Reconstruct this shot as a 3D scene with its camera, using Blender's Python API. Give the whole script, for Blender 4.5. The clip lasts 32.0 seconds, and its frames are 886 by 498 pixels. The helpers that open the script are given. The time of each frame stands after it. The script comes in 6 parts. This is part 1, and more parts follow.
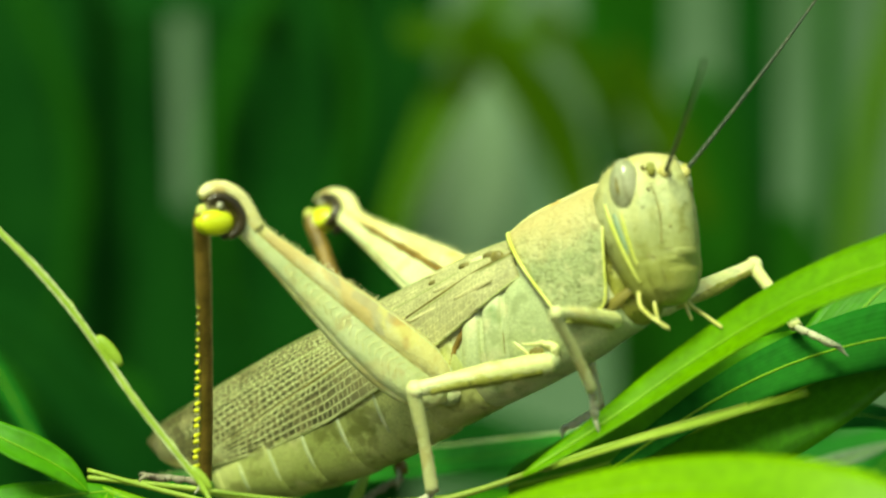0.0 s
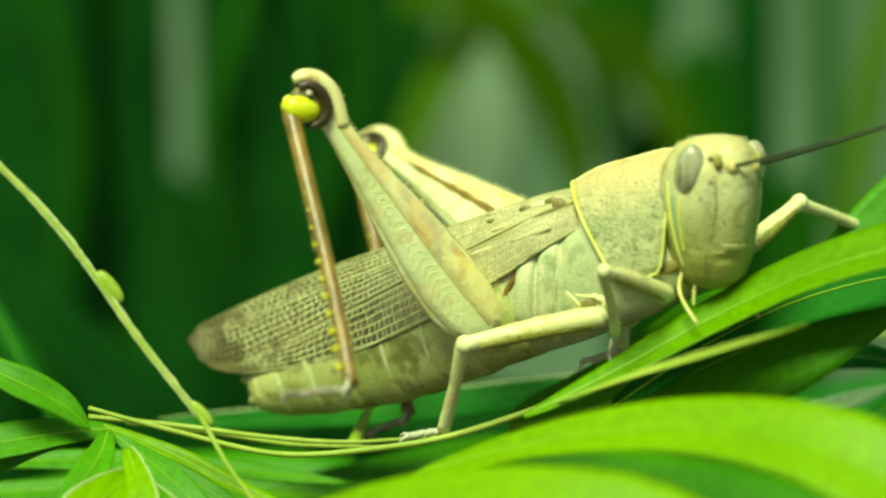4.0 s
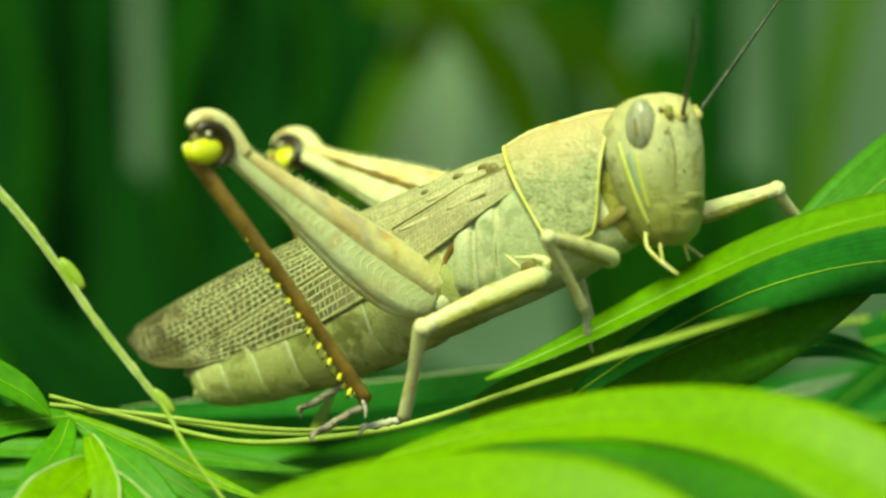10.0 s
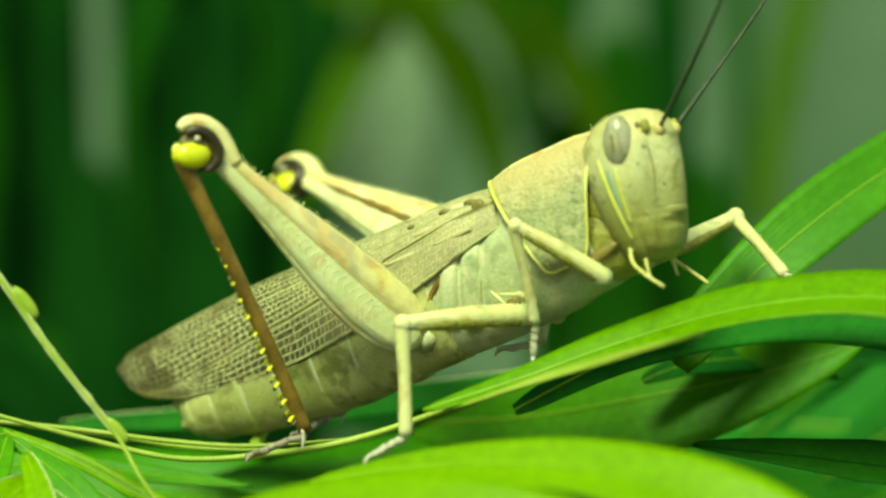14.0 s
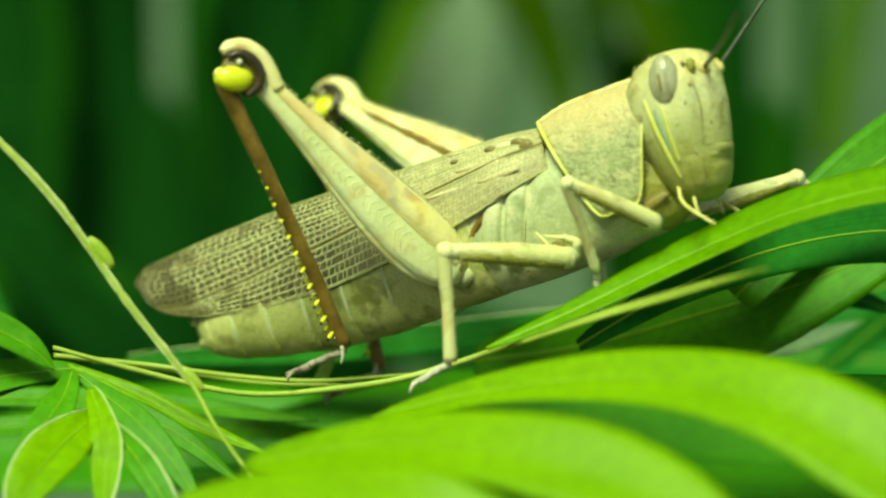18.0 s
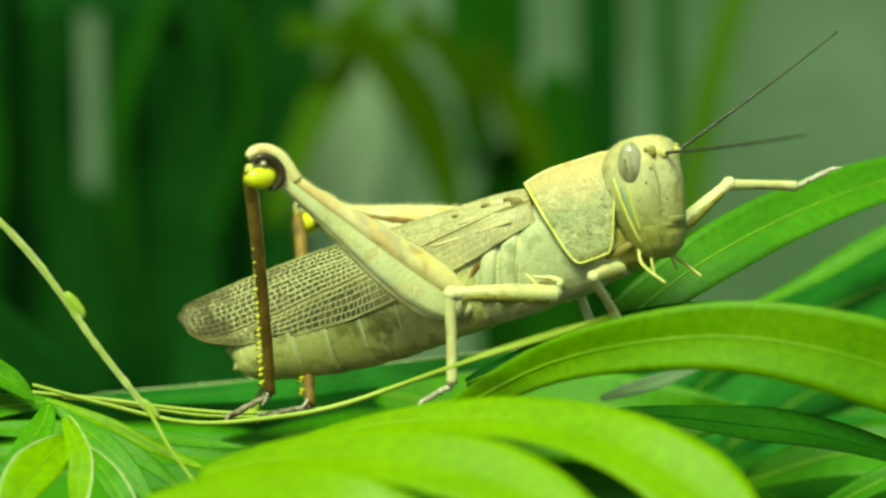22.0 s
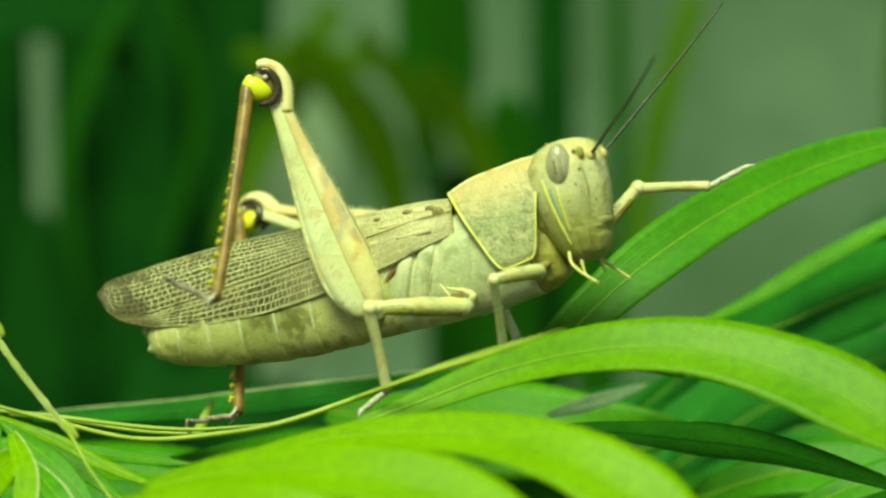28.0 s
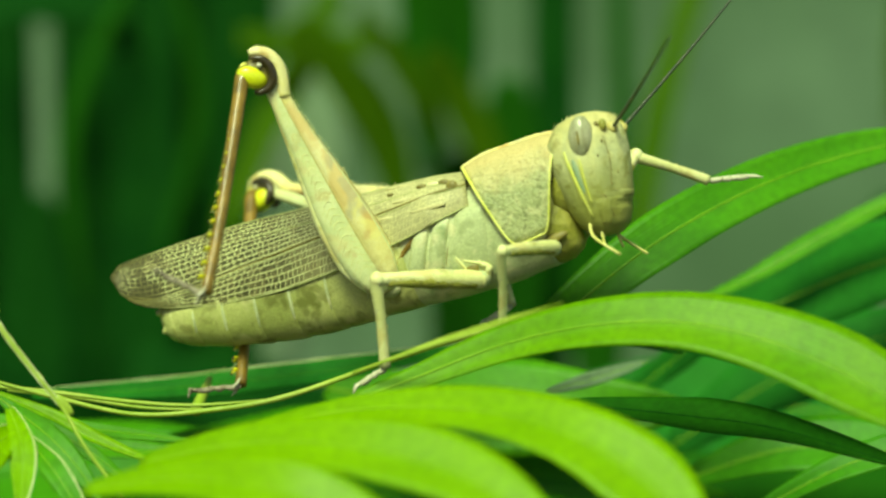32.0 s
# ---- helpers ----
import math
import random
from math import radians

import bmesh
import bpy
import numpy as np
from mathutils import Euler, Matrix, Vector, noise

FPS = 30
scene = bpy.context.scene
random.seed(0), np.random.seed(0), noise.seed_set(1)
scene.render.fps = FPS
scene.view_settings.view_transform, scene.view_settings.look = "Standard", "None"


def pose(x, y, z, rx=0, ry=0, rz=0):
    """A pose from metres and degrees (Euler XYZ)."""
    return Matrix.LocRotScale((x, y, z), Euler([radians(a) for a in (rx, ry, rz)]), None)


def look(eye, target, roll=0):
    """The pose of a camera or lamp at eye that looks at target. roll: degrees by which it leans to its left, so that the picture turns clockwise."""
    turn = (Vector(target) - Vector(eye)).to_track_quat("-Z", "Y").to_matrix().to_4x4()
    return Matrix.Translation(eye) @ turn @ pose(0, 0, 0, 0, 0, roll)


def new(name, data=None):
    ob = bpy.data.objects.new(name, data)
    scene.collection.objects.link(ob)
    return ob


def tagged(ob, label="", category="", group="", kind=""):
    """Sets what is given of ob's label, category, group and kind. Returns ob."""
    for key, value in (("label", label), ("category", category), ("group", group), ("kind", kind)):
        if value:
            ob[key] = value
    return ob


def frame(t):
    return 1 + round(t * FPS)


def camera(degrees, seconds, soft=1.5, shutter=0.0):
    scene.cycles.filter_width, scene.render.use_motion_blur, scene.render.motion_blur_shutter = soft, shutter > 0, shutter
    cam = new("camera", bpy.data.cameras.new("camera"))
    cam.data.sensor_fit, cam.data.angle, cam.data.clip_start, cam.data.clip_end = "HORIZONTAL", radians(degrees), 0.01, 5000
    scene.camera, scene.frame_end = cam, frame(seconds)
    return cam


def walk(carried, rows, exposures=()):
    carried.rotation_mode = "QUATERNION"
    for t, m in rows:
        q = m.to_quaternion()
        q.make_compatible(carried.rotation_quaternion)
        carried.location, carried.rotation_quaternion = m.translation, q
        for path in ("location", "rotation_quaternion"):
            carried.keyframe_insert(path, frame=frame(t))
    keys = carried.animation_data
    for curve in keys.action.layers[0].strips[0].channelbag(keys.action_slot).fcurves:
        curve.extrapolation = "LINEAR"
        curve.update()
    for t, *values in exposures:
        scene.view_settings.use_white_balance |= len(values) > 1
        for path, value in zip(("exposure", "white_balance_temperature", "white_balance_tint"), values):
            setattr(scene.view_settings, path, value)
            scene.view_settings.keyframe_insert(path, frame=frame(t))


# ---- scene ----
# Camera: a close-up lens on a grasshopper among palm leaves.
cam = camera(14.992, 32.0, soft=2.5)
walk(cam, [(t, pose(*p)) for t, *p in (
    (0, 0.00122, -0.38000, 0.00974, 89.812, 0, 0.773),
    (0.5, 0.00199, -0.38000, 0.00978, 89.502, 0, 1.335),
    (1, 0.00251, -0.38000, 0.00967, 89.425, 0, 1.724),
    (1.5, 0.00280, -0.38000, 0.00935, 89.740, 0, 1.856),
    (2, 0.00313, -0.38000, 0.00908, 90.023, 0, 2.145),
    (2.5, 0.00251, -0.38000, 0.00801, 89.725, 0, 2.596),
    (3, 0.00180, -0.38000, 0.00675, 89.183, 0, 2.495),
    (3.5, 0.00122, -0.38000, 0.00448, 89.620, 0, 1.630),
    (4, 0.00037, -0.38000, 0.00224, 89.882, 0, 0.663),
    (4.5, -0.00018, -0.38000, 0.00141, 89.911, 0, -0.082),
    (6.5, -0.00057, -0.38000, -0.00044, 90.372, 0, -0.354),
    (7, -0.00038, -0.38000, -0.00032, 90.292, 0, -0.202),
    (7.5, -0.00037, -0.38000, -0.00027, 90.149, 0, -0.276),
    (8, -0.00009, -0.38000, -0.00013, 89.836, 0, -0.098),
    (8.5, -0.00000, -0.38000, -0.00005, 89.826, 0, -0.031),
    (9, -0.00000, -0.38000, -0.00000, 90.000, 0, -0.000),
    (9.5, 0.00011, -0.38000, 0.00007, 90.047, 0, 0.016),
    (10, 0.00020, -0.38000, 0.00014, 89.988, 0, -0.017),
    (10.5, 0.00021, -0.38000, 0.00017, 90.096, 0, -0.095),
    (11, 0.00078, -0.38000, 0.00042, 90.196, 0, 0.545),
    (11.5, 0.00113, -0.38000, 0.00249, 89.908, 0, 0.113),
    (12, 0.00097, -0.38000, 0.00431, 90.024, 0, -0.620),
    (12.5, 0.00184, -0.38000, 0.00512, 89.966, 0, -0.990),
    (13, 0.00354, -0.38000, 0.00628, 89.696, 0, -0.714),
    (13.5, 0.00422, -0.38000, 0.00643, 89.438, 0, -0.401),
    (15.5, 0.00520, -0.38000, 0.00622, 89.250, 0, -0.402),
    (16, 0.00485, -0.38000, 0.00642, 89.208, 0, -0.220),
    (16.5, 0.00467, -0.38000, 0.00671, 89.062, 0, 0.139),
    (17, 0.00400, -0.38000, 0.00677, 89.157, 0, 0.074),
    (17.5, 0.00437, -0.38000, 0.00682, 89.253, 0, 0.363),
    (18, 0.00510, -0.38000, 0.00698, 88.144, 0, 0.764),
    (18.5, 0.00543, -0.38000, 0.00701, 87.955, 0, 1.019),
    (19, 0.00515, -0.38000, 0.00676, 88.736, 0, 0.599),
    (19.3, 0.00505, -0.38000, 0.00635, 88.897, 0, 0.496),
    (19.5, 0.00408, -0.40036, 0.00553, 89.247, 0, -0.044),
    (19.7, 0.00338, -0.42303, 0.00482, 89.431, 0, -0.284),
    (20, 0.00225, -0.46229, 0.00369, 89.702, 0, -0.641),
    (20.5, 0.00170, -0.46229, 0.00283, 89.970, 0, -1.093),
    (21, 0.00147, -0.46229, 0.00262, 90.000, 0, -1.320),
    (21.5, 0.00175, -0.46229, 0.00260, 89.911, 0, -1.161),
    (22, 0.00161, -0.46229, 0.00243, 89.958, 0, -1.304),
    (22.5, -0.00008, -0.46229, 0.00226, 89.934, 0, -2.048),
    (23, -0.00112, -0.46229, 0.00229, 89.473, 0, -2.416),
    (23.5, -0.00258, -0.46229, 0.00165, 90.086, 0, -3.292),
    (24, -0.00178, -0.46229, 0.00170, 89.927, 0, -2.923),
    (24.5, -0.00255, -0.46229, 0.00127, 90.227, 0, -3.399),
    (25, -0.00198, -0.46229, 0.00121, 89.654, 0, -3.318),
    (25.5, -0.00087, -0.46229, 0.00140, 90.088, 0, -2.551),
    (27.5, 0.00218, -0.46229, -0.00012, 90.687, 0, -2.091),
    (28, 0.00300, -0.46229, -0.00048, 90.590, 0, -2.031),
    (28.5, 0.00291, -0.46229, -0.00070, 90.509, 0, -2.214),
    (29, 0.00307, -0.46229, -0.00086, 90.307, 0, -2.270),
    (29.5, 0.00297, -0.46229, -0.00108, 90.553, 0, -2.348),
    (30, 0.00317, -0.46229, -0.00122, 90.764, 0, -2.238),
    (30.5, 0.00348, -0.46229, -0.00169, 90.404, 0, -2.238),
    (31, 0.00356, -0.46229, -0.00224, 90.693, 0, -2.168),
    (31.5, 0.00373, -0.46229, -0.00278, 91.203, 0, -1.957),
    (32, 0.00429, -0.46229, -0.00318, 90.511, 0, -1.908),
)], [(0, 0.24, 7000, -2), (4, 0.20, 7000, -2), (9, 0.10, 7000, -2), (18, 0.10, 7000, -2), (21.5, 0.10, 7000, -2), (23, 0.22, 7000, -2), (24.5, 0.11, 7000, -2), (32, 0.07, 7000, -2)])

# World light: soft shade light from above, one broad sun.
world = bpy.data.worlds.new("sky")
scene.world = world
world.use_nodes = True
wn = world.node_tree
sky = wn.nodes.new("ShaderNodeTexSky")
sky.sky_type, sky.sun_disc = "NISHITA", False
sky.sun_elevation, sky.sun_rotation = radians(51), radians(199)
wn.links.new(sky.outputs[0], wn.nodes["Background"].inputs[0])
wn.nodes["Background"].inputs[1].default_value = 0.096
sun = new("sun", bpy.data.lights.new("sun", "SUN"))
sun.data.energy, sun.data.angle, sun.data.color = 4.95, radians(25), (0.87, 1.0, 0.70)
sun.matrix_world = look((-0.35, -1.0, 1.31), (0, 0, 0))


U = 0.1 / 1568  # model unit of the insect, metres
MM = 0.001


# ---- small builders ----
def mesh_of(bm, name, smooth=True):
    me = bpy.data.meshes.new(name)
    bmesh.ops.recalc_face_normals(bm, faces=bm.faces[:])
    bm.to_mesh(me)
    bm.free()
    if smooth:
        me.polygons.foreach_set("use_smooth", [True] * len(me.polygons))
    return me


def part(name, bm, material, parent, label="", smooth=True):
    """Links a bmesh as one mesh object under a thing or a part."""
    ob = new(name, mesh_of(bm, name, smooth) if isinstance(bm, bmesh.types.BMesh) else bm)
    if not ob.data.materials:
        ob.data.materials.append(material)
    ob.parent = parent
    return tagged(ob, label)


def loft(bm, rings, closed=True, caps=True):
    """Skins a list of rings of points."""
    made = [[bm.verts.new(p) for p in ring] for ring in rings]
    n = len(made[0])
    for a, b in zip(made, made[1:]):
        for i in range(n if closed else n - 1):
            j = (i + 1) % n
            bm.faces.new((a[i], a[j], b[j], b[i]))
    if caps and closed:
        bm.faces.new(made[0][::-1])
        bm.faces.new(made[-1])
    return made


def ellipse(c, a, b, n=16, ax=(0, 1, 0), bx=(0, 0, 1)):
    c, ax, bx = Vector(c), Vector(ax), Vector(bx)
    return [c + ax * (a * math.cos(2 * math.pi * i / n)) + bx * (b * math.sin(2 * math.pi * i / n)) for i in range(n)]


def ease(points, t):
    """A smooth curve through a few points (Catmull-Rom)."""
    n = len(points) - 1
    k = min(int(t * n), n - 1)
    f = t * n - k
    p = [Vector(points[max(0, min(n, k + d))]) for d in (-1, 0, 1, 2)]
    return 0.5 * (2 * p[1] + (p[2] - p[0]) * f + (2 * p[0] - 5 * p[1] + 4 * p[2] - p[3]) * f * f + (3 * p[1] - p[0] - 3 * p[2] + p[3]) * f ** 3)


def rod(bm, points, radii, n=10, steps=16, scale=1.0, wobble=0.0):
    """A tapered round rod along a curve."""
    rings = []
    for i in range(steps + 1):
        t = i / steps
        p, q = ease(points, max(0, t - 0.01)), ease(points, min(1, t + 0.01))
        d = (q - p).normalized()
        side = d.cross(Vector((0.13, 0.97, 0.2))).normalized()
        up = side.cross(d)
        k = t * (len(radii) - 1)
        a = min(int(k), len(radii) - 2)
        r = radii[a] + (radii[a + 1] - radii[a]) * (k - a)
        r *= 1 + wobble * noise.noise(Vector((i * 0.9, r, 3.1)))
        rings.append([v * scale for v in ellipse(ease(points, t), r, r, n, side, up)])
    loft(bm, rings)


def ball(bm, c, r, n=14, turn=None):
    """An ellipsoid with radii r about c."""
    m = Matrix.Translation(c) @ (turn or Matrix()) @ Matrix.Diagonal((*r, 1))
    bmesh.ops.create_uvsphere(bm, u_segments=n, v_segments=n - 4, radius=1, matrix=m)


# ---- materials ----
def surface(name, one, two, scale=400, rough=0.5, bump=0.2, spot=None, spot_at=0.62, fine=4000, spec=0.4, through_light=0.0, coat=0.0, grain=0.06, crinkle=0.0, blots=()):
    m = bpy.data.materials.new(name)
    m.use_nodes = True
    nt = m.node_tree
    N, L = nt.nodes, nt.links
    b = N["Principled BSDF"]
    tc = N.new("ShaderNodeTexCoord")
    big = N.new("ShaderNodeTexNoise")
    big.inputs["Scale"].default_value, big.inputs["Detail"].default_value = scale, 4
    small = N.new("ShaderNodeTexNoise")
    small.inputs["Scale"].default_value, small.inputs["Detail"].default_value = fine, 3
    for n in (big, small):
        L.new(tc.outputs["Object"], n.inputs["Vector"])
    ramp = N.new("ShaderNodeValToRGB")
    ramp.color_ramp.elements[0].position, ramp.color_ramp.elements[1].position = 0.35, 0.65
    ramp.color_ramp.elements[0].color, ramp.color_ramp.elements[1].color = (*one, 1), (*two, 1)
    L.new(big.outputs["Fac"], ramp.inputs["Fac"])
    mix = N.new("ShaderNodeMix")
    mix.data_type, mix.blend_type = "RGBA", "OVERLAY"
    mix.inputs["Factor"].default_value = grain * 4
    L.new(ramp.outputs["Color"], mix.inputs["A"])
    crisp = N.new("ShaderNodeMapRange")
    crisp.inputs["From Min"].default_value, crisp.inputs["From Max"].default_value = 0.32, 0.68
    crisp.inputs["To Min"].default_value, crisp.inputs["To Max"].default_value = 0.18, 0.82
    L.new(small.outputs["Fac"], crisp.inputs["Value"])
    L.new(crisp.outputs["Result"], mix.inputs["B"])
    col = mix.outputs["Result"]
    if spot:
        sp = N.new("ShaderNodeTexNoise")
        sp.inputs["Scale"].default_value, sp.inputs["Detail"].default_value = scale * 3.1, 5
        L.new(tc.outputs["Object"], sp.inputs["Vector"])
        sr = N.new("ShaderNodeMapRange")
        sr.inputs["From Min"].default_value, sr.inputs["From Max"].default_value = spot_at, spot_at + 0.1
        L.new(sp.outputs["Fac"], sr.inputs["Value"])
        mx = N.new("ShaderNodeMix")
        mx.data_type = "RGBA"
        mx.inputs["B"].default_value = (*spot, 1)
        L.new(sr.outputs["Result"], mx.inputs["Factor"])
        L.new(col, mx.inputs["A"])
        col = mx.outputs["Result"]
    for colour, size, at, amount in blots:
        bl = N.new("ShaderNodeTexNoise")
        bl.inputs["Scale"].default_value, bl.inputs["Detail"].default_value, bl.inputs["Distortion"].default_value = size, 4, 0.6
        L.new(tc.outputs["Object"], bl.inputs["Vector"])
        br = N.new("ShaderNodeMapRange")
        br.inputs["From Min"].default_value, br.inputs["From Max"].default_value, br.inputs["To Max"].default_value = at, at + 0.09, amount
        L.new(bl.outputs["Fac"], br.inputs["Value"])
        bx = N.new("ShaderNodeMix")
        bx.data_type = "RGBA"
        bx.inputs["B"].default_value = (*colour, 1)
        L.new(br.outputs["Result"], bx.inputs["Factor"])
        L.new(col, bx.inputs["A"])
        col = bx.outputs["Result"]
    L.new(col, b.inputs["Base Color"])
    b.inputs["Roughness"].default_value = rough
    b.inputs["Specular IOR Level"].default_value = spec
    b.inputs["Coat Weight"].default_value = coat
    bp = N.new("ShaderNodeBump")
    bp.inputs["Strength"].default_value, bp.inputs["Distance"].default_value = bump, 0.0002
    L.new(small.outputs["Fac"], bp.inputs["Height"])
    L.new(bp.outputs["Normal"], b.inputs["Normal"])
    if crinkle:
        fold = N.new("ShaderNodeTexNoise")
        fold.inputs["Scale"].default_value, fold.inputs["Detail"].default_value = 1100, 3
        L.new(tc.outputs["Object"], fold.inputs["Vector"])
        wrinkle = N.new("ShaderNodeBump")
        wrinkle.inputs["Strength"].default_value, wrinkle.inputs["Distance"].default_value = crinkle, 0.0006
        L.new(fold.outputs["Fac"], wrinkle.inputs["Height"])
        L.new(wrinkle.outputs["Normal"], bp.inputs["Normal"])
    if through_light:
        tr = N.new("ShaderNodeBsdfTranslucent")
        ms = N.new("ShaderNodeMixShader")
        ms.inputs[0].default_value = through_light
        L.new(col, tr.inputs["Color"])
        L.new(b.outputs[0], ms.inputs[1])
        L.new(tr.outputs[0], ms.inputs[2])
        L.new(ms.outputs[0], N["Material Output"].inputs["Surface"])
    return m


def leaf_surface(name, one, two, vein, rough=0.38, through_light=0.3, lines=26, stain=None, spec=0.2):
    """A monocot leaf: fine parallel veins along the blade, blotches, a waxy gloss."""
    m = surface(name, one, two, scale=60, rough=rough, bump=0.08, fine=900, through_light=through_light, spec=spec, grain=0.05, spot=stain, spot_at=0.66)
    nt = m.node_tree
    N, L = nt.nodes, nt.links
    b = N["Principled BSDF"]
    uv = N.new("ShaderNodeUVMap")
    uv.uv_map = "blade"
    wave = N.new("ShaderNodeTexWave")
    wave.bands_direction = "X"
    wave.inputs["Scale"].default_value, wave.inputs["Distortion"].default_value = lines / 6.2832, 0.25
    wave.inputs["Detail"].default_value, wave.inputs["Detail Scale"].default_value = 2, 1.5
    L.new(uv.outputs[0], wave.inputs["Vector"])
    old = b.inputs["Base Color"].links[0].from_socket
    mx = N.new("ShaderNodeMix")
    mx.data_type = "RGBA"
    mx.inputs["B"].default_value = (*vein, 1)
    mr = N.new("ShaderNodeMapRange")
    mr.inputs["From Min"].default_value, mr.inputs["To Max"].default_value = 0.55, 0.11
    L.new(wave.outputs["Fac"], mr.inputs["Value"])
    L.new(mr.outputs["Result"], mx.inputs["Factor"])
    L.new(old, mx.inputs["A"])
    for n in N:
        if n.type == "BSDF_TRANSLUCENT":
            L.new(mx.outputs["Result"], n.inputs["Color"])
    L.new(mx.outputs["Result"], b.inputs["Base Color"])
    bp = N.new("ShaderNodeBump")
    bp.inputs["Strength"].default_value, bp.inputs["Distance"].default_value = 0.07, 0.0003
    L.new(wave.outputs["Fac"], bp.inputs["Height"])
    L.new(bp.outputs["Normal"], b.inputs["Normal"])
    return m


def pigment(m, colour, lo, hi, amount):
    """A second body colour that takes over from one height of the part to another, with a ragged border."""
    nt = m.node_tree
    N, L = nt.nodes, nt.links
    b = N["Principled BSDF"]
    tc = N.new("ShaderNodeTexCoord")
    sep = N.new("ShaderNodeSeparateXYZ")
    L.new(tc.outputs["Object"], sep.inputs[0])
    n = N.new("ShaderNodeTexNoise")
    n.inputs["Scale"].default_value, n.inputs["Detail"].default_value = 280, 4
    L.new(tc.outputs["Object"], n.inputs["Vector"])
    k = N.new("ShaderNodeMath")
    k.operation = "MULTIPLY_ADD"
    k.inputs[1].default_value = 90 * U
    L.new(n.outputs["Fac"], k.inputs[0])
    L.new(sep.outputs["Z"], k.inputs[2])
    r = N.new("ShaderNodeMapRange")
    r.inputs["From Min"].default_value, r.inputs["From Max"].default_value, r.inputs["To Max"].default_value = (lo + 45) * U, (hi + 45) * U, amount
    L.new(k.outputs[0], r.inputs["Value"])
    mx = N.new("ShaderNodeMix")
    mx.data_type = "RGBA"
    mx.inputs["B"].default_value = (*colour, 1)
    L.new(r.outputs["Result"], mx.inputs["Factor"])
    L.new(b.inputs["Base Color"].links[0].from_socket, mx.inputs["A"])
    L.new(mx.outputs["Result"], b.inputs["Base Color"])
    return m


SHELL = surface("olive_shell", (0.33, 0.35, 0.11), (0.44, 0.44, 0.17), 260, 0.45, 0.35, spot=(0.20, 0.21, 0.06), spot_at=0.58, crinkle=0.35)
# olive-brown holding the shade of throat, neck, hollows and leg undersides
SHADE_OLIVE = surface("olive_brown_shade", (0.25, 0.245, 0.03), (0.35, 0.335, 0.06), 300, 0.45, 0.3, spot=(0.121, 0.110, 0.020), spot_at=0.62, crinkle=0.40, blots=(((0.42, 0.38, 0.08), 420, 0.54, 0.6),))
BAND = surface("grey_green_band", (0.26, 0.36, 0.19), (0.34, 0.42, 0.24), 300, 0.45, 0.2)
PRONOTUM = pigment(surface("pronotum_shell", (0.28, 0.31, 0.115), (0.42, 0.44, 0.19), 160, 0.5, 0.9, spot=(0.20, 0.23, 0.08), spot_at=0.58, fine=2200, grain=0.06, crinkle=0.25, blots=(((0.58, 0.56, 0.26), 420, 0.52, 0.55), ((0.15, 0.15, 0.05), 1300, 0.56, 0.6))), (0.68, 0.50, 0.19), -95, -10, 0.72)
THORAX = surface("grey_green_shell", (0.40, 0.44, 0.19), (0.60, 0.62, 0.33), 80, 0.48, 0.35, spot=(0.28, 0.34, 0.13), spot_at=0.58, grain=0.06, crinkle=0.16, blots=(((0.70, 0.62, 0.32), 260, 0.55, 0.5), ((0.28, 0.31, 0.12), 420, 0.57, 0.6)))
BELLY = surface("belly_shell", (0.29, 0.32, 0.07), (0.49, 0.49, 0.155), 100, 0.42, 0.3, spot=(0.19, 0.20, 0.04), spot_at=0.58, grain=0.06, crinkle=0.16, blots=(((0.55, 0.52, 0.20), 230, 0.53, 0.6), ((0.17, 0.17, 0.035), 330, 0.57, 0.7)))
CREAM = surface("cream_shell", (0.80, 0.70, 0.26), (0.90, 0.82, 0.40), 80, 0.42, 0.35, spot=(0.66, 0.45, 0.14), spot_at=0.57, grain=0.06, crinkle=0.2, blots=(((0.74, 0.50, 0.16), 130, 0.50, 0.65), ((0.52, 0.47, 0.26), 170, 0.57, 0.65), ((0.88, 0.78, 0.24), 300, 0.56, 0.6)))
PALE = surface("pale_leg_shell", (0.66, 0.64, 0.23), (0.86, 0.83, 0.41), 100, 0.42, 0.4, spot=(0.50, 0.45, 0.13), spot_at=0.6, grain=0.05, crinkle=0.2, blots=(((0.62, 0.50, 0.16), 220, 0.55, 0.6), ((0.46, 0.44, 0.22), 420, 0.60, 0.6)))
FEMUR = surface("femur_side", (0.70, 0.73, 0.31), (0.82, 0.83, 0.42), 120, 0.42, 0.3, spot=(0.68, 0.60, 0.25), spot_at=0.58, grain=0.05, crinkle=0.12, blots=(((0.60, 0.65, 0.29), 150, 0.52, 0.55), ((0.82, 0.74, 0.32), 190, 0.56, 0.6)))
BROWN = surface("brown_shin", (0.15, 0.09, 0.012), (0.29, 0.175, 0.028), 420, 0.35, 0.3, coat=0.2)
LEMON = surface("lemon_stripe", (0.56, 0.57, 0.08), (0.68, 0.67, 0.18), 300, 0.4, 0.15)
YELLOW = surface("yellow_edge", (0.66, 0.66, 0.10), (0.78, 0.76, 0.22), 300, 0.4, 0.15)
PALP = surface("yellow_palp", (0.62, 0.56, 0.12), (0.72, 0.66, 0.22), 700, 0.4, 0.15)
LIME = surface("lime_knee_lobe", (0.62, 0.66, 0.01), (0.75, 0.76, 0.03), 350, 0.3, 0.15, coat=0.3)
DARK = surface("dark_knee_crescent", (0.03, 0.022, 0.008), (0.06, 0.042, 0.014), 500, 0.3, 0.2, coat=0.3)
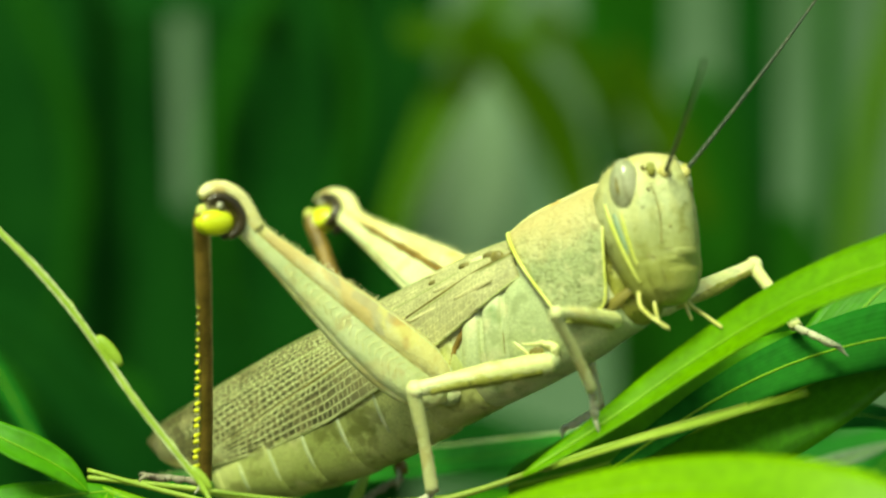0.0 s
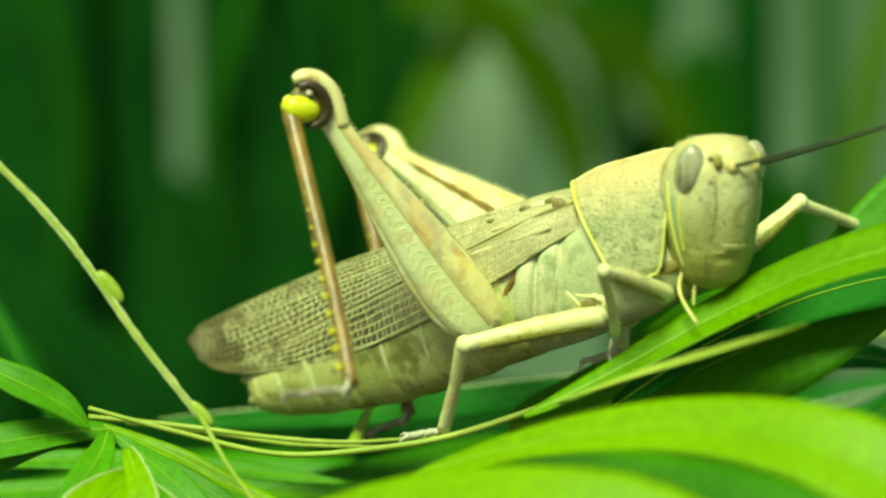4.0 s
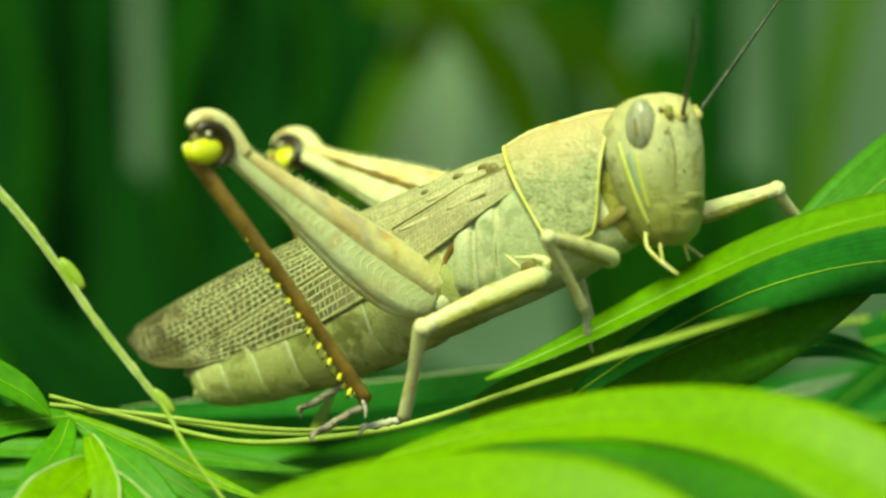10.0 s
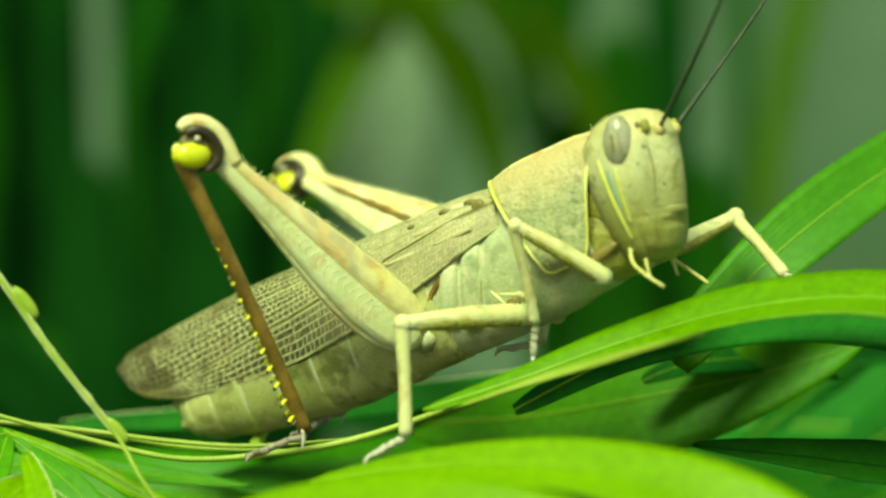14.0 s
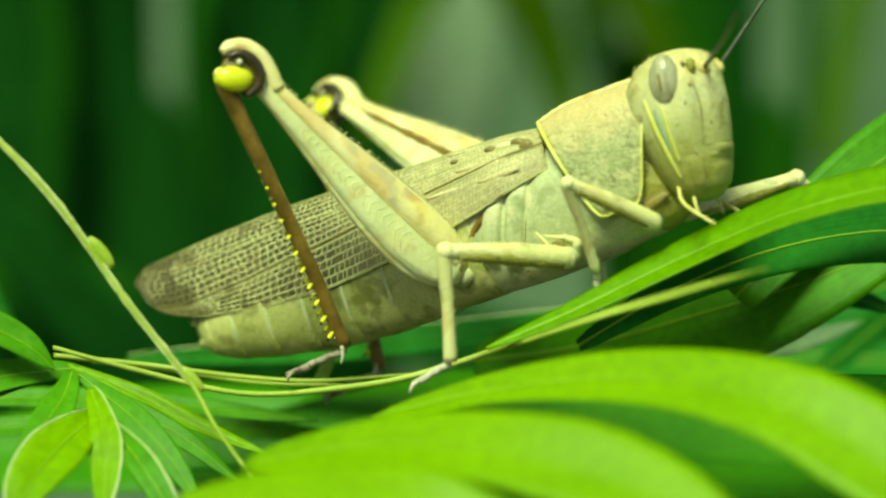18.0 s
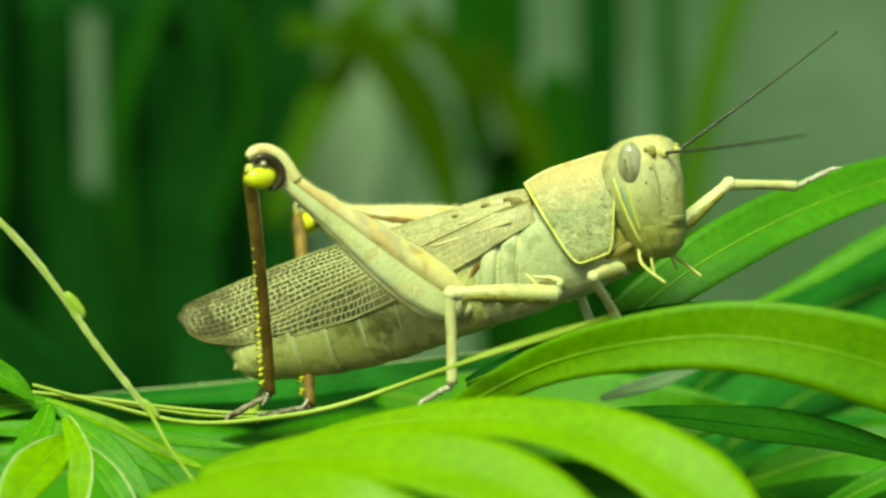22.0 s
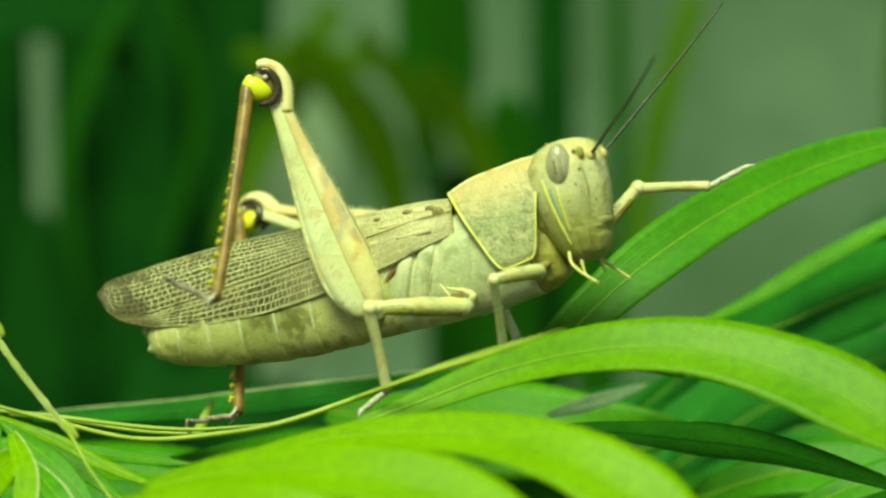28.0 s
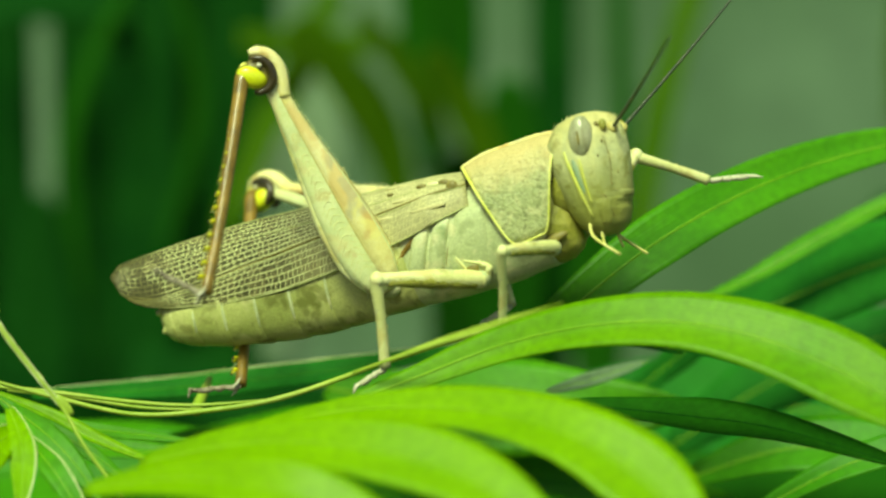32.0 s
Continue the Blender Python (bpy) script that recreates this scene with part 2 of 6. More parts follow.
SPIKE = surface("yellow_spine", (0.74, 0.70, 0.01), (0.82, 0.78, 0.03), 800, 0.35, 0.1)
TIP = surface("black_spine_tip", (0.015, 0.012, 0.008), (0.03, 0.025, 0.015), 800, 0.35, 0.1)
FOOT = surface("brown_grey_foot", (0.22, 0.18, 0.11), (0.38, 0.33, 0.21), 500, 0.45, 0.4, spot=(0.08, 0.055, 0.03), spot_at=0.56)
TARSUS = surface("grey_foot", (0.50, 0.48, 0.29), (0.66, 0.62, 0.42), 600, 0.45, 0.4, spot=(0.16, 0.11, 0.07), spot_at=0.6)
FEELER = surface("dark_feeler", (0.03, 0.045, 0.02), (0.06, 0.07, 0.03), 900, 0.4, 0.3)
JAW = surface("brown_jaw", (0.16, 0.13, 0.03), (0.28, 0.23, 0.05), 600, 0.4, 0.3)


def eye_surface():
    m = surface("banded_eye", (0.36, 0.36, 0.19), (0.46, 0.44, 0.25), 500, 0.28, 0.1, coat=0.4)
    nt = m.node_tree
    N, L = nt.nodes, nt.links
    b = N["Principled BSDF"]
    tc = N.new("ShaderNodeTexCoord")
    wave = N.new("ShaderNodeTexWave")
    wave.inputs["Scale"].default_value, wave.inputs["Distortion"].default_value = 260, 0.6
    L.new(tc.outputs["Object"], wave.inputs["Vector"])
    mx = N.new("ShaderNodeMix")
    mx.data_type = "RGBA"
    mx.inputs["B"].default_value = (0.27, 0.25, 0.12, 1)
    mr = N.new("ShaderNodeMapRange")
    mr.inputs["From Min"].default_value, mr.inputs["To Max"].default_value = 0.55, 0.6
    L.new(wave.outputs["Fac"], mr.inputs["Value"])
    L.new(mr.outputs["Result"], mx.inputs["Factor"])
    L.new(b.inputs["Base Color"].links[0].from_socket, mx.inputs["A"])
    L.new(mx.outputs["Result"], b.inputs["Base Color"])
    return m


EYE = eye_surface()


def wing_surface(name, inner, outer, dusky, fleck_colour, fleck_at, rough):
    """Leathery fore wing: paler at the base, browner outwards, with dusky patches of its own towards the tip and fine flecks."""
    m = surface(name, inner, tuple(0.8 * v for v in inner), 300, rough, 0.25, fine=3000, grain=0.08)
    nt = m.node_tree
    N, L = nt.nodes, nt.links
    b = N["Principled BSDF"]
    tc = N.new("ShaderNodeTexCoord")
    sep = N.new("ShaderNodeSeparateXYZ")
    L.new(tc.outputs["Object"], sep.inputs[0])

    def layer(colour, factor):
        old = b.inputs["Base Color"].links[0].from_socket
        mx = N.new("ShaderNodeMix")
        mx.data_type = "RGBA"
        mx.inputs["B"].default_value = (*colour, 1)
        L.new(factor, mx.inputs["Factor"])
        L.new(old, mx.inputs["A"])
        L.new(mx.outputs["Result"], b.inputs["Base Color"])

    def span(source, lo, hi, top=1.0):
        r = N.new("ShaderNodeMapRange")
        r.inputs["From Min"].default_value, r.inputs["From Max"].default_value, r.inputs["To Max"].default_value = lo, hi, top
        L.new(source, r.inputs["Value"])
        return r.outputs["Result"]

    def blotch(scale, lo, hi, top=1.0):
        n = N.new("ShaderNodeTexNoise")
        n.inputs["Scale"].default_value, n.inputs["Detail"].default_value = scale, 3
        L.new(tc.outputs["Object"], n.inputs["Vector"])
        return span(n.outputs["Fac"], lo, hi, top)

    def both(p, q):
        k = N.new("ShaderNodeMath")
        k.operation = "MULTIPLY"
        L.new(p, k.inputs[0])
        L.new(q, k.inputs[1])
        return k.outputs[0]

    layer(outer, span(sep.outputs["X"], -240 * U, -450 * U))
    layer(fleck_colour, both(blotch(1500, fleck_at, fleck_at + 0.06, 0.6), span(sep.outputs["X"], -60 * U, -300 * U)))
    layer(fleck_colour, both(blotch(240, 0.52, 0.64, 0.4), span(sep.outputs["X"], -60 * U, -300 * U)))
    layer(dusky, both(blotch(190, 0.50, 0.58, 0.85), span(sep.outputs["X"], -470 * U, -640 * U)))
    layer(dusky, span(sep.outputs["X"], -760 * U, -805 * U, 0.5))
    return m


WING = wing_surface("netted_wing", (0.46, 0.42, 0.18), (0.062, 0.057, 0.010), (0.05, 0.044, 0.009), (0.19, 0.16, 0.055), 0.52, 0.58)
WINGPALE = surface("pale_wing_streak", (0.52, 0.46, 0.20), (0.64, 0.57, 0.27), 300, 0.5, 0.3, grain=0.1)
NET = wing_surface("wing_veins", (0.68, 0.63, 0.29), (0.76, 0.76, 0.32), (0.15, 0.13, 0.026), (0.36, 0.30, 0.11), 0.56, 0.45)
HEADSHELL = pigment(pigment(surface("head_shell", (0.38, 0.40, 0.15), (0.54, 0.54, 0.25), 120, 0.45, 0.5, spot=(0.27, 0.27, 0.07), spot_at=0.58, fine=2400, grain=0.05, crinkle=0.18, blots=(((0.62, 0.58, 0.22), 260, 0.53, 0.5), ((0.24, 0.22, 0.06), 700, 0.60, 0.7))), (0.66, 0.55, 0.20), 45, 115, 0.62), (0.27, 0.27, 0.035), 40, -80, 0.82)
BROW = surface("warm_brow", (0.56, 0.48, 0.14), (0.66, 0.56, 0.20), 330, 0.42, 0.4)
LEAF_BRIGHT = leaf_surface("bright_leaf", (0.185, 0.41, 0.002), (0.24, 0.48, 0.003), (0.27, 0.52, 0.006), 0.42, 0.35)
LEAF_ARCH = leaf_surface("arching_leaf", (0.125, 0.34, 0.002), (0.175, 0.40, 0.003), (0.20, 0.44, 0.006), 0.42, 0.35)
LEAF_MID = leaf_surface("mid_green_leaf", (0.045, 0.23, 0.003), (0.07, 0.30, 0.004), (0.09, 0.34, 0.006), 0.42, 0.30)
# deep green that also holds the shade under the bright leaves
LEAF_DEEP = leaf_surface("deep_green_shade_leaf", (0.012, 0.135, 0.010), (0.022, 0.19, 0.013), (0.028, 0.21, 0.015), 0.6, 0.25, spec=0.08)
LEAF_OLIVE = leaf_surface("olive_leaf", (0.052, 0.132, 0.003), (0.072, 0.165, 0.004), (0.078, 0.17, 0.006), 0.6, 0.3, spec=0.03)
# shade of the deep foliage is put into these two dark leaf colours
LEAF_DIM = leaf_surface("shade_dimmed_leaf", (0.012, 0.085, 0.004), (0.018, 0.11, 0.005), (0.02, 0.12, 0.006), 0.65, 0.2, spec=0.03)
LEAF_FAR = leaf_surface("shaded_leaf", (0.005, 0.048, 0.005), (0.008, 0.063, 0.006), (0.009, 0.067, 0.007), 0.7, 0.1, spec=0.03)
# pale grey-green of the brightened far gap and of a small leaflet tip
LEAF_HAZE = leaf_surface("pale_gap_and_leaf_tip", (0.17, 0.26, 0.135), (0.21, 0.30, 0.17), (0.22, 0.31, 0.18), 0.8, 0.1, spec=0.03)
LEAF_FRESH = leaf_surface("fresh_green_leaf", (0.065, 0.27, 0.003), (0.095, 0.34, 0.004), (0.11, 0.37, 0.006), 0.45, 0.3)
STALK = surface("yellow_green_stalk", (0.30, 0.45, 0.025), (0.46, 0.58, 0.08), 120, 0.4, 0.2, through_light=0.15)
RIB = surface("leaf_rib", (0.22, 0.45, 0.008), (0.30, 0.54, 0.02), 120, 0.4, 0.15, through_light=0.2)
DRY = surface("dry_leaf_edge", (0.46, 0.54, 0.18), (0.64, 0.68, 0.34), 200, 0.5, 0.3)
SOIL = surface("dark_soil", (0.03, 0.028, 0.015), (0.05, 0.045, 0.025), 8, 0.9, 0.5, fine=120)
# haze and brightness of the far distance put into one mottled colour
HAZE = surface("grey_green_backdrop", (0.046, 0.102, 0.036), (0.097, 0.168, 0.083), 9, 0.8, 0.1, fine=60)

# ---- the place ----
def sheet(name, corners, material, label):
    bm = bmesh.new()
    bm.faces.new([bm.verts.new(c) for c in corners])
    ob = new(name, mesh_of(bm, name, False))
    ob.data.materials.append(material)
    return tagged(ob, label, name, kind="structure")


sheet("ground", [(-40, -40, -0.6), (40, -40, -0.6), (40, 40, -0.6), (-40, 40, -0.6)], SOIL, "dark bare soil far below the leaves")
# added plain sheet; hazy distance is only its colour
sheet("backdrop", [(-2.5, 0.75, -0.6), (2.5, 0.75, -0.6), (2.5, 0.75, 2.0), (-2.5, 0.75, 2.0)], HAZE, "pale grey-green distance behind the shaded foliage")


def leaf(points, half, material, label, normal=(0, -0.75, 0.66), name="palm_leaflet", fold=0.18, wide=0.42, steps=30, across=8, rib=RIB, ruffle=0.35, group="palm leaflets", twist=0.0, edge=None, cup=0.0, tip=0.04, base=0.25):
    """A strap-shaped leaflet with a folded blade, a raised midrib and real thickness. points: its midline in mm; half: its half width in mm."""
    thing = new(name)
    origin = Vector(points[0]) * MM
    thing.location = origin
    tagged(thing, label, "leaf", group)
    pts = [Vector(p) * MM - origin for p in points]
    thick = 0.00018
    seed = sum(points[0]) + half
    bm = bmesh.new()
    uv = bm.loops.layers.uv.new("blade")
    top, low, coords = [], [], {}
    crest, rims = [], [[], []]
    for i in range(steps + 1):
        t = i / steps
        c = ease(pts, t)
        d = (ease(pts, min(1, t + 0.02)) - ease(pts, max(0, t - 0.02))).normalized()
        nv = Vector(normal)
        nv = Matrix.Rotation(twist * t, 3, d) @ nv
        side = d.cross(nv).normalized()
        up = side.cross(d).normalized()
        grow = base + (1 - base) * min(1, t / wide) ** 0.8 if t < wide else max(tip, 1 - ((t - wide) / (1 - wide)) ** 2.2)
        w = half * MM * grow
        a, b = [], []
        for k in range(across + 1):
            s = k / across * 2 - 1
            lift = fold * abs(s) * w - cup * s * s * w + ruffle * MM * noise.noise(Vector((t * 3.0, s * 1.3, seed)))
            p = c + side * (s * w) + up * lift
            a.append(bm.verts.new(p))
            b.append(bm.verts.new(p - up * thick))
            coords[a[-1]] = coords[b[-1]] = (s * 0.5 + 0.5, t * 3)
        top.append(a)
        low.append(b)
        crest.append(c + up * (0.03 * MM + ruffle * MM * noise.noise(Vector((t * 3.0, 0, seed)))))
        for e, k in ((0, 0), (1, across)):
            rims[e].append(a[k].co.copy())
    for i in range(steps):
        for k in range(across):
            bm.faces.new((top[i][k], top[i][k + 1], top[i + 1][k + 1], top[i + 1][k]))
            bm.faces.new((low[i][k], low[i + 1][k], low[i + 1][k + 1], low[i][k + 1]))
        for k in (0, across):
            bm.faces.new((top[i][k], top[i + 1][k], low[i + 1][k], low[i][k]))
    for i in (0, steps):
        for k in range(across):
            bm.faces.new((top[i][k], low[i][k], low[i][k + 1], top[i][k + 1]))
    for f in bm.faces:
        for lp in f.loops:
            lp[uv].uv = coords[lp.vert]
    part("blade", bm, material, thing)
    if rib:
        rb = bmesh.new()
        rod(rb, crest, [0.022 * half * MM + 0.00006, 0.012 * half * MM + 0.00005, 0.00004], 6, 24)
        part("midrib", rb, rib, thing, "paler raised midrib")
    for e in edge or ():
        eb = bmesh.new()
        rod(eb, rims[e], [0.00006, 0.00014, 0.00008], 6, 24, wobble=0.5)
        part("edge", eb, DRY, thing, "pale dry leaf edge")
    return thing


def stem(points, radii, material, label, name="leaf_stalk", category="stalk", group=""):
    """A thin green stem; points and radii in mm."""
    thing = new(name)
    origin = Vector(points[0]) * MM
    thing.location = origin
    tagged(thing, label, category, group)
    bm = bmesh.new()
    rod(bm, [Vector(p) * MM - origin for p in points], [r * MM for r in radii], 10, 40, wobble=0.12)
    part("shaft", bm, material, thing)
    return thing


# foliage far behind: hanging leaves with shade put into dark colours, pale gaps between them
FAR = "palm leaf hanging out of focus, its shade put into a dark green"
DIM = "olive green palm leaf out of focus in dappled light"


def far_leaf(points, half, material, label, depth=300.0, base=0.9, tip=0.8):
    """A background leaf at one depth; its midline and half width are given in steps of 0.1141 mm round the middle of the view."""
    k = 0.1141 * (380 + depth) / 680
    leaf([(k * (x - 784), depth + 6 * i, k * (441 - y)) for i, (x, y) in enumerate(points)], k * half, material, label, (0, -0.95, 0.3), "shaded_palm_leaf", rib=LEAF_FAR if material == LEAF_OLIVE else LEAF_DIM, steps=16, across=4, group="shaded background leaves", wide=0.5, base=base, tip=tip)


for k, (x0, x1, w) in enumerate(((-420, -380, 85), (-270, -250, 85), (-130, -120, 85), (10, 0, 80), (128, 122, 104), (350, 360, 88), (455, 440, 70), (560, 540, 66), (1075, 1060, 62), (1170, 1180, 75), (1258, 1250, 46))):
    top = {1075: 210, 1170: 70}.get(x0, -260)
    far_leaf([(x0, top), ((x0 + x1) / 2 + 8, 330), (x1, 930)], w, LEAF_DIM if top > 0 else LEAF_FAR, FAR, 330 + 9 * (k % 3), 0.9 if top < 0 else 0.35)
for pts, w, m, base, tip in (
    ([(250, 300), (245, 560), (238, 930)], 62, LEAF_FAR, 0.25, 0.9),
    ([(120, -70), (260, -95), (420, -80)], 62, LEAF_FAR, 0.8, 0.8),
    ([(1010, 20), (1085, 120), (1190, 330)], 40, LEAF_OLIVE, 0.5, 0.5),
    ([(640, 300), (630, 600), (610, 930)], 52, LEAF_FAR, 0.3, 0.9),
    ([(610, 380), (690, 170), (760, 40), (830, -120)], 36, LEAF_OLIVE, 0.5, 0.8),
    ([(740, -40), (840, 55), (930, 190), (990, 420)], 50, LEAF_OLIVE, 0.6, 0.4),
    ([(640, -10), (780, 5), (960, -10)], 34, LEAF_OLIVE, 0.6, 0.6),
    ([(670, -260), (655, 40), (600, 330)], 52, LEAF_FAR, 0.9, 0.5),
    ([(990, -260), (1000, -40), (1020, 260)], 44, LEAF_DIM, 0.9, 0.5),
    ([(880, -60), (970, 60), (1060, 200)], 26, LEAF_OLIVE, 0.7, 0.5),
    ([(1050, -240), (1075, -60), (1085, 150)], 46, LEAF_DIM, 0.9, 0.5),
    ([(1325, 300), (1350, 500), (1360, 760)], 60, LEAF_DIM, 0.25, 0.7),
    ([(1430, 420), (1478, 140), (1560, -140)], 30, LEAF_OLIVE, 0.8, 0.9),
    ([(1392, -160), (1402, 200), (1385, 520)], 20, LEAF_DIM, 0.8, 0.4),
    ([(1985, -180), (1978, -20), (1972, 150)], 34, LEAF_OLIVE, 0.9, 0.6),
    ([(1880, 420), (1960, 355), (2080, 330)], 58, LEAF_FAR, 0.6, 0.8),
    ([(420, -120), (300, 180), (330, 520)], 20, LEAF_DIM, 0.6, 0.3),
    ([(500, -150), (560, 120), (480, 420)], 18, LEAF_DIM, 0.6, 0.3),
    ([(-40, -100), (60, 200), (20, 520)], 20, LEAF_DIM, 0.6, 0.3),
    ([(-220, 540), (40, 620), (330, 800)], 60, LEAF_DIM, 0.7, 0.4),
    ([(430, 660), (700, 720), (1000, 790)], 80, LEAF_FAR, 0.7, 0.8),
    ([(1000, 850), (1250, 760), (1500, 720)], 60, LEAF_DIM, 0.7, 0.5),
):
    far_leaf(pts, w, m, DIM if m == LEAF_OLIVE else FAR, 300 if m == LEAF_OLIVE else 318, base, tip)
# added leaf shape, no real leaf: its pale colour brightens the gap
far_leaf([(665, 640), (735, 340), (800, 60)], 100, LEAF_HAZE, "pale grey-green wedge added to brighten the gap between far leaves", 352, 0.9, 0.3)
far_leaf([(-170, 400), (60, 610), (240, 830), (330, 990)], 70, LEAF_FAR, "leaf out of focus behind the vine, its shade put into a dark green", 143, 0.4, 0.2)

# leaves behind and beside the insect
strap_leaf = leaf([(33.7, 8.1, -11.1), (46.7, 12.2, 0.8), (60.2, 18.3, 9.8), (74.8, 24.4, 16.6), (90.3, 28.5, 20.9), (106.8, 32.6, 22.4)], 4.3, LEAF_FRESH, "mid-green strap leaf rising behind the head", (0, -0.85, 0.5), wide=0.25, base=0.6, tip=0.3)
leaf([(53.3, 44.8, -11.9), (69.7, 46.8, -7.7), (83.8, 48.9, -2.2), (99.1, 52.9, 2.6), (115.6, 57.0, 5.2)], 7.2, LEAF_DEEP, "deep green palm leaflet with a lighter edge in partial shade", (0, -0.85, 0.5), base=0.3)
# lit upper edge of the leaflet above, put in as a lighter strip
leaf([(55.4, 40.7, -8.5), (67.2, 40.7, -3), (78.5, 42.8, 3.4), (93.3, 44.8, 10.6), (107.3, 46.8, 15.4)], 1.7, LEAF_FRESH, "lit edge of the shaded leaflet, made as a narrow lighter leaflet", (0, -0.7, 0.7), base=0.3)
# shade put into the deep green of the next two leaflets
leaf([(46.7, 57.0, -24.4), (56.1, 55.0, -16.5), (65.4, 52.9, -8.7), (73.7, 50.9, -2.6)], 2.6, LEAF_DEEP, "leaflet seen through the gap, shade put into its deep green", (0, -0.85, 0.5))
leaf([(58.5, 69.2, -29.5), (73.4, 67.2, -19.6), (88.2, 65.2, -13.3), (110.3, 61.1, -7.9)], 7.0, LEAF_DEEP, "palm leaflet low down, shade put into its deep green", (0, -0.8, 0.6))
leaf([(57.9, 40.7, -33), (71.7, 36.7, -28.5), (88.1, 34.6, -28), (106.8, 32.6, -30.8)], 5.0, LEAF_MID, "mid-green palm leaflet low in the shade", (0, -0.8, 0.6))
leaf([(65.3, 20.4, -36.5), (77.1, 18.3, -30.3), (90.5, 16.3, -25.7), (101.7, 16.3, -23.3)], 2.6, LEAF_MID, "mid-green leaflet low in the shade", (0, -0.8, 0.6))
# the dim colour holds the shade below the arching leaf
leaf([(35.4, 0.0, -20.2), (50.5, -4.1, -21.6), (65.3, -8.1, -23.6), (83.6, -12.2, -28.9)], 3.4, LEAF_DIM, "narrow leaflet under the arching leaf, shade put into a dark green", (0, -0.6, 0.75), rib=LEAF_FAR, base=0.1)
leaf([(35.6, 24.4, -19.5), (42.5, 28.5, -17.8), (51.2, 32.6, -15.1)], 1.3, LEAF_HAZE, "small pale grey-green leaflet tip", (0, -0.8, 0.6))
stem([(47.2, 48.9, -10), (53, 48.9, -9.1), (61.9, 50.9, -9)], [0.35, 0.4, 0.4], STALK, "thin pale stalk among the leaves", "leaf_stalk")
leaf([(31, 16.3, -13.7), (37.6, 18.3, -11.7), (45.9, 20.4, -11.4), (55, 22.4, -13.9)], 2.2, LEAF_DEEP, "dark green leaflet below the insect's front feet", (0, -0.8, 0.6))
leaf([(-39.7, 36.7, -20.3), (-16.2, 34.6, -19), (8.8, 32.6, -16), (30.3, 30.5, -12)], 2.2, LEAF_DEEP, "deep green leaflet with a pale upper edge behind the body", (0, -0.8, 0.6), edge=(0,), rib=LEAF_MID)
# dark green stands for the shadow the arching leaf casts here
under_leaf = leaf([(15.4, 4.1, -16.5), (27.8, 2.0, -11.7), (40.1, 0.0, -9.2), (52.8, -4.1, -9.3), (64.9, -8.1, -12.7), (76.4, -12.2, -18.3), (87.3, -16.3, -25.3)], 4.6, LEAF_DEEP, "leaflet under the arching leaf, its shadow put into a dark green", (0, -0.9, 0.42), wide=0.55, base=0.15, tip=0.04)
lower_leaf = leaf([(3.6, 4.1, -19.8), (17.0, -3.0, -15.8), (29.6, -8.0, -10.6), (41.0, -11.0, -5.4), (54.0, -13.0, 1.6)], 8.2, LEAF_FRESH, "mid-green leaflet rising behind the twig", (0, -0.9, 0.42), fold=0.12, wide=0.42, base=0.2, tip=0.03)
arch_leaf = leaf([(5.0, -5.0, -19.3), (15, -6.1, -15.8), (27.2, -8.1, -11.1), (39, -12.2, -8.5), (51.4, -16.3, -8.4), (63.5, -20.4, -11.7), (74.7, -24.4, -17.3), (84.9, -28.5, -24)], 5.8, LEAF_ARCH, "bright green leaf arching from the twig under the front feet", (0, -0.86, 0.5), wide=0.78, base=0.06, tip=0.7)

# broad bright leaves in front
front_leaf = leaf([(-7, -20.4, -22.7), (7.7, -28.5, -20.2), (21.9, -36.7, -20.2), (34.1, -44.8, -23.3), (43.2, -50.9, -29.5), (49.4, -57.0, -37.3)], 5.8, LEAF_BRIGHT, "broad bright yellow-green leaf bending forward", (0, -0.8, 0.6), base=0.06, tip=0.3, wide=0.74)
leaf([(-20.1, -32.6, -26.6), (-6.6, -40.7, -23.7), (6, -48.9, -23.6), (18.2, -55.0, -26.2), (27.4, -61.1, -31.5), (33.7, -65.2, -39.2)], 5.1, LEAF_BRIGHT, "broad bright yellow-green leaf bending forward", (0, -0.8, 0.6), base=0.15, tip=0.3, wide=0.5)
leaf([(-26.2, -44.8, -29.3), (-14.7, -52.9, -27.4), (-2.3, -61.1, -28.2), (8.4, -65.2, -32.2), (17.6, -69.2, -38.5)], 4.5, LEAF_BRIGHT, "broad bright yellow-green leaf bending forward", (0, -0.8, 0.6), base=0.15, tip=0.3, wide=0.5)
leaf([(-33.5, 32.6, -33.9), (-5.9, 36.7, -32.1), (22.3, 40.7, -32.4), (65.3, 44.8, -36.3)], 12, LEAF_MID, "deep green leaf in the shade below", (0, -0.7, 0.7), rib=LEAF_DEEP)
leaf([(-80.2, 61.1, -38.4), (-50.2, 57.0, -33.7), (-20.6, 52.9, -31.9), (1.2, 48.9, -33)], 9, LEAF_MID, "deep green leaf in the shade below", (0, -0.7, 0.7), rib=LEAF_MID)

# the twig on which the insect stands
stem([(-44.1, 0.0, -16.5), (-34.1, 0.0, -19.2), (-22.6, 0.0, -21.7), (-11.7, 0.0, -21.1), (-1.5, 0.0, -19.2), (13.7, -2.0, -13.9), (30, -4.1, -8.8)], [0.26, 0.32, 0.34, 0.38, 0.38, 0.35, 0.25], STALK, "thin yellow-green twig carrying the grasshopper", "twig", "twig")
stem([(-44.8, 6.1, -17.8), (-34, 6.1, -18.9), (-23.6, 6.1, -20.2), (-14.5, 6.1, -20.7), (-3.5, 6.1, -19.9)], [0.3, 0.32, 0.3, 0.26, 0.16], STALK, "thin pale green stalk beside the twig", "leaf_stalk")
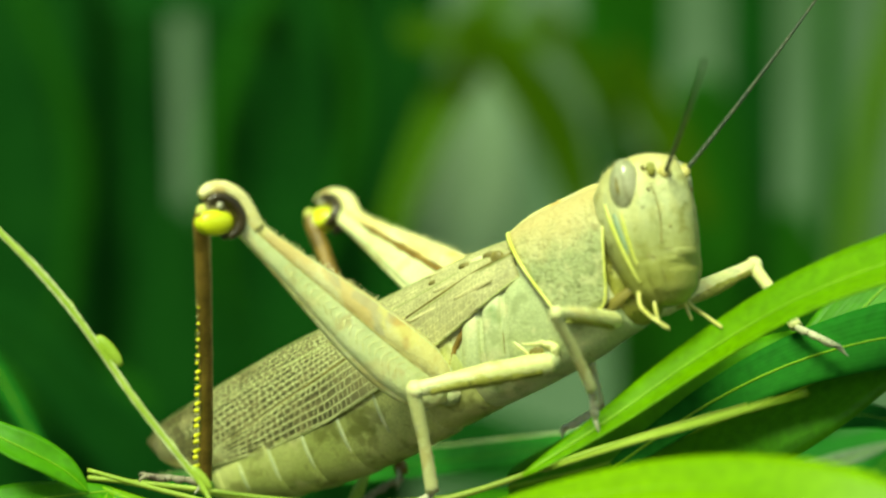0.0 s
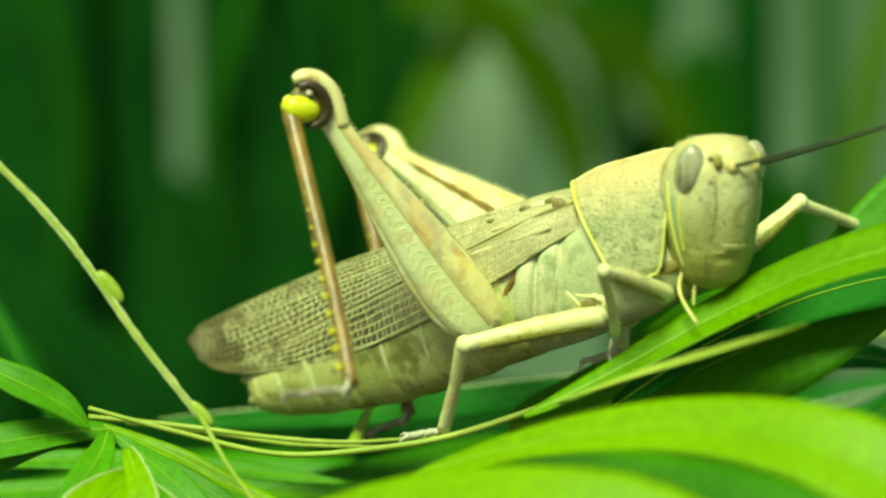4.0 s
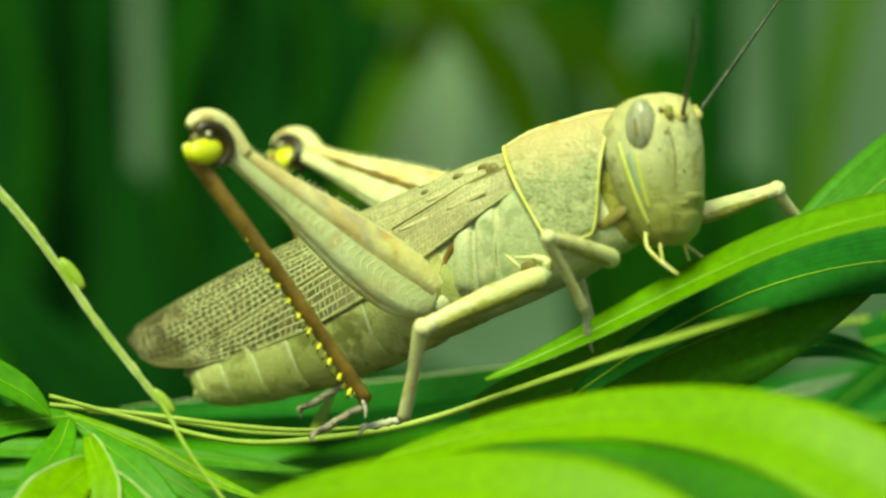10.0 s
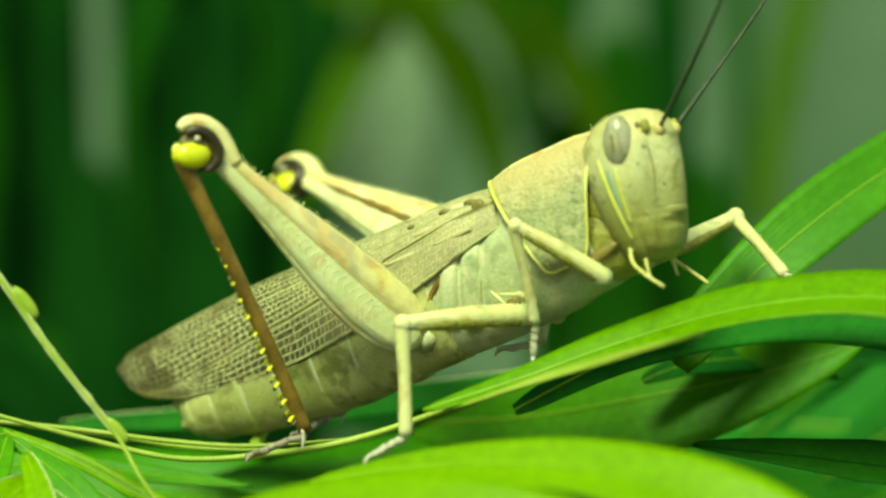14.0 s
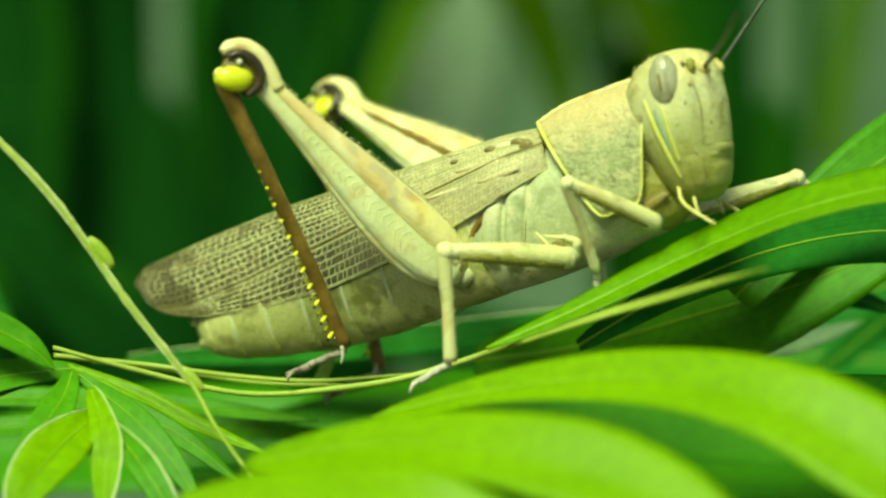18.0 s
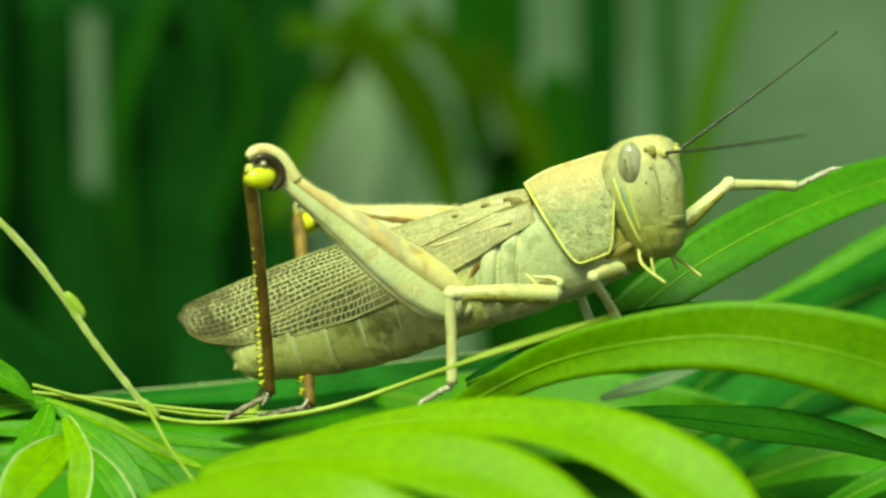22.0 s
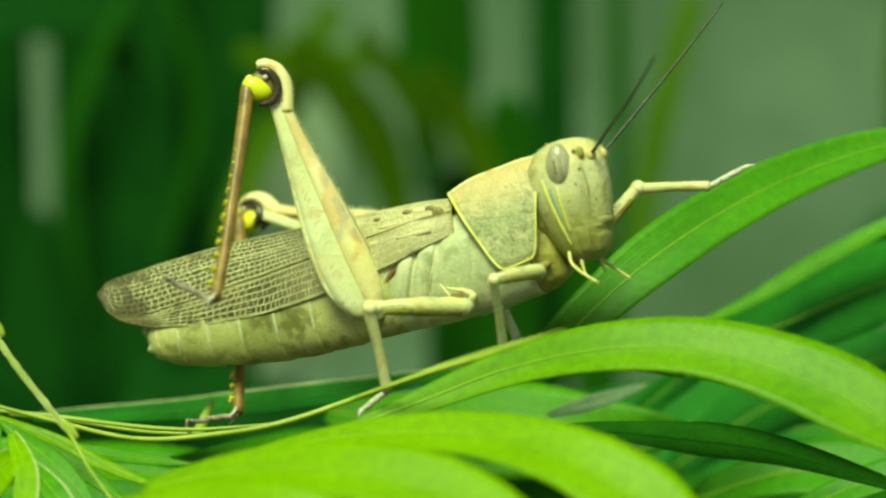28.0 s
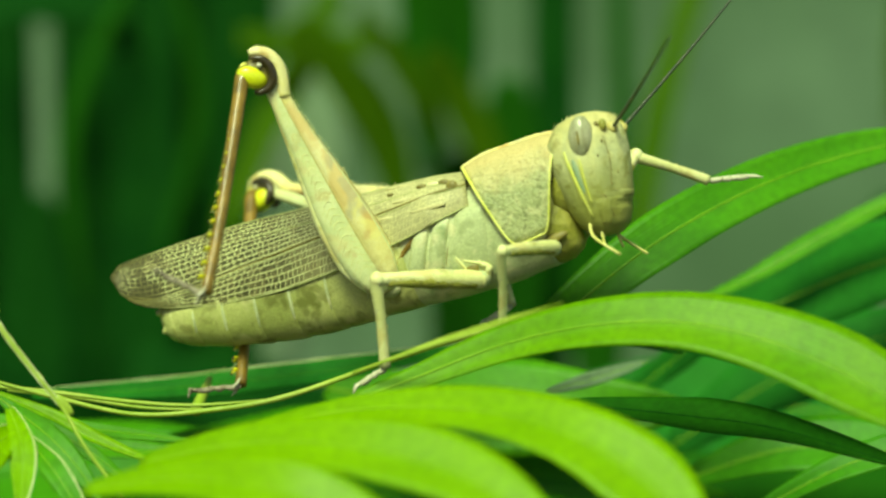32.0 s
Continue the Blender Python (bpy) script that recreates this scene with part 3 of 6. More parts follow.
stem([(-40.9, 10.2, -18.7), (-31.7, 10.2, -19.7), (-21.9, 10.2, -21.2), (-11.4, 10.2, -21.5)], [0.22, 0.28, 0.25, 0.16], STALK, "thin pale green stalk beside the twig", "leaf_stalk")
leaf([(7.2, -10.2, -15.8), (16.8, -18.3, -12.1), (25.9, -26.5, -8.8), (33.9, -32.6, -6.2)], 0.5, STALK, "narrow yellowing leaflet along the twig's end", (0, -0.8, 0.6), rib=None, tip=0.12)
stem([(-14.7, 12.2, -21.7), (-13.9, 16.3, -19.6), (-13, 20.4, -17.4)], [0.9, 0.7, 0.4], STALK, "short pale green shoot behind the hind feet", "shoot", "shoot")
# gap shade is put into the deep and dim greens of these two
leaf([(42.9, 97.7, -23.5), (65.9, 93.7, -24.3), (88.6, 89.6, -25), (121, 89.6, -26.9)], 12, LEAF_DEEP, "leaf closing the gap, shade put into its deep green", (0, -0.8, 0.6))
leaf([(35.9, 122.2, -41.2), (64.4, 122.2, -36.3), (93.8, 122.2, -34.4), (137.9, 122.2, -33.4)], 17, LEAF_DIM, "leaf far below, its shade put into a dim green", (0, -0.8, 0.6), "shaded_palm_leaf", rib=LEAF_DEEP, group="shaded background leaves", base=0.6, tip=0.5)

# the thin climbing stem with its small bracts
vine = stem([(-62.9, -12.2, 24.3), (-58.3, -12.2, 17), (-53, -12.2, 11.2), (-48.4, -12.2, 6.5), (-44.7, -12.2, 2.3), (-41, -12.2, -2.8), (-37, -12.2, -8.6), (-30.6, -12.2, -16.7), (-27.3, -14.3, -22), (-22.2, -16.3, -28.6)], [0.28, 0.30, 0.32, 0.31, 0.30, 0.28, 0.22], STALK, "thin pale green climbing stem with small leafy bracts", "climbing_stem", "stem")
for c, r, a in (((-40.7, -12.2, -2.8), 1.15, 0.9), ((-33.7, -12.2, -13), 0.6, 0.9), ((-30.6, -12.2, -16.7), 0.95, 0.85), ((-44.7, -12.2, 2.4), 0.45, 0.9)):
    bm = bmesh.new()
    ball(bm, (Vector(c) - Vector((-62.9, -12.2, 24.3))) * MM + Vector((0.40 * r * MM, 0, 0.16 * r * MM)), (1.9 * r * MM, 0.3 * r * MM, 0.66 * r * MM), 12, Matrix.Rotation(a, 4, "Y"))
    part("bract", bm, STALK, vine, "small green bract with a pale edge")
for side in (-1, 1):
    bm = bmesh.new()
    rng = random.Random(21 + side)
    path = [(Vector(p) - Vector((-62.9, -12.2, 24.3))) * MM + Vector((0.00026 * side, -0.0001, 0.0002 * side + rng.uniform(-0.00008, 0.00008))) for p in ((-62.9, -12.2, 24.3), (-58.3, -12.2, 17), (-53, -12.2, 11.2), (-48.4, -12.2, 6.5), (-44.7, -12.2, 2.3), (-41, -12.2, -2.8), (-37, -12.2, -8.6), (-30.6, -12.2, -16.7))]
    rod(bm, path, [0.00010, 0.00014, 0.00009, 0.00015, 0.00010, 0.00013, 0.00008], 6, 90, wobble=0.9)
    part("edge", bm, DRY, vine, "pale papery edge along the stem")

leaf([(-71.9, 50.9, 8.8), (-63.2, 50.9, -5), (-57.4, 50.9, -15.1), (-53.8, 50.9, -22)], 1.3, LEAF_DEEP, "thin dark leaflet behind the climbing stem", (0, -0.9, 0.4))

# fan of leaflets at the twig's foot
leaf([(-63.3, -4.1, -7.5), (-53, -6.1, -12.5), (-46.7, -6.1, -15.6), (-43.2, -6.1, -18.6)], 2.0, LEAF_FRESH, "mid-green leaflet ending at the twig's foot", (0, -0.8, 0.6))
leaf([(-40.9, -2.0, -18.8), (-48.2, -4.1, -19.4), (-58, -6.1, -21.3), (-67.7, -8.1, -24.9)], 2.4, LEAF_FRESH, "green leaflet of the fan at the twig's foot", (0, -0.75, 0.66))
leaf([(-42.1, -2.0, -18.3), (-35, -4.1, -21.1), (-27.2, -6.1, -24.7), (-19, -8.1, -28)], 1.2, LEAF_BRIGHT, "narrow bright leaflet of the fan at the twig's foot", (0, -0.8, 0.6))
leaf([(-40, -4.1, -20.1), (-35.2, -8.1, -23), (-29.9, -12.2, -27.7), (-25.9, -16.3, -32.9)], 1.7, LEAF_FRESH, "green leaflet of the fan at the twig's foot", (0, -0.85, 0.5))
leaf([(-37.6, -10.2, -23.2), (-40.5, -16.3, -25.6), (-43.5, -22.4, -29.3), (-45.3, -26.5, -33.8)], 3.2, LEAF_BRIGHT, "broad pale green leaflet of the fan with a bleached middle", (0, -0.9, 0.4), edge=(1,))
leaf([(-37.5, -10.2, -23.5), (-33.5, -16.3, -26.8), (-29.8, -20.4, -31.3), (-27.1, -24.4, -35.7)], 1.6, LEAF_FRESH, "green leaflet of the fan with a dry pale edge", (0, -0.9, 0.4), edge=(0,))
leaf([(-41.4, -4.1, -19), (-42.1, -8.1, -21.8), (-44.1, -12.2, -25.2), (-47.2, -16.3, -29.8)], 2.0, LEAF_FRESH, "green leaflet of the fan at the twig's foot", (0, -0.85, 0.5))
leaf([(-40.9, -4.1, -19.2), (-35.7, -6.1, -22.5), (-28.3, -8.1, -26.3), (-22, -10.2, -31)], 1.4, LEAF_FRESH, "green leaflet of the fan at the twig's foot", (0, -0.8, 0.6))
leaf([(-43, 0.0, -18.8), (-51, -2.0, -20.9), (-58.9, -4.1, -24.5), (-65.5, -6.1, -29.4)], 2.2, LEAF_FRESH, "green leaflet of the fan at the twig's foot", (0, -0.8, 0.6))
leaf([(-38.9, -8.1, -20.5), (-36.8, -14.3, -24.5), (-36.1, -18.3, -29.1), (-36.2, -22.4, -34.1)], 1.8, LEAF_BRIGHT, "pale leaflet of the fan with a dry edge", (0, -0.9, 0.4), edge=(0,))
leaf([(-68.8, 16.3, -23.9), (-48.2, 16.3, -23.5), (-30.2, 16.3, -24.5), (-14.9, 16.3, -26.2)], 1.7, LEAF_FRESH, "green leaflet lying level behind the fan", (0, -0.7, 0.7))
leaf([(-70.2, 24.4, -28.4), (-46.4, 24.4, -27.4), (-26.1, 24.4, -27.8), (-9.1, 24.4, -29.5)], 2.2, LEAF_FRESH, "green leaflet lying level behind the fan", (0, -0.7, 0.7))

# ---- the grasshopper ----
grasshopper = new("grasshopper")
tagged(grasshopper, "large olive and cream grasshopper with yellow-edged collar climbing a twig", "grasshopper")


def along(table, u):
    """Linear look-up in rows of (u, values...)."""
    table = sorted(table)
    for a, b in zip(table, table[1:]):
        if u <= b[0]:
            f = max(0, (u - a[0]) / (b[0] - a[0]))
            return [p + (q - p) * f for p, q in zip(a[1:], b[1:])]
    return list(table[-1][1:])


def trunk(name, table, us, material, label="", n=30, square=0.75, bulge=None):
    """A body section between two stations, rounded like a barrel with flatter flanks."""
    bm = bmesh.new()
    rings = []
    for k, u in enumerate(us):
        top, low, w = along(table, u)
        g = bulge[k] if bulge else 1
        c, h = (top + low) / 2, (top - low) / 2 * g
        ring = []
        for i in range(n):
            a = 2 * math.pi * i / n
            x, z = math.cos(a), math.sin(a)
            lump = 1 + 0.03 * noise.noise(Vector((u * 0.035, x * 2.5, z * 2.5)))
            ring.append(Vector((u, math.copysign(abs(x) ** square, x) * w * g * lump, c + math.copysign(abs(z) ** 0.9, z) * h * lump)) * U)
        rings.append(ring)
    loft(bm, rings)
    return part(name, bm, material, grasshopper, label)


ABDOMEN = tuple((1.045 * u, top, low, w) for u, top, low, w in ((-728, -118, -150, 12), (-712, -98, -182, 34), (-680, -86, -202, 46), (-600, -72, -226, 57), (-500, -60, -248, 63), (-400, -52, -260, 68), (-300, -45, -263, 73), (-200, -40, -262, 77), (-100, -40, -262, 80)))
edges = [1.045 * u for u in (-700, -640, -570, -495, -415, -330, -245, -150)]
trunk("abdomen_tip", ABDOMEN, [1.045 * u for u in (-728, -722, -712, -700, -690)], BELLY, "blunt olive abdomen tip with short valves")
for a, b in zip(edges, edges[1:]):
    us = [a - 8, a, a + 0.2 * (b - a), a + 0.5 * (b - a), a + 0.8 * (b - a), b - 3, b]
    trunk("abdomen_segment", ABDOMEN, us, BELLY, bulge=[0.965, 0.985, 1.0, 1.005, 1.008, 1.01, 0.975])
for s in (-1, 1):
    bm = bmesh.new()
    rod(bm, [(-740, s * 16, -112), (-754, s * 18, -116), (-766, s * 15, -110)], [14, 11, 2], 8, 8, U)
    rod(bm, [(-738, s * 16, -152), (-752, s * 18, -158), (-762, s * 15, -160)], [14, 10, 2], 8, 8, U)
    part("egg_valve", bm, BELLY, grasshopper)
THX = ((-215, -60, -240, 62), (-150, -52, -262, 74), (-60, -45, -268, 78), (30, -40, -268, 77), (100, -45, -262, 74), (150, -60, -258, 68), (190, -78, -252, 58), (214, -95, -238, 40), (226, -120, -220, 18))
trunk("thorax", THX, [-215, -190, -150, -100, -60, -10, 30, 70, 100, 130, 150, 160], THORAX, "grey-green thorax")
# recess behind the head: its shade is put in as a darker colour
trunk("throat", THX, [154, 158, 172, 190, 204, 214, 222, 226], SHADE_OLIVE, "throat between collar and head, recess shade put into dark olive", bulge=[0.9, 0.985, 1, 1, 1, 1, 1, 1])


def flank(u, z):
    """Half width of the thorax at a station and height."""
    top, low, w = along(THX, u)
    g = min(0.999, abs((z - (top + low) / 2) / ((top - low) / 2))) ** (1 / 0.9)
    return w * math.sqrt(1 - g * g) ** 0.75


def plate(corners, depth, s):
    """A low bulging side plate of the thorax between four (u, z) corners: top back, top front, bottom front, bottom back."""
    bm = bmesh.new()
    rows = []
    n = 12
    for i in range(n + 1):
        v = i / n
        row = []
        for k in range(n + 1):
            h = k / n
            a = Vector(corners[0]).lerp(Vector(corners[1]), h)
            c = Vector(corners[3]).lerp(Vector(corners[2]), h)
            p = a.lerp(c, v)
            rim = min(1, 7 * min(h, 1 - h)) ** 0.5 * min(1, 7 * min(v, 1 - v)) ** 0.5
            swell = rim * (0.55 + 0.45 * math.sin(math.pi * h)) * depth + 1.2 * noise.noise(Vector((p.x * 0.06, p.y * 0.06, s)))
            row.append(Vector((p.x, s * (flank(p.x, p.y) - 3 + 1.1 * swell), p.y)) * U)
        rows.append(row)
    loft(bm, rows, closed=False)
    part("side_plate", bm, THORAX, grasshopper)


for s in (-1, 1):
    plate(((-165, -118), (-124, -106), (-172, -205), (-198, -195)), 7, s)
    plate(((-122, -104), (-74, -92), (-130, -228), (-168, -212)), 14, s)
    plate(((-72, -92), (-22, -80), (-90, -246), (-127, -236)), 12, s)
    plate(((-19, -80), (60, -80), (20, -250), (-86, -250)), 9, s)
    for line in (((-21, -84), (-44, -140), (-66, -190), (-88, -244)), ((-123, -108), (-140, -145), (-156, -178), (-170, -206)), ((-73, -96), (-92, -145), (-110, -190))):
        bm = bmesh.new()
        rod(bm, [(u, s * (flank(u, z) - 1.0), z) for u, z in line], [0.8, 1.6, 1.5, 1.0], 6, 16, U)
        part("seam", bm, JAW, grasshopper, "thin dark seam between side plates")
    bm = bmesh.new()
    ball(bm, Vector((-184, s * 70, -168)) * U, (15 * U, 9 * U, 26 * U), 14, Matrix.Rotation(-0.5, 4, "Y"))
    part("hip", bm, THORAX, grasshopper, "cream hip with a dark seam")
    # membrane colour, and the shade of the gap below the wing edge
    bm = bmesh.new()
    rod(bm, [(u, s * (flank(u, z) + 1), z) for u, z in ((-96, -108), (-136, -132), (-172, -162), (-190, -196))], [2, 6, 8, 4], 8, 20, U, wobble=0.3)
    part("hip_membrane", bm, BROWN, grasshopper, "orange-brown membrane that also puts in the shade under the wing")
    for u, z, rad in ((-4, -244, 24), (-205, -210, 26)):
        bm = bmesh.new()
        ball(bm, Vector((u, s * 62, z)) * U, (rad * U, 20 * U, rad * 0.8 * U), 14)
        part("coxa", bm, THORAX, grasshopper)
    # no hollow is cut: a dark ball puts in the pit's shade
    bm = bmesh.new()
    ball(bm, Vector((-14, s * 71, -218)) * U, (17 * U, 8 * U, 13 * U), 12)
    part("coxal_pit_shade", bm, JAW, grasshopper, "dark ball for the shaded pit above the middle leg")
    for path, rad in ((((-42, -186), (-34, -202), (-26, -220)), (2, 5, 3)), (((-30, -196), (-8, -206), (8, -212)), (2, 5, 6)), (((4, -212), (20, -226), (10, -246)), (4, 9, 6))):
        bm = bmesh.new()
        rod(bm, [(u, s * (flank(u, max(z, -238)) + 4), z) for u, z in path], rad, 8, 12, U, wobble=0.3)
        part("coxal_ridge", bm, PALE, grasshopper, "small cream ridge above the middle leg")
    # brown membrane; its dark tone also holds the shade below the collar
    bm = bmesh.new()
    ball(bm, Vector((168, s * 60, -206)) * U, (40 * U, 9 * U, 11 * U), 14, Matrix.Rotation(-0.15, 4, "Y"))
    part("collar_membrane", bm, JAW, grasshopper, "brown membrane with the shade under the collar's front corner put in")
for u in edges[1:-1]:
    for s in (-1, 1):
        top, low, w = along(ABDOMEN, u)
        bm = bmesh.new()
        zs = [top + (low - top) * g for g in (0.42, 0.55, 0.68, 0.80)]
        half = (top - low) / 2
        line = []
        for z in zs:
            g = min(0.99, abs((z - (top + low) / 2) / half)) ** (1 / 0.9)
            line.append((u + 6 - 6 * (top - z) / half, s * (w * math.sqrt(1 - g * g) ** 0.75 * 0.985), z))
        rod(bm, line, [1.6, 3.8, 3.8, 1.6], 6, 12, U)
        part("segment_edge", bm, THORAX, grasshopper, "pale hind edge of an abdomen segment")


def collar_point(w, q, s, out=0.0):
    """A point of the saddle-shaped collar: w from back to front, q from the crest to the lower rim."""
    back = 66 * q
    front = 236 - 66 * q ** 1.4
    u = back + (front - back) * w
    top = 3 + 15 * math.sin(min(1, w * 1.05) * math.pi * 0.86) - 6 * w ** 3 + 2.5 * math.sin(w * 9.0) * (0 < w < 1)
    low = -202 - 3 * math.sin(w * math.pi) + 6 * w + 38 * max(0, 1 - w / 0.24) ** 2 + 20 * max(0, (w - 0.84) / 0.16) ** 2
    a = q * math.pi / 2
    fall = (1 - math.cos(a)) ** 0.85
    wid = 92 - 6 * w + out
    y = wid * math.sin(min(1, 1.25 * q + 0.02) * math.pi / 2) ** 0.85 if q else 0
    y *= 1 - 0.10 * max(0, q - 0.6)
    return Vector((u, s * y, top + (low - top) * fall + out * (1 - q))) * U


bm = bmesh.new()
grid = []
for i in range(19):
    w = i / 18
    line = [collar_point(w, 1 - k / 14, -1) for k in range(14)] + [collar_point(w, k / 14, 1) for k in range(15)]
    grid.append(line)
loft(bm, grid, closed=False)
collar = part("collar", bm, PRONOTUM, grasshopper, "olive saddle-shaped collar with fine pitting")
thick = collar.modifiers.new("thickness", "SOLIDIFY")
thick.thickness, thick.offset = 5 * U, -1
for s in (-1, 1):
    rim = [collar_point(0, k / 10, s, 1) for k in range(11)] + [collar_point(k / 8, 1, s, 1) for k in range(1, 9)] + [collar_point(1, 1 - k / 10, s, 1) for k in range(1, 11)]
    bm = bmesh.new()
    rod(bm, rim, [4.0 * U, 3.2 * U, 2.2 * U, 2.6 * U, 2.6 * U], 8, 60)
    part("collar_rim", bm, YELLOW, collar, "yellow raised rim of the collar")
bm = bmesh.new()
rod(bm, [collar_point(k / 10, 0, 1, 0.5) for k in range(11)], [4 * U, 5 * U, 4 * U], 8, 30, wobble=0.3)
part("collar_keel", bm, CREAM, collar, "warm cream keel along the crest")

TOP = ((-836, 0), (-832, 10), (-815, 15), (-650, 23), (-499, 24), (-245, 9), (30, -2))
LOW = ((-836, -12), (-832, -34), (-818, -58), (-795, -82), (-765, -99), (-714, -116), (-600, -140), (-441, -152), (-265, -140), (-100, -112), (30, -70))


def wing_point(a, b, s, out=0.0):
    u = 12 - 848 * a
    x = 12 - 856 * a
    top, low = along(TOP, u)[0], along(LOW, u)[0]
    slim = 1 - 0.62 * a ** 1.6
    y = (6 + 82 * math.sin(b * math.pi / 2) ** 0.7) * slim * min(1, 0.74 + 2.4 * a) + out
    return Vector((x, s * y, top - 10 * max(0, 1 - 10 * a) + (low - top) * b ** 1.25 + 1.5 * math.sin(b * 18) * (1 - a))) * U


def main_vein(a):
    """How far down the wing its dark main vein runs."""
    return 0.47 + 0.10 * a + 0.38 * a ** 3


def vein_rows(a):
    m = main_vein(a)
    return [0.05 + (m - 0.07) * j / 9 for j in range(10)] + [m + 0.03 + (0.94 - m) * j / 5 for j in range(6)]


def vein_net(s):
    """The raised net of the wing: long veins and the short cross veins between them."""
    rng = random.Random(5)
    verts, faces = [], []

    def ribbon(corners):
        faces.append(tuple(range(len(verts), len(verts) + 4)))
        verts.extend(wing_point(a, min(1, max(0, b)), s, 2.3) for a, b in corners)

    n = 110
    for i in range(n):
        a0, a1 = 0.03 + 0.955 * i / n, 0.03 + 0.955 * (i + 1) / n
        r0, r1 = vein_rows(a0), vein_rows(a1)
        for p, q in zip(r0, r1):
            w = 0.0050 if a0 > 0.45 else 0.0044
            ribbon(((a0, p - w), (a1, q - w), (a1, q + w), (a0, p + w)))
    for j in range(15):
        if j == 9:
            continue
        a = 0.035 + 0.004 * (j % 3)
        while a < 0.975:
            far = min(1, max(0, (a - 0.38) / 0.25))
            rows = vein_rows(a)
            h = (0.65 + 0.2 * far) / 866 * rng.uniform(0.7, 1.2)
            lean = rng.uniform(-0.0025, 0.0025) + (0.006 if j > 9 else 0.0)
            if rng.random() < 0.86 + 0.13 * far:
                b0, b1 = rows[j], rows[j + 1]
                mid, am = (b0 + b1) / 2, a + lean / 2
                ribbon(((a - h, b0), (a + h, b0), (am + h, mid), (am - h, mid)))
                ribbon(((am - h, mid), (am + h, mid), (a + lean + h, b1), (a + lean - h, b1)))
            a += (0.0095 + 0.0088 * far) * rng.uniform(0.8, 1.2)
    me = bpy.data.meshes.new("vein_net")
    me.from_pydata(verts, [], faces)
    return me


for s in (-1, 1):
    bm = bmesh.new()
    rows = [[bm.verts.new(wing_point(i / 60, k / 18, s)) for k in range(19)] for i in range(61)]
    for i in range(60):
        for k in range(18):
            bm.faces.new((rows[i][k], rows[i][k + 1], rows[i + 1][k + 1], rows[i + 1][k]))
    wing = part("fore_wing", bm, WING, grasshopper, "olive-brown netted fore wing with a dusky tip")
    th = wing.modifiers.new("thickness", "SOLIDIFY")
    th.thickness, th.offset = 3 * U, 0
    part("vein_net", vein_net(s), NET, wing, "pale net of fine raised veins")["kind"] = "stuff"
    for b0, r, m in ((0.02, 2.6, SHELL), (0.30, 1.8, SHELL), (0, 2.4, JAW), (0.035, 1.6, SHELL), (0.99, 2.4, SHELL)):
        bm = bmesh.new()
        rod(bm, [wing_point(k / 12 * 0.965, b0 if b0 in (0.02, 0.30, 0.99) else main_vein(k / 12) + b0, s, 1.2) for k in range(13)], [r * U, r * U, 0.25 * r * U], 6, 40)
        part("wing_vein", bm, m, wing, "dark main vein" if m == JAW else "")
    for a, b0, w, h in ((0.055, 0.26, 15, 8), (0.035, 0.42, 14, 12), (0.115, 0.24, 13, 6), (0.20, 0.22, 9, 5)):
        bm = bmesh.new()
        ball(bm, wing_point(a, b0, s, 1.0), (w * U, 6.5 * U, h * U), 12, Matrix.Rotation(0.2, 4, "Y"))
        part("wing_spot", bm, JAW, wing, "small dark brown spot at the wing's base")
    for a, b0, w, h in ((0.085, 0.25, 17, 6), (0.15, 0.44, 40, 5), (0.16, 0.12, 50, 4), (0.22, 0.60, 46, 4), (0.10, 0.74, 42, 5), (0.30, 0.34, 44, 3.5)):
        bm = bmesh.new()
        ball(bm, wing_point(a, b0, s, 0.2), (w * U, 3.0 * U, h * U), 12, Matrix.Rotation(0.12 - 0.12 * b0, 4, "Y"))
        part("wing_streak", bm, PALE if w < 20 else WINGPALE, wing, "pale streak along the wing's base")

# head, turning on the neck
head = new("head")
head.parent = grasshopper
head.location = Vector((186, 0, -112)) * U
SKULL = ((132, 66, 12, 16), (127, 62, 36, 40), (112, 55, 64, 66), (74, 50, 85, 84), (34, 49, 88, 88), (-8, 52, 83, 86), (-48, 57, 73, 80), (-84, 61, 62, 71), (-112, 64, 50, 58), (-130, 64, 33, 40), (-138, 63, 15, 18))


def on_skull(z, az, out=0.0):
    """A point of the head's surface: height z, azimuth in degrees from the front, towards the left."""
    c, ru, hw = along(SKULL, z)
    a = radians(az)
    x, y = math.cos(a), math.sin(a)
    bump = 0
    if x > 0 and -60 < z < 125:
        # a raised frontal ridge with a furrow beside it
        bump = 7 * math.exp(-(abs(az) / 13) ** 2) - 5 * math.exp(-((abs(az) - 30) / 10) ** 2)
    if z < 70:
        bump -= 4 * math.exp(-((abs(az) - 68) / 8) ** 2)
    k = ru * (1 - 0.10 * max(0, x) * abs(y)) if x > 0 else ru
    k, w = k + bump + out, hw + bump + out
    return Vector((c + k * x, w * math.copysign(abs(y) ** 0.85, y), z)) * U


bm = bmesh.new()
heights = [130 - 264 * (0.5 - 0.5 * math.cos(math.pi * i / 26)) for i in range(27)]
loft(bm, [[on_skull(z, 360 * k / 60 - 180) for k in range(60)] for z in heights])
part("skull", bm, HEADSHELL, head, "olive-cream mottled head capsule")


def patch(name, z0, z1, a0, a1, material, out, label=""):
    """A low plate lying on the head."""
    bm = bmesh.new()
    rows = []
    for i in range(11):
        v = i / 10
        row = []
        for k in range(11):
            h = k / 10
            rim = min(1, 5 * min(h, 1 - h)) * min(1, 5 * min(v, 1 - v))
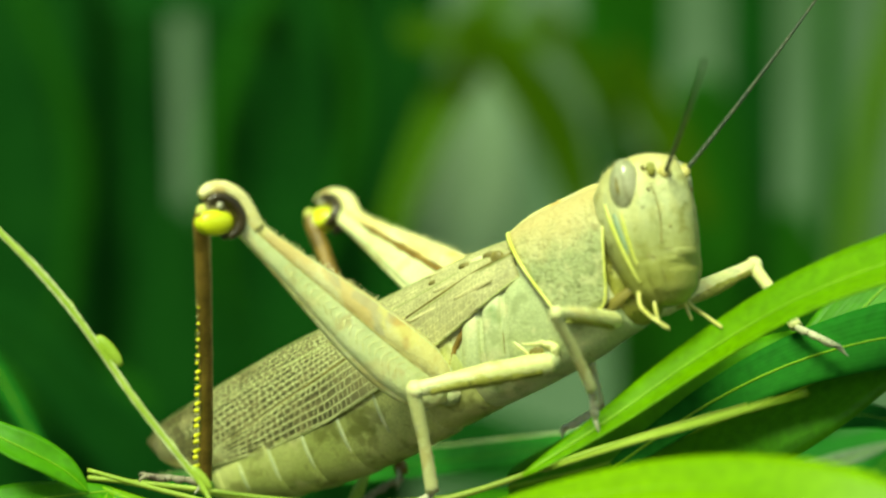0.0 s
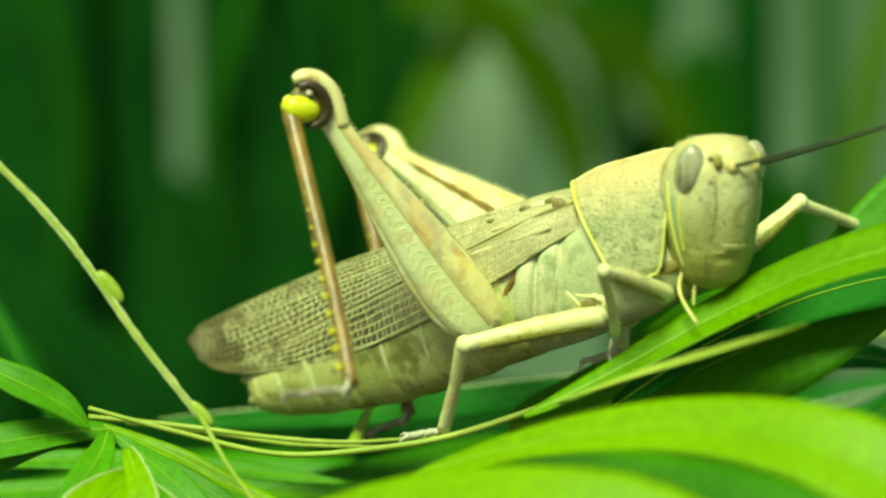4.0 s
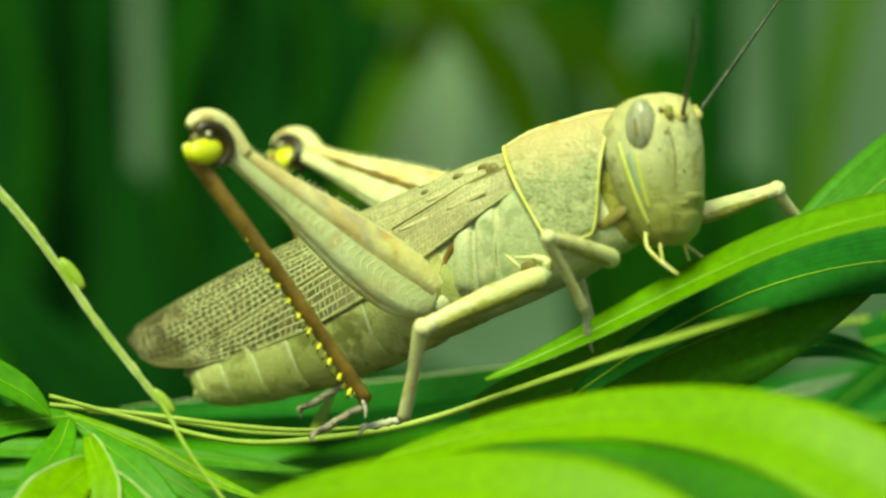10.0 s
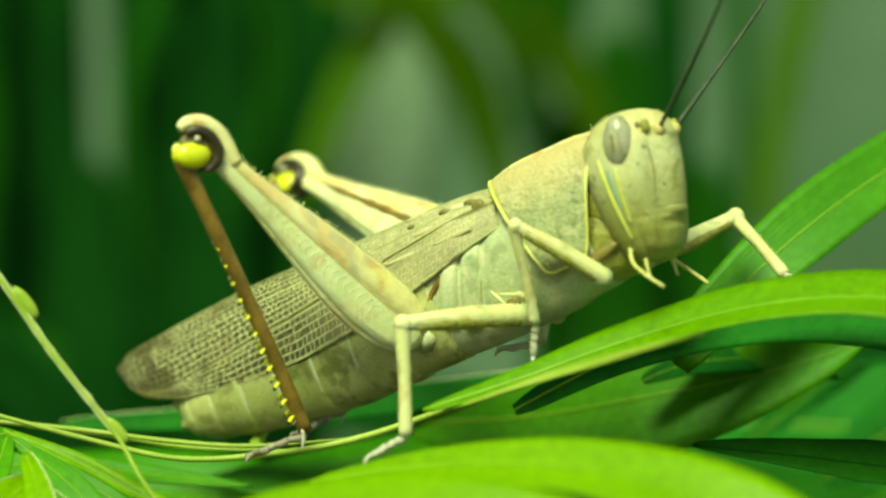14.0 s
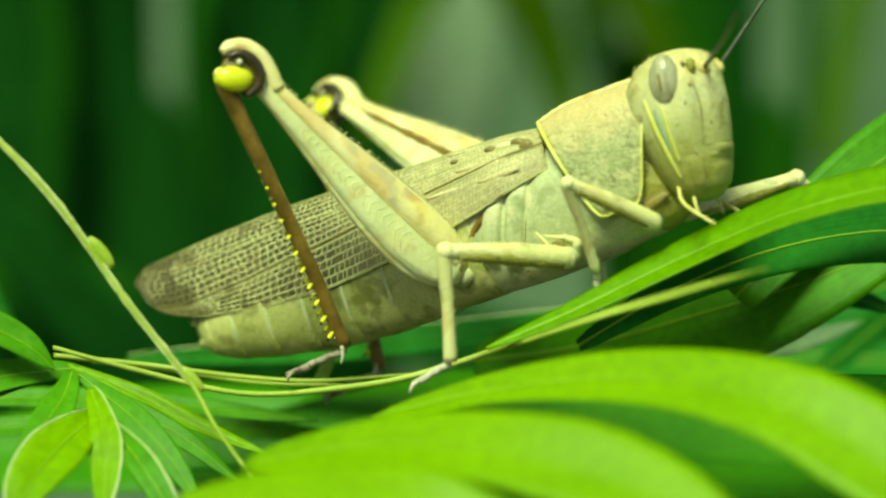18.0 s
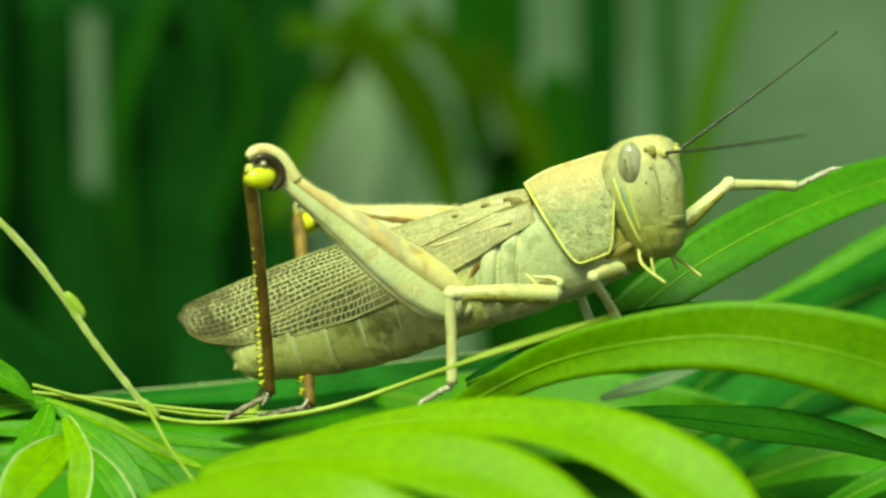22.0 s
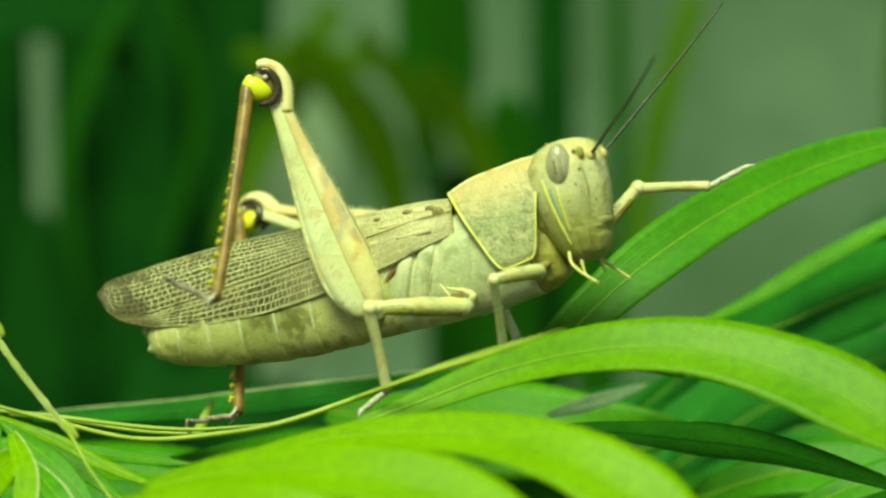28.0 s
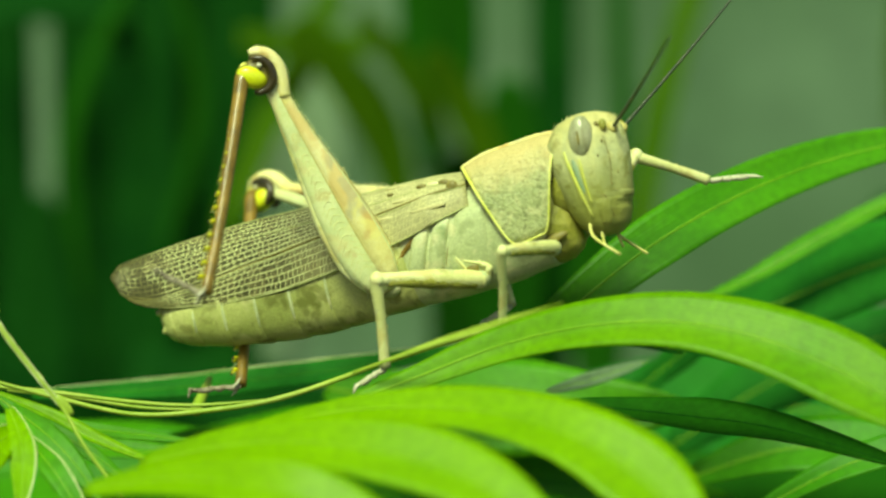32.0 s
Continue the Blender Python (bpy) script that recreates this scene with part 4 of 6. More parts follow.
            row.append(on_skull(z0 + (z1 - z0) * v, a0 + (a1 - a0) * h, -1.5 + (out + 1.5) * rim ** 0.5))
        rows.append(row)
    loft(bm, rows, closed=False)
    part(name, bm, material, head, label)


def line(name, points, radii, material, label="", out=0.0):
    bm = bmesh.new()
    rod(bm, [on_skull(z, a, out) for z, a in points], [v * U for v in radii], 8, 20)
    part(name, bm, material, head, label)


bm = bmesh.new()
rod(bm, [(-14, 0, -16), (20, 0, -24), (50, 0, -30)], [70, 64, 54], 16, 6, U)
# darker colour for the shade between collar and head
part("neck", bm, SHADE_OLIVE, head, "neck with the shade behind the head put into dark olive")
patch("clypeus", -44, -72, -38, 38, HEADSHELL, 1.5)
patch("lip", -74, -126, -34, 34, HEADSHELL, 2.2, "olive-brown upper lip")
for s in (-1, 1):
    bm = bmesh.new()
    ball(bm, Vector((70, s * 70, 74)) * U, (27 * U, 25 * U, 47 * U), 24, Matrix.Rotation(0.14, 4, "Y"))
    part("eye", bm, EYE, head, "glossy pale oval compound eye with fine bands")
    bm = bmesh.new()
    ball(bm, Vector((74, s * 94.2, 72)) * U, (3.4 * U, 1.6 * U, 17 * U), 10)
    part("pupil_spot", bm, JAW, head, "small dark spot in the eye")
    patch("mandible", -56, -124, s * 38, s * 72, HEADSHELL, 2.5, "olive-brown jaw")
    line("cheek_stripe", [(50, s * 101), (20, s * 97), (-20, s * 93), (-60, s * 90), (-96, s * 86)], [2.2, 4.2, 4.4, 3.8, 2.0], LEMON, "yellow stripe below the eye")
    line("cheek_band", [(30, s * 89), (8, s * 88), (-25, s * 86), (-70, s * 84)], [6, 8.0, 7.0, 4], BAND, "grey-green band below the eye", -5)
    line("cheek_stripe", [(28, s * 79), (8, s * 79), (-25, s * 79), (-66, s * 78)], [2.0, 3.6, 3.6, 2.0], LEMON, "yellow stripe below the eye")
    line("jaw_seam", [(-44, s * 64), (-58, s * 50), (-90, s * 40), (-120, s * 36)], [0.8, 1.5, 1.5, 0.8], JAW, "dark seam along the jaw")
    line("jaw_seam", [(-52, s * 58), (-74, s * 52), (-98, s * 50)], [1, 1.8, 1], JAW, "brown seam along the jaw")
    line("face_seam", [(-44, s * 36), (-47, s * 20), (-46, s * 2)], [0.4, 0.7, 0.6], JAW, "brown seam across the face")
    line("face_seam", [(70, s * 36), (20, s * 30), (-36, s * 34)], [1.0, 1.6, 1.2], JAW, "brown furrow beside the frontal ridge")
    for z, a, rr, m in ((98, 44, 5, JAW), (60, 40, 3.2, JAW), (30, 50, 2.4, JAW), (-8, 20, 2.2, JAW)):
        bm = bmesh.new()
        ball(bm, on_skull(z, s * a), (rr * U, rr * U, 1.2 * rr * U), 8)
        part("face_spot", bm, m, head, "small brown spot")
    bm = bmesh.new()
    rod(bm, [(52, s * 56, -106), (58, s * 66, -132), (82, s * 72, -156), (116, s * 70, -184)], [4.0, 3.8, 3.4, 3.0], 8, 12, U)
    part("palp", bm, PALP, head, "thin cream and yellow mouth palp")
    bm = bmesh.new()
    rod(bm, [(66, s * 36, -118), (70, s * 42, -140), (74, s * 44, -162)], [3.8, 3.4, 2.4], 8, 10, U)
    part("palp", bm, PALP, head, "thin cream and yellow mouth palp")
    bm = bmesh.new()
    ball(bm, Vector((124, s * 25, 86)) * U, (15 * U, 11 * U, 13 * U), 10)
    part("antenna_socket", bm, BROW, head)
    # hollow drawn by a darker ball, its shade put into the colour
    bm = bmesh.new()
    ball(bm, Vector((114, s * 46, 94)) * U, (9 * U, 8 * U, 13 * U), 10)
    part("face_pit_shade", bm, SHADE_OLIVE, head, "olive ball for the shaded hollow beside the antenna")
    bm = bmesh.new()
    rng = random.Random(11 + s)
    for k in range(70):
        z, az = rng.uniform(90, 124), rng.uniform(0, 170) * s
        p = on_skull(z, az)
        rod(bm, [p / U, p / U + Vector((rng.uniform(-3, 3), rng.uniform(-3, 3), rng.uniform(4, 8)))], [0.5, 0.2], 4, 2, U)
    part("hairs", bm, PALE, head, "fine pale hairs on the brow")["kind"] = "stuff"


def antenna(name):
    bm = bmesh.new()
    rings = []
    for k in range(25):
        x, r = 440 * k / 25, 4.2 - 2.0 * k / 25
        rings += [[v * U for v in ellipse((x + d, 0, 8 * math.sin((x + d) / 440 * 2.0)), r * g, r * g, 8)] for d, g in ((0, 0.72), (3, 1), (15, 1))]
    loft(bm, rings)
    return part(name, bm, FEELER, head, "thin dark segmented antenna")


near_antenna, far_antenna = antenna("antenna"), antenna("antenna")


def hind_femur(inner=-1):
    """Hip at the origin, knee at 514 along x; the blade's flat flanks face sideways."""
    shape = ((-28, 20, 12, -6), (-10, 41, 18, -7), (40, 57, 22, -8), (110, 60, 23, -7), (190, 53, 21, -2), (270, 43, 19, 4), (340, 32, 16, 9), (410, 25, 14, 14), (460, 22, 13, 19), (484, 21, 12, 23))
    bm = bmesh.new()
    rings = []
    for k in range(25):
        x = -28 + 512 * k / 24
        h, w, c = along(shape, x)
        ring = []
        for i in range(16):
            a = 2 * math.pi * i / 16
            ring.append(Vector((x, w * math.copysign(abs(math.cos(a)) ** 0.42, math.cos(a)), c + h * math.sin(a))) * U)
        rings.append(ring)
    loft(bm, rings)
    f = part("hind_femur", bm, FEMUR, grasshopper, "swollen pale hind thigh with a herringbone flank")
    bm = bmesh.new()
    rings = []
    for k in range(26):
        x = -20 + 490 * k / 25
        h, w, c = along(shape, x)
        fat = 0.62 + 0.1 * math.sin(x / 60)
        rings.append([Vector((x, w * 1.015 * y, c + h * z)) * U for y, z in ((-1.0, 0.06), (-1.0, 0.46), (-0.80, 0.86), (0, 1.05), (0.80, 0.86), (1.0, 0.46), (1.0, 0.06), (0.5, 0.0), (-0.5, 0.0))])
    loft(bm, rings)
    part("upper_keel", bm, CREAM, f, "warm cream upper side with grey and orange patches")
    bm = bmesh.new()
    rod(bm, [(0, 0, -45), (60, 0, -64), (150, 0, -60), (260, 0, -39), (360, 0, -17), (450, 0, 2)], [7, 8, 8, 7, 6, 6], 8, 30, U)
    part("lower_keel", bm, PALE, f, "pale lower keel")
    bm = bmesh.new()
    rng = random.Random(3)
    for k in range(150):
        x = rng.uniform(20, 545)
        h, w, c = along(shape, min(x, 484))
        z = c + 1.05 * h if x < 450 else 63 - 22 * ((x - 506) / 50) ** 2
        y = rng.uniform(-0.5, 0.5) * w
        rod(bm, [(x, y, z - 2), (x + rng.uniform(-4, 2), y, z + rng.uniform(4, 8))], [0.5, 0.2], 4, 2, U)
    part("hairs", bm, PALE, f, "fine pale hairs")["kind"] = "stuff"
    for s in (-1, 1):
        bm = bmesh.new()
        rod(bm, [(x, s * (along(shape, x)[1] * 1.0), along(shape, x)[2] + 0.06 * along(shape, x)[0]) for x in (10, 80, 160, 240, 320, 400, 450)], [0.8, 1.5, 1.5, 1.4, 1.2, 1.0, 0.8], 6, 30, U)
        part("flank_line", bm, BROW, f, "thin orange-brown line along the flank")
    bm = bmesh.new()
    rod(bm, [(x, inner * (along(shape, x)[1] - 6), along(shape, x)[2] + 0.1 * along(shape, x)[0]) for x in (70, 140, 220, 300, 380, 440)], [4, 9, 10, 9, 8, 5], 8, 24, U, wobble=0.3)
    part("inner_stripe", bm, BROWN, f, "broken brown stripe along the inner flank")
    for s in (-1, 1):
        for k in range(22):
            x = 22 + 16 * k
            h, w, c = along(shape, x)
            bm = bmesh.new()
            line = [(x + dx, s * (w * (1 - g * g) ** 0.21 - 0.5), c + h * g) for dx, g in ((-14, -0.82), (-2, -0.62), (10, -0.36), (2, -0.12), (-10, 0.08))]
            rod(bm, line, [0.4, 0.9, 1.0, 0.9, 0.4], 6, 10, U)
            part("chevron", bm, PALE, f)
        bm = bmesh.new()
        ball(bm, Vector((516, s * 7, -8)) * U, (34 * U, 15 * U, 23 * U), 16, Matrix.Rotation(0.65, 4, "Y"))
        part("knee_lobe", bm, LIME, f, "lime yellow knee lobe")
        bm = bmesh.new()
        rod(bm, [(483, s * 13, -18), (478, s * 15, 6), (490, s * 16, 26), (516, s * 16, 35), (540, s * 15, 28), (552, s * 12, 10)], [5, 10, 11, 10, 8, 3], 8, 20, U)
        part("knee_crescent", bm, DARK, f, "black-brown crescent round the knee")
        bm = bmesh.new()
        ball(bm, Vector((530, s * 17, 17)) * U, (6 * U, 5 * U, 6 * U), 10)
        part("knee_pin", bm, TARSUS, f, "small silvery joint pin")
    bm = bmesh.new()
    rod(bm, [(445, 0, 26), (478, 0, 42), (508, 0, 51), (536, 0, 47), (556, 0, 30), (561, 0, 14)], [17, 17, 16, 15, 13, 7], 12, 20, U)
    part("knee_cap", bm, CREAM, f, "cream arched knee cap")
    bm = bmesh.new()
    ball(bm, Vector((514, 0, 8)) * U, (36 * U, 15 * U, 32 * U), 14)
    part("knee_joint", bm, JAW, f, "brown knee joint")
    return f


def tarsus(parent, x, length, back, drop, material=TARSUS):
    """Three small pads and a pair of claws at the shin's end."""
    d = Vector((drop, 0, back)).normalized()
    bm = bmesh.new()
    p = Vector((0, 0, 0))
    for k, share in enumerate((0.34, 0.22, 0.44)):
        q = p + d * (length * share) + Vector((2, 0, 0)) * k
        rod(bm, [p, (p + q) / 2 + Vector((3, 0, 0)), q], [6, 7.5, 5], 8, 8, U)
        p = q
    for s in (-1, 1):
        rod(bm, [p, p + d * 10 + Vector((2, s * 8, 0)), p + d * 17 + Vector((12, s * 11, 0))], [4.5, 3.5, 1], 6, 6, U)
    toes = part("foot", bm, material, parent, "greyish jointed foot with two claws")
    toes.location = Vector((x, 0, 0)) * U
    return toes


spine_mesh = None


def hind_tibia():
    """Knee at the origin, foot at 535 along x; spines on the side of +z."""
    global spine_mesh
    bm = bmesh.new()
    rod(bm, [(-14, 0, 22), (10, 0, 26), (60, 0, 23), (200, 0, 14), (380, 0, 4), (535, 0, 0)], [12, 16, 15, 14, 12.5, 13], 12, 30, U, wobble=0.06)
    t = part("hind_tibia", bm, BROWN, grasshopper, "reddish-brown hind shin with yellow spines")
    bm = bmesh.new()
    ball(bm, Vector((-12, 0, 26)) * U, (15 * U, 10 * U, 12 * U), 12)
    part("knee_knob", bm, YELLOW, t, "yellow knob at the knee")
    if spine_mesh is None:
        bm = bmesh.new()
        rod(bm, [(0, 0, 0), (1, 0, 5), (4, 0, 11), (8, 0, 17), (12, 0, 22)], [2.6, 3.6, 5.4, 4.4, 0.8], 8, 10, U)
        for f in bm.faces:
            f.material_index = int(f.calc_center_median().z > 17.5 * U)
        spine_mesh = mesh_of(bm, "spine")
        spine_mesh.materials.append(SPIKE)
        spine_mesh.materials.append(TIP)
    for k in range(11):
        for s in (-1, 1):
            sp = part("spine", spine_mesh, SPIKE, t, "yellow spine")
            g = 0.58 + 0.025 * k
            sp.matrix_local = Matrix.Translation(Vector((165 + 33 * k + 4 * s, s * 6, 8 + 14 * (1 - (165 + 33 * k) / 535))) * U) @ Matrix.Rotation(-s * 0.4, 4, "X") @ Matrix.Diagonal((g, g, g, 1))
    bm = bmesh.new()
    for k in range(40):
        x = 60 + 11.5 * k
        y = random.uniform(-10, 10)
        z = 9 + 14 * (1 - x / 535)
        rod(bm, [(x, y, z), (x + random.uniform(0, 5), y * 1.4, z + 12)], [0.8, 0.3], 4, 2, U)
    part("hairs", bm, PALE, t, "fine pale hairs")["kind"] = "stuff"
    for s in (-1, 1):
        bm = bmesh.new()
        rod(bm, [(528, s * 8, 4), (545, s * 14, 10), (556, s * 16, 18)], [5, 3.5, 1], 6, 6, U)
        part("spur", bm, TARSUS, t, "pale spur at the foot joint")
    return t, tarsus(t, 540, 105, 1.0, -0.35, FOOT)


def slim_leg(kind, femur_len, tibia_len, thick, foot, back, drop, under=1):
    bm = bmesh.new()
    L = femur_len
    rod(bm, [(-15, 0, 0), (-9, 0, 0), (0.1 * L, 0, 2), (0.5 * L, 0, 3), (0.85 * L, 0, 1), (L, 0, 0)], [0.45 * thick, 0.95 * thick, 1.08 * thick, thick, 0.78 * thick, 0.72 * thick], 14, 30, U, wobble=0.12)
    ball(bm, Vector((L, 0, 0)) * U, (0.9 * thick * U, 0.85 * thick * U, 0.9 * thick * U), 12)
    f = part(kind + "_femur", bm, PALE, grasshopper, "pale cream thigh")
    bm = bmesh.new()
    for s, z in ((-0.85, 5), (-0.55, -0.75 * thick), (-0.4, 0.85 * thick), (0.85, 5)):
        rod(bm, [(L * 0.12, s * thick, z), (L * 0.5, s * 0.97 * thick, z + 1), (L * 0.92, s * 0.78 * thick, z * 0.8)], [1.6, 2.2, 1.4], 6, 12, U)
    part("femur_keel", bm, CREAM, f, "fine raised keels")
    # shade on the thigh's lower side, put in as a darker rod
    bm = bmesh.new()
    rod(bm, [(0.04 * L, 0.30 * thick, under * -0.42 * thick), (0.5 * L, 0.32 * thick, under * -0.42 * thick + 3), (0.9 * L, 0.22 * thick, under * -0.30 * thick)], [0.55 * thick, 0.72 * thick, 0.5 * thick], 10, 16, U, wobble=0.2)
    part("femur_underside_shade", bm, SHADE_OLIVE, f, "shaded underside of the thigh, put in as an olive strip")
    bm = bmesh.new()
    for k in range(7):
        x = L * (0.12 + 0.11 * k)
        ball(bm, Vector((x, 1.02 * thick, under * -0.52 * thick + 2 * math.sin(4.0 * k))) * U, (2.4 * U, 1.6 * U, 1.8 * U), 6)
    part("femur_specks", bm, JAW, f, "row of small dark specks")
    if kind == "front":
        bm = bmesh.new()
        ball(bm, Vector((-4, -4, 0)) * U, (1.25 * thick * U, 1.2 * thick * U, 1.2 * thick * U), 12)
        part("coxa", bm, THORAX, f, "rounded grey-green base of the leg")
    bm = bmesh.new()
    T = tibia_len
    rod(bm, [(-4, 0, 0), (0.06 * T, 0, 3), (0.5 * T, 0, 0), (T, 0, 0)], [0.72 * thick, 0.74 * thick, 0.58 * thick, 0.66 * thick], 10, 18, U, wobble=0.05)
    for k in range(5):
        for s in (-1, 1):
            x = T * (0.4 + 0.12 * k)
            rod(bm, [(x, s * 4, -0.4 * thick), (x + 5, s * 6, -0.4 * thick - 6)], [1.1, 0.4], 5, 3, U)
    t = part(kind + "_tibia", bm, PALE, grasshopper, "thin pale shin with short bristles")
    tarsus(t, T + 2, foot, back, drop)
    return f, t


near_hind_femur, (near_hind_tibia, near_hind_foot) = hind_femur(), hind_tibia()
far_hind_femur, (far_hind_tibia, far_hind_foot) = hind_femur(1), hind_tibia()
near_mid_femur, near_mid_tibia = slim_leg("mid", 232, 192, 19, 62, 1.0, 0.42)
far_mid_femur, far_mid_tibia = slim_leg("mid", 190, 192, 17, 62, 1.0, 0.25)
near_front_femur, near_front_tibia = slim_leg("front", 172, 176, 15, 52, 0.3, 1.0)
far_front_femur, far_front_tibia = slim_leg("front", 265, 172, 18, 85, -0.5, 1.0, -1)

# focus follows the insect
cam.data.dof.use_dof = True
cam.data.dof.focus_object = grasshopper
cam.data.dof.aperture_fstop = 12.0


def motions():
    """Moves the grasshopper and its jointed parts."""
    walk(grasshopper, [(t, pose(*p)) for t, *p in (
        (0, 0.00385, 0, 0.01001, 0, -26.5, -28),
        (1, 0.00424, 0, 0.0105, 0, -26.8, -27.9),
        (2, 0.00159, 0, 0.00709, 0, -20.1, -41),
        (3, 0.01037, 0, 0.0088, 0, -18.9, -29.6),
        (4, 0.01094, 0, 0.00881, 0, -19.2, -27.9),
        (4.5, 0.01067, 0, 0.00694, 0, -16.3, -30),
        (6.5, 0.00845, 0, 0.0091, 0, -20.6, -30.5),
        (7, 0.00863, 0, 0.00994, 0, -20.9, -29.1),
        (8, 0.00819, 0, 0.01076, 0, -21.8, -29.8),
        (9, 0.00833, 0, 0.0117, 0, -23.3, -26.6),
        (10, 0.00754, 0, 0.01139, 0, -23.6, -26.8),
        (11, 0.00795, 0, 0.01103, 0, -25.9, -26.7),
        (12, 0.01205, 0, 0.01083, 0, -25.8, -22.4),
        (13, 0.01188, 0, 0.00723, 0, -21.3, -30.7),
        (13.5, 0.01292, 0, 0.00972, 0, -23.9, -27.2),
        (15.5, 0.01293, 0, 0.00686, 0, -18.4, -32.1),
        (16, 0.01224, 0, 0.00694, 0, -16.9, -28.6),
        (17, 0.01039, 0, 0.00885, 0, -19.3, -22.9),
        (18, 0.01096, 0, 0.00875, 0, -19.7, -21.8),
        (19, 0.01694, 0, 0.00816, 0, -19.7, -17.5),
        (20, 0.01871, 0, 0.01047, 0, -20.7, -15.7),
        (21, 0.01797, 0, 0.01087, 0, -23.2, -15.9),
        (22, 0.02353, 0, 0.01083, 0, -19.4, -18.6),
        (23, 0.02815, 0, 0.01317, 0, -17.8, -8.2),
        (24, 0.02068, 0, 0.01253, 0, -17, -16.8),
        (25, 0.02105, 0, 0.01099, 0, -16.5, -18.5),
        (25.5, 0.02087, 0, 0.01308, 0, -18.6, -17.3),
        (27.5, 0.02029, 0, 0.011, 0, -14.3, -21.4),
        (28, 0.02034, 0, 0.01163, 0, -14, -20.9),
        (29, 0.02027, 0, 0.0113, 0, -14, -20.7),
        (30, 0.01994, 0, 0.01206, 0, -15.5, -20.4),
        (31, 0.0202, 0, 0.01203, 0, -14.6, -21.1),
        (32, 0.02243, 0, 0.01194, 0, -15.4, -20),
    )])
    walk(collar, [(t, pose(*p)) for t, *p in (
        (0, 0, 0, 0, 0, 3.3, 0),
        (1, 0, 0, 0, 0, 3.2, 0),
        (2, 0, 0, 0, 0, -1.4, 0),
        (3, 0, 0, 0, 0, 6.5, 0),
        (4, 0, 0, 0, 0, 5.7, 0),
        (4.5, 0, 0, 0, 0, 4.2, 0),
        (6.5, 0, 0, 0, 0, 6.5, 0),
        (7, 0, 0, 0, 0, 8.3, 0),
        (8, 0, 0, 0, 0, 8.5, 0),
        (9, 0, 0, 0, 0, 15.3, 0),
        (10, 0, 0, 0, 0, 8.8, 0),
        (11, 0, 0, 0, 0, 2.1, 0),
        (12, 0, 0, 0, 0, 1.7, 0),
        (13, 0, 0, 0, 0, 5.8, 0),
        (13.5, 0, 0, 0, 0, 1.7, 0),
        (15.5, 0, 0, 0, 0, 2.1, 0),
        (16, 0, 0, 0, 0, 0.3, 0),
        (17, 0, 0, 0, 0, -0.8, 0),
        (18, 0, 0, 0, 0, 0, 0),
        (19, 0, 0, 0, 0, -0.2, 0),
        (20, 0, 0, 0, 0, -0.4, 0),
        (21, 0, 0, 0, 0, -0.5, 0),
        (22, 0, 0, 0, 0, 2.4, 0),
        (23, 0, 0, 0, 0, 1.1, 0),
        (24, 0, 0, 0, 0, -2.8, 0),
        (25, 0, 0, 0, 0, -3.6, 0),
        (25.5, 0, 0, 0, 0, 0.4, 0),
        (27.5, 0, 0, 0, 0, -7, 0),
        (28, 0, 0, 0, 0, -5.8, 0),
        (29, 0, 0, 0, 0, -4.8, 0),
        (30, 0, 0, 0, 0, -3.4, 0),
        (31, 0, 0, 0, 0, -4.4, 0),
        (32, 0, 0, 0, 0, -2.8, 0),
    )])
    walk(head, [(t, pose(*p)) for t, *p in (
        (0, 0.01294, 0, -0.00669, -7.4, 13, -15.6),
        (1, 0.01252, 0, -0.0063, -5.1, 15, -13.8),
        (2, 0.01287, 0, -0.00594, -0.4, 8.1, 1.3),
        (3, 0.01254, 0, -0.0073, -2.2, 23.2, -17.8),
        (4, 0.01268, 0, -0.00697, -5.2, 27, -27.2),
        (4.5, 0.01377, 0, -0.0081, 0.1, 17.4, -36.6),
        (6.5, 0.01285, 0, -0.00819, 1.9, 21.2, -27.9),
        (7, 0.01228, 0, -0.00854, 1.6, 21.7, -25.2),
        (8, 0.01207, 0, -0.00848, 1.9, 22.7, -8.4),
        (9, 0.01122, 0, -0.01024, 2.8, 28.5, 2.1),
        (10, 0.01282, 0, -0.00871, -0.9, 18.5, -8),
        (11, 0.01303, 0, -0.00643, -0.1, 16.1, -7.4),
        (12, 0.0142, 0, -0.006, -2.7, 14.4, -17.9),
        (13, 0.01255, 0, -0.00754, -1.8, 9.2, -9.9),
        (13.5, 0.01351, 0, -0.00664, -2.4, 13.7, -9.9),
        (15.5, 0.01294, 0, -0.00711, 0.3, 10.5, -7.8),
        (16, 0.01308, 0, -0.00607, 1.8, 10.8, -9.4),
        (17, 0.01352, 0, -0.00544, -2.4, 6.9, -13.6),
        (18, 0.01292, 0, -0.00556, -2.8, 7.4, -11),
        (19, 0.01361, 0, -0.00562, -4.1, 9.7, -22.5),
        (20, 0.01322, 0, -0.00581, -1.4, 9.4, -18.8),
        (21, 0.01302, 0, -0.00597, -1.6, 13.8, -19.6),
        (22, 0.01271, 0, -0.00667, -1.3, 12, -20.4),
        (23, 0.01358, 0, -0.00588, -4.8, 11.1, -23.6),
        (24, 0.01303, 0, -0.0055, -0.1, 14.4, -13.8),
        (25, 0.01341, 0, -0.00539, 0.6, 14.4, -14.9),
        (25.5, 0.01321, 0, -0.0061, -0.7, 17.3, -21.6),
        (27.5, 0.01386, 0, -0.00489, 0, 6.2, -15.5),
        (28, 0.01399, 0, -0.00486, 1, 4.4, -13.2),
        (29, 0.01371, 0, -0.00508, 1, 6.3, -14.4),
        (30, 0.01372, 0, -0.00558, 1.5, 7.4, -14.5),
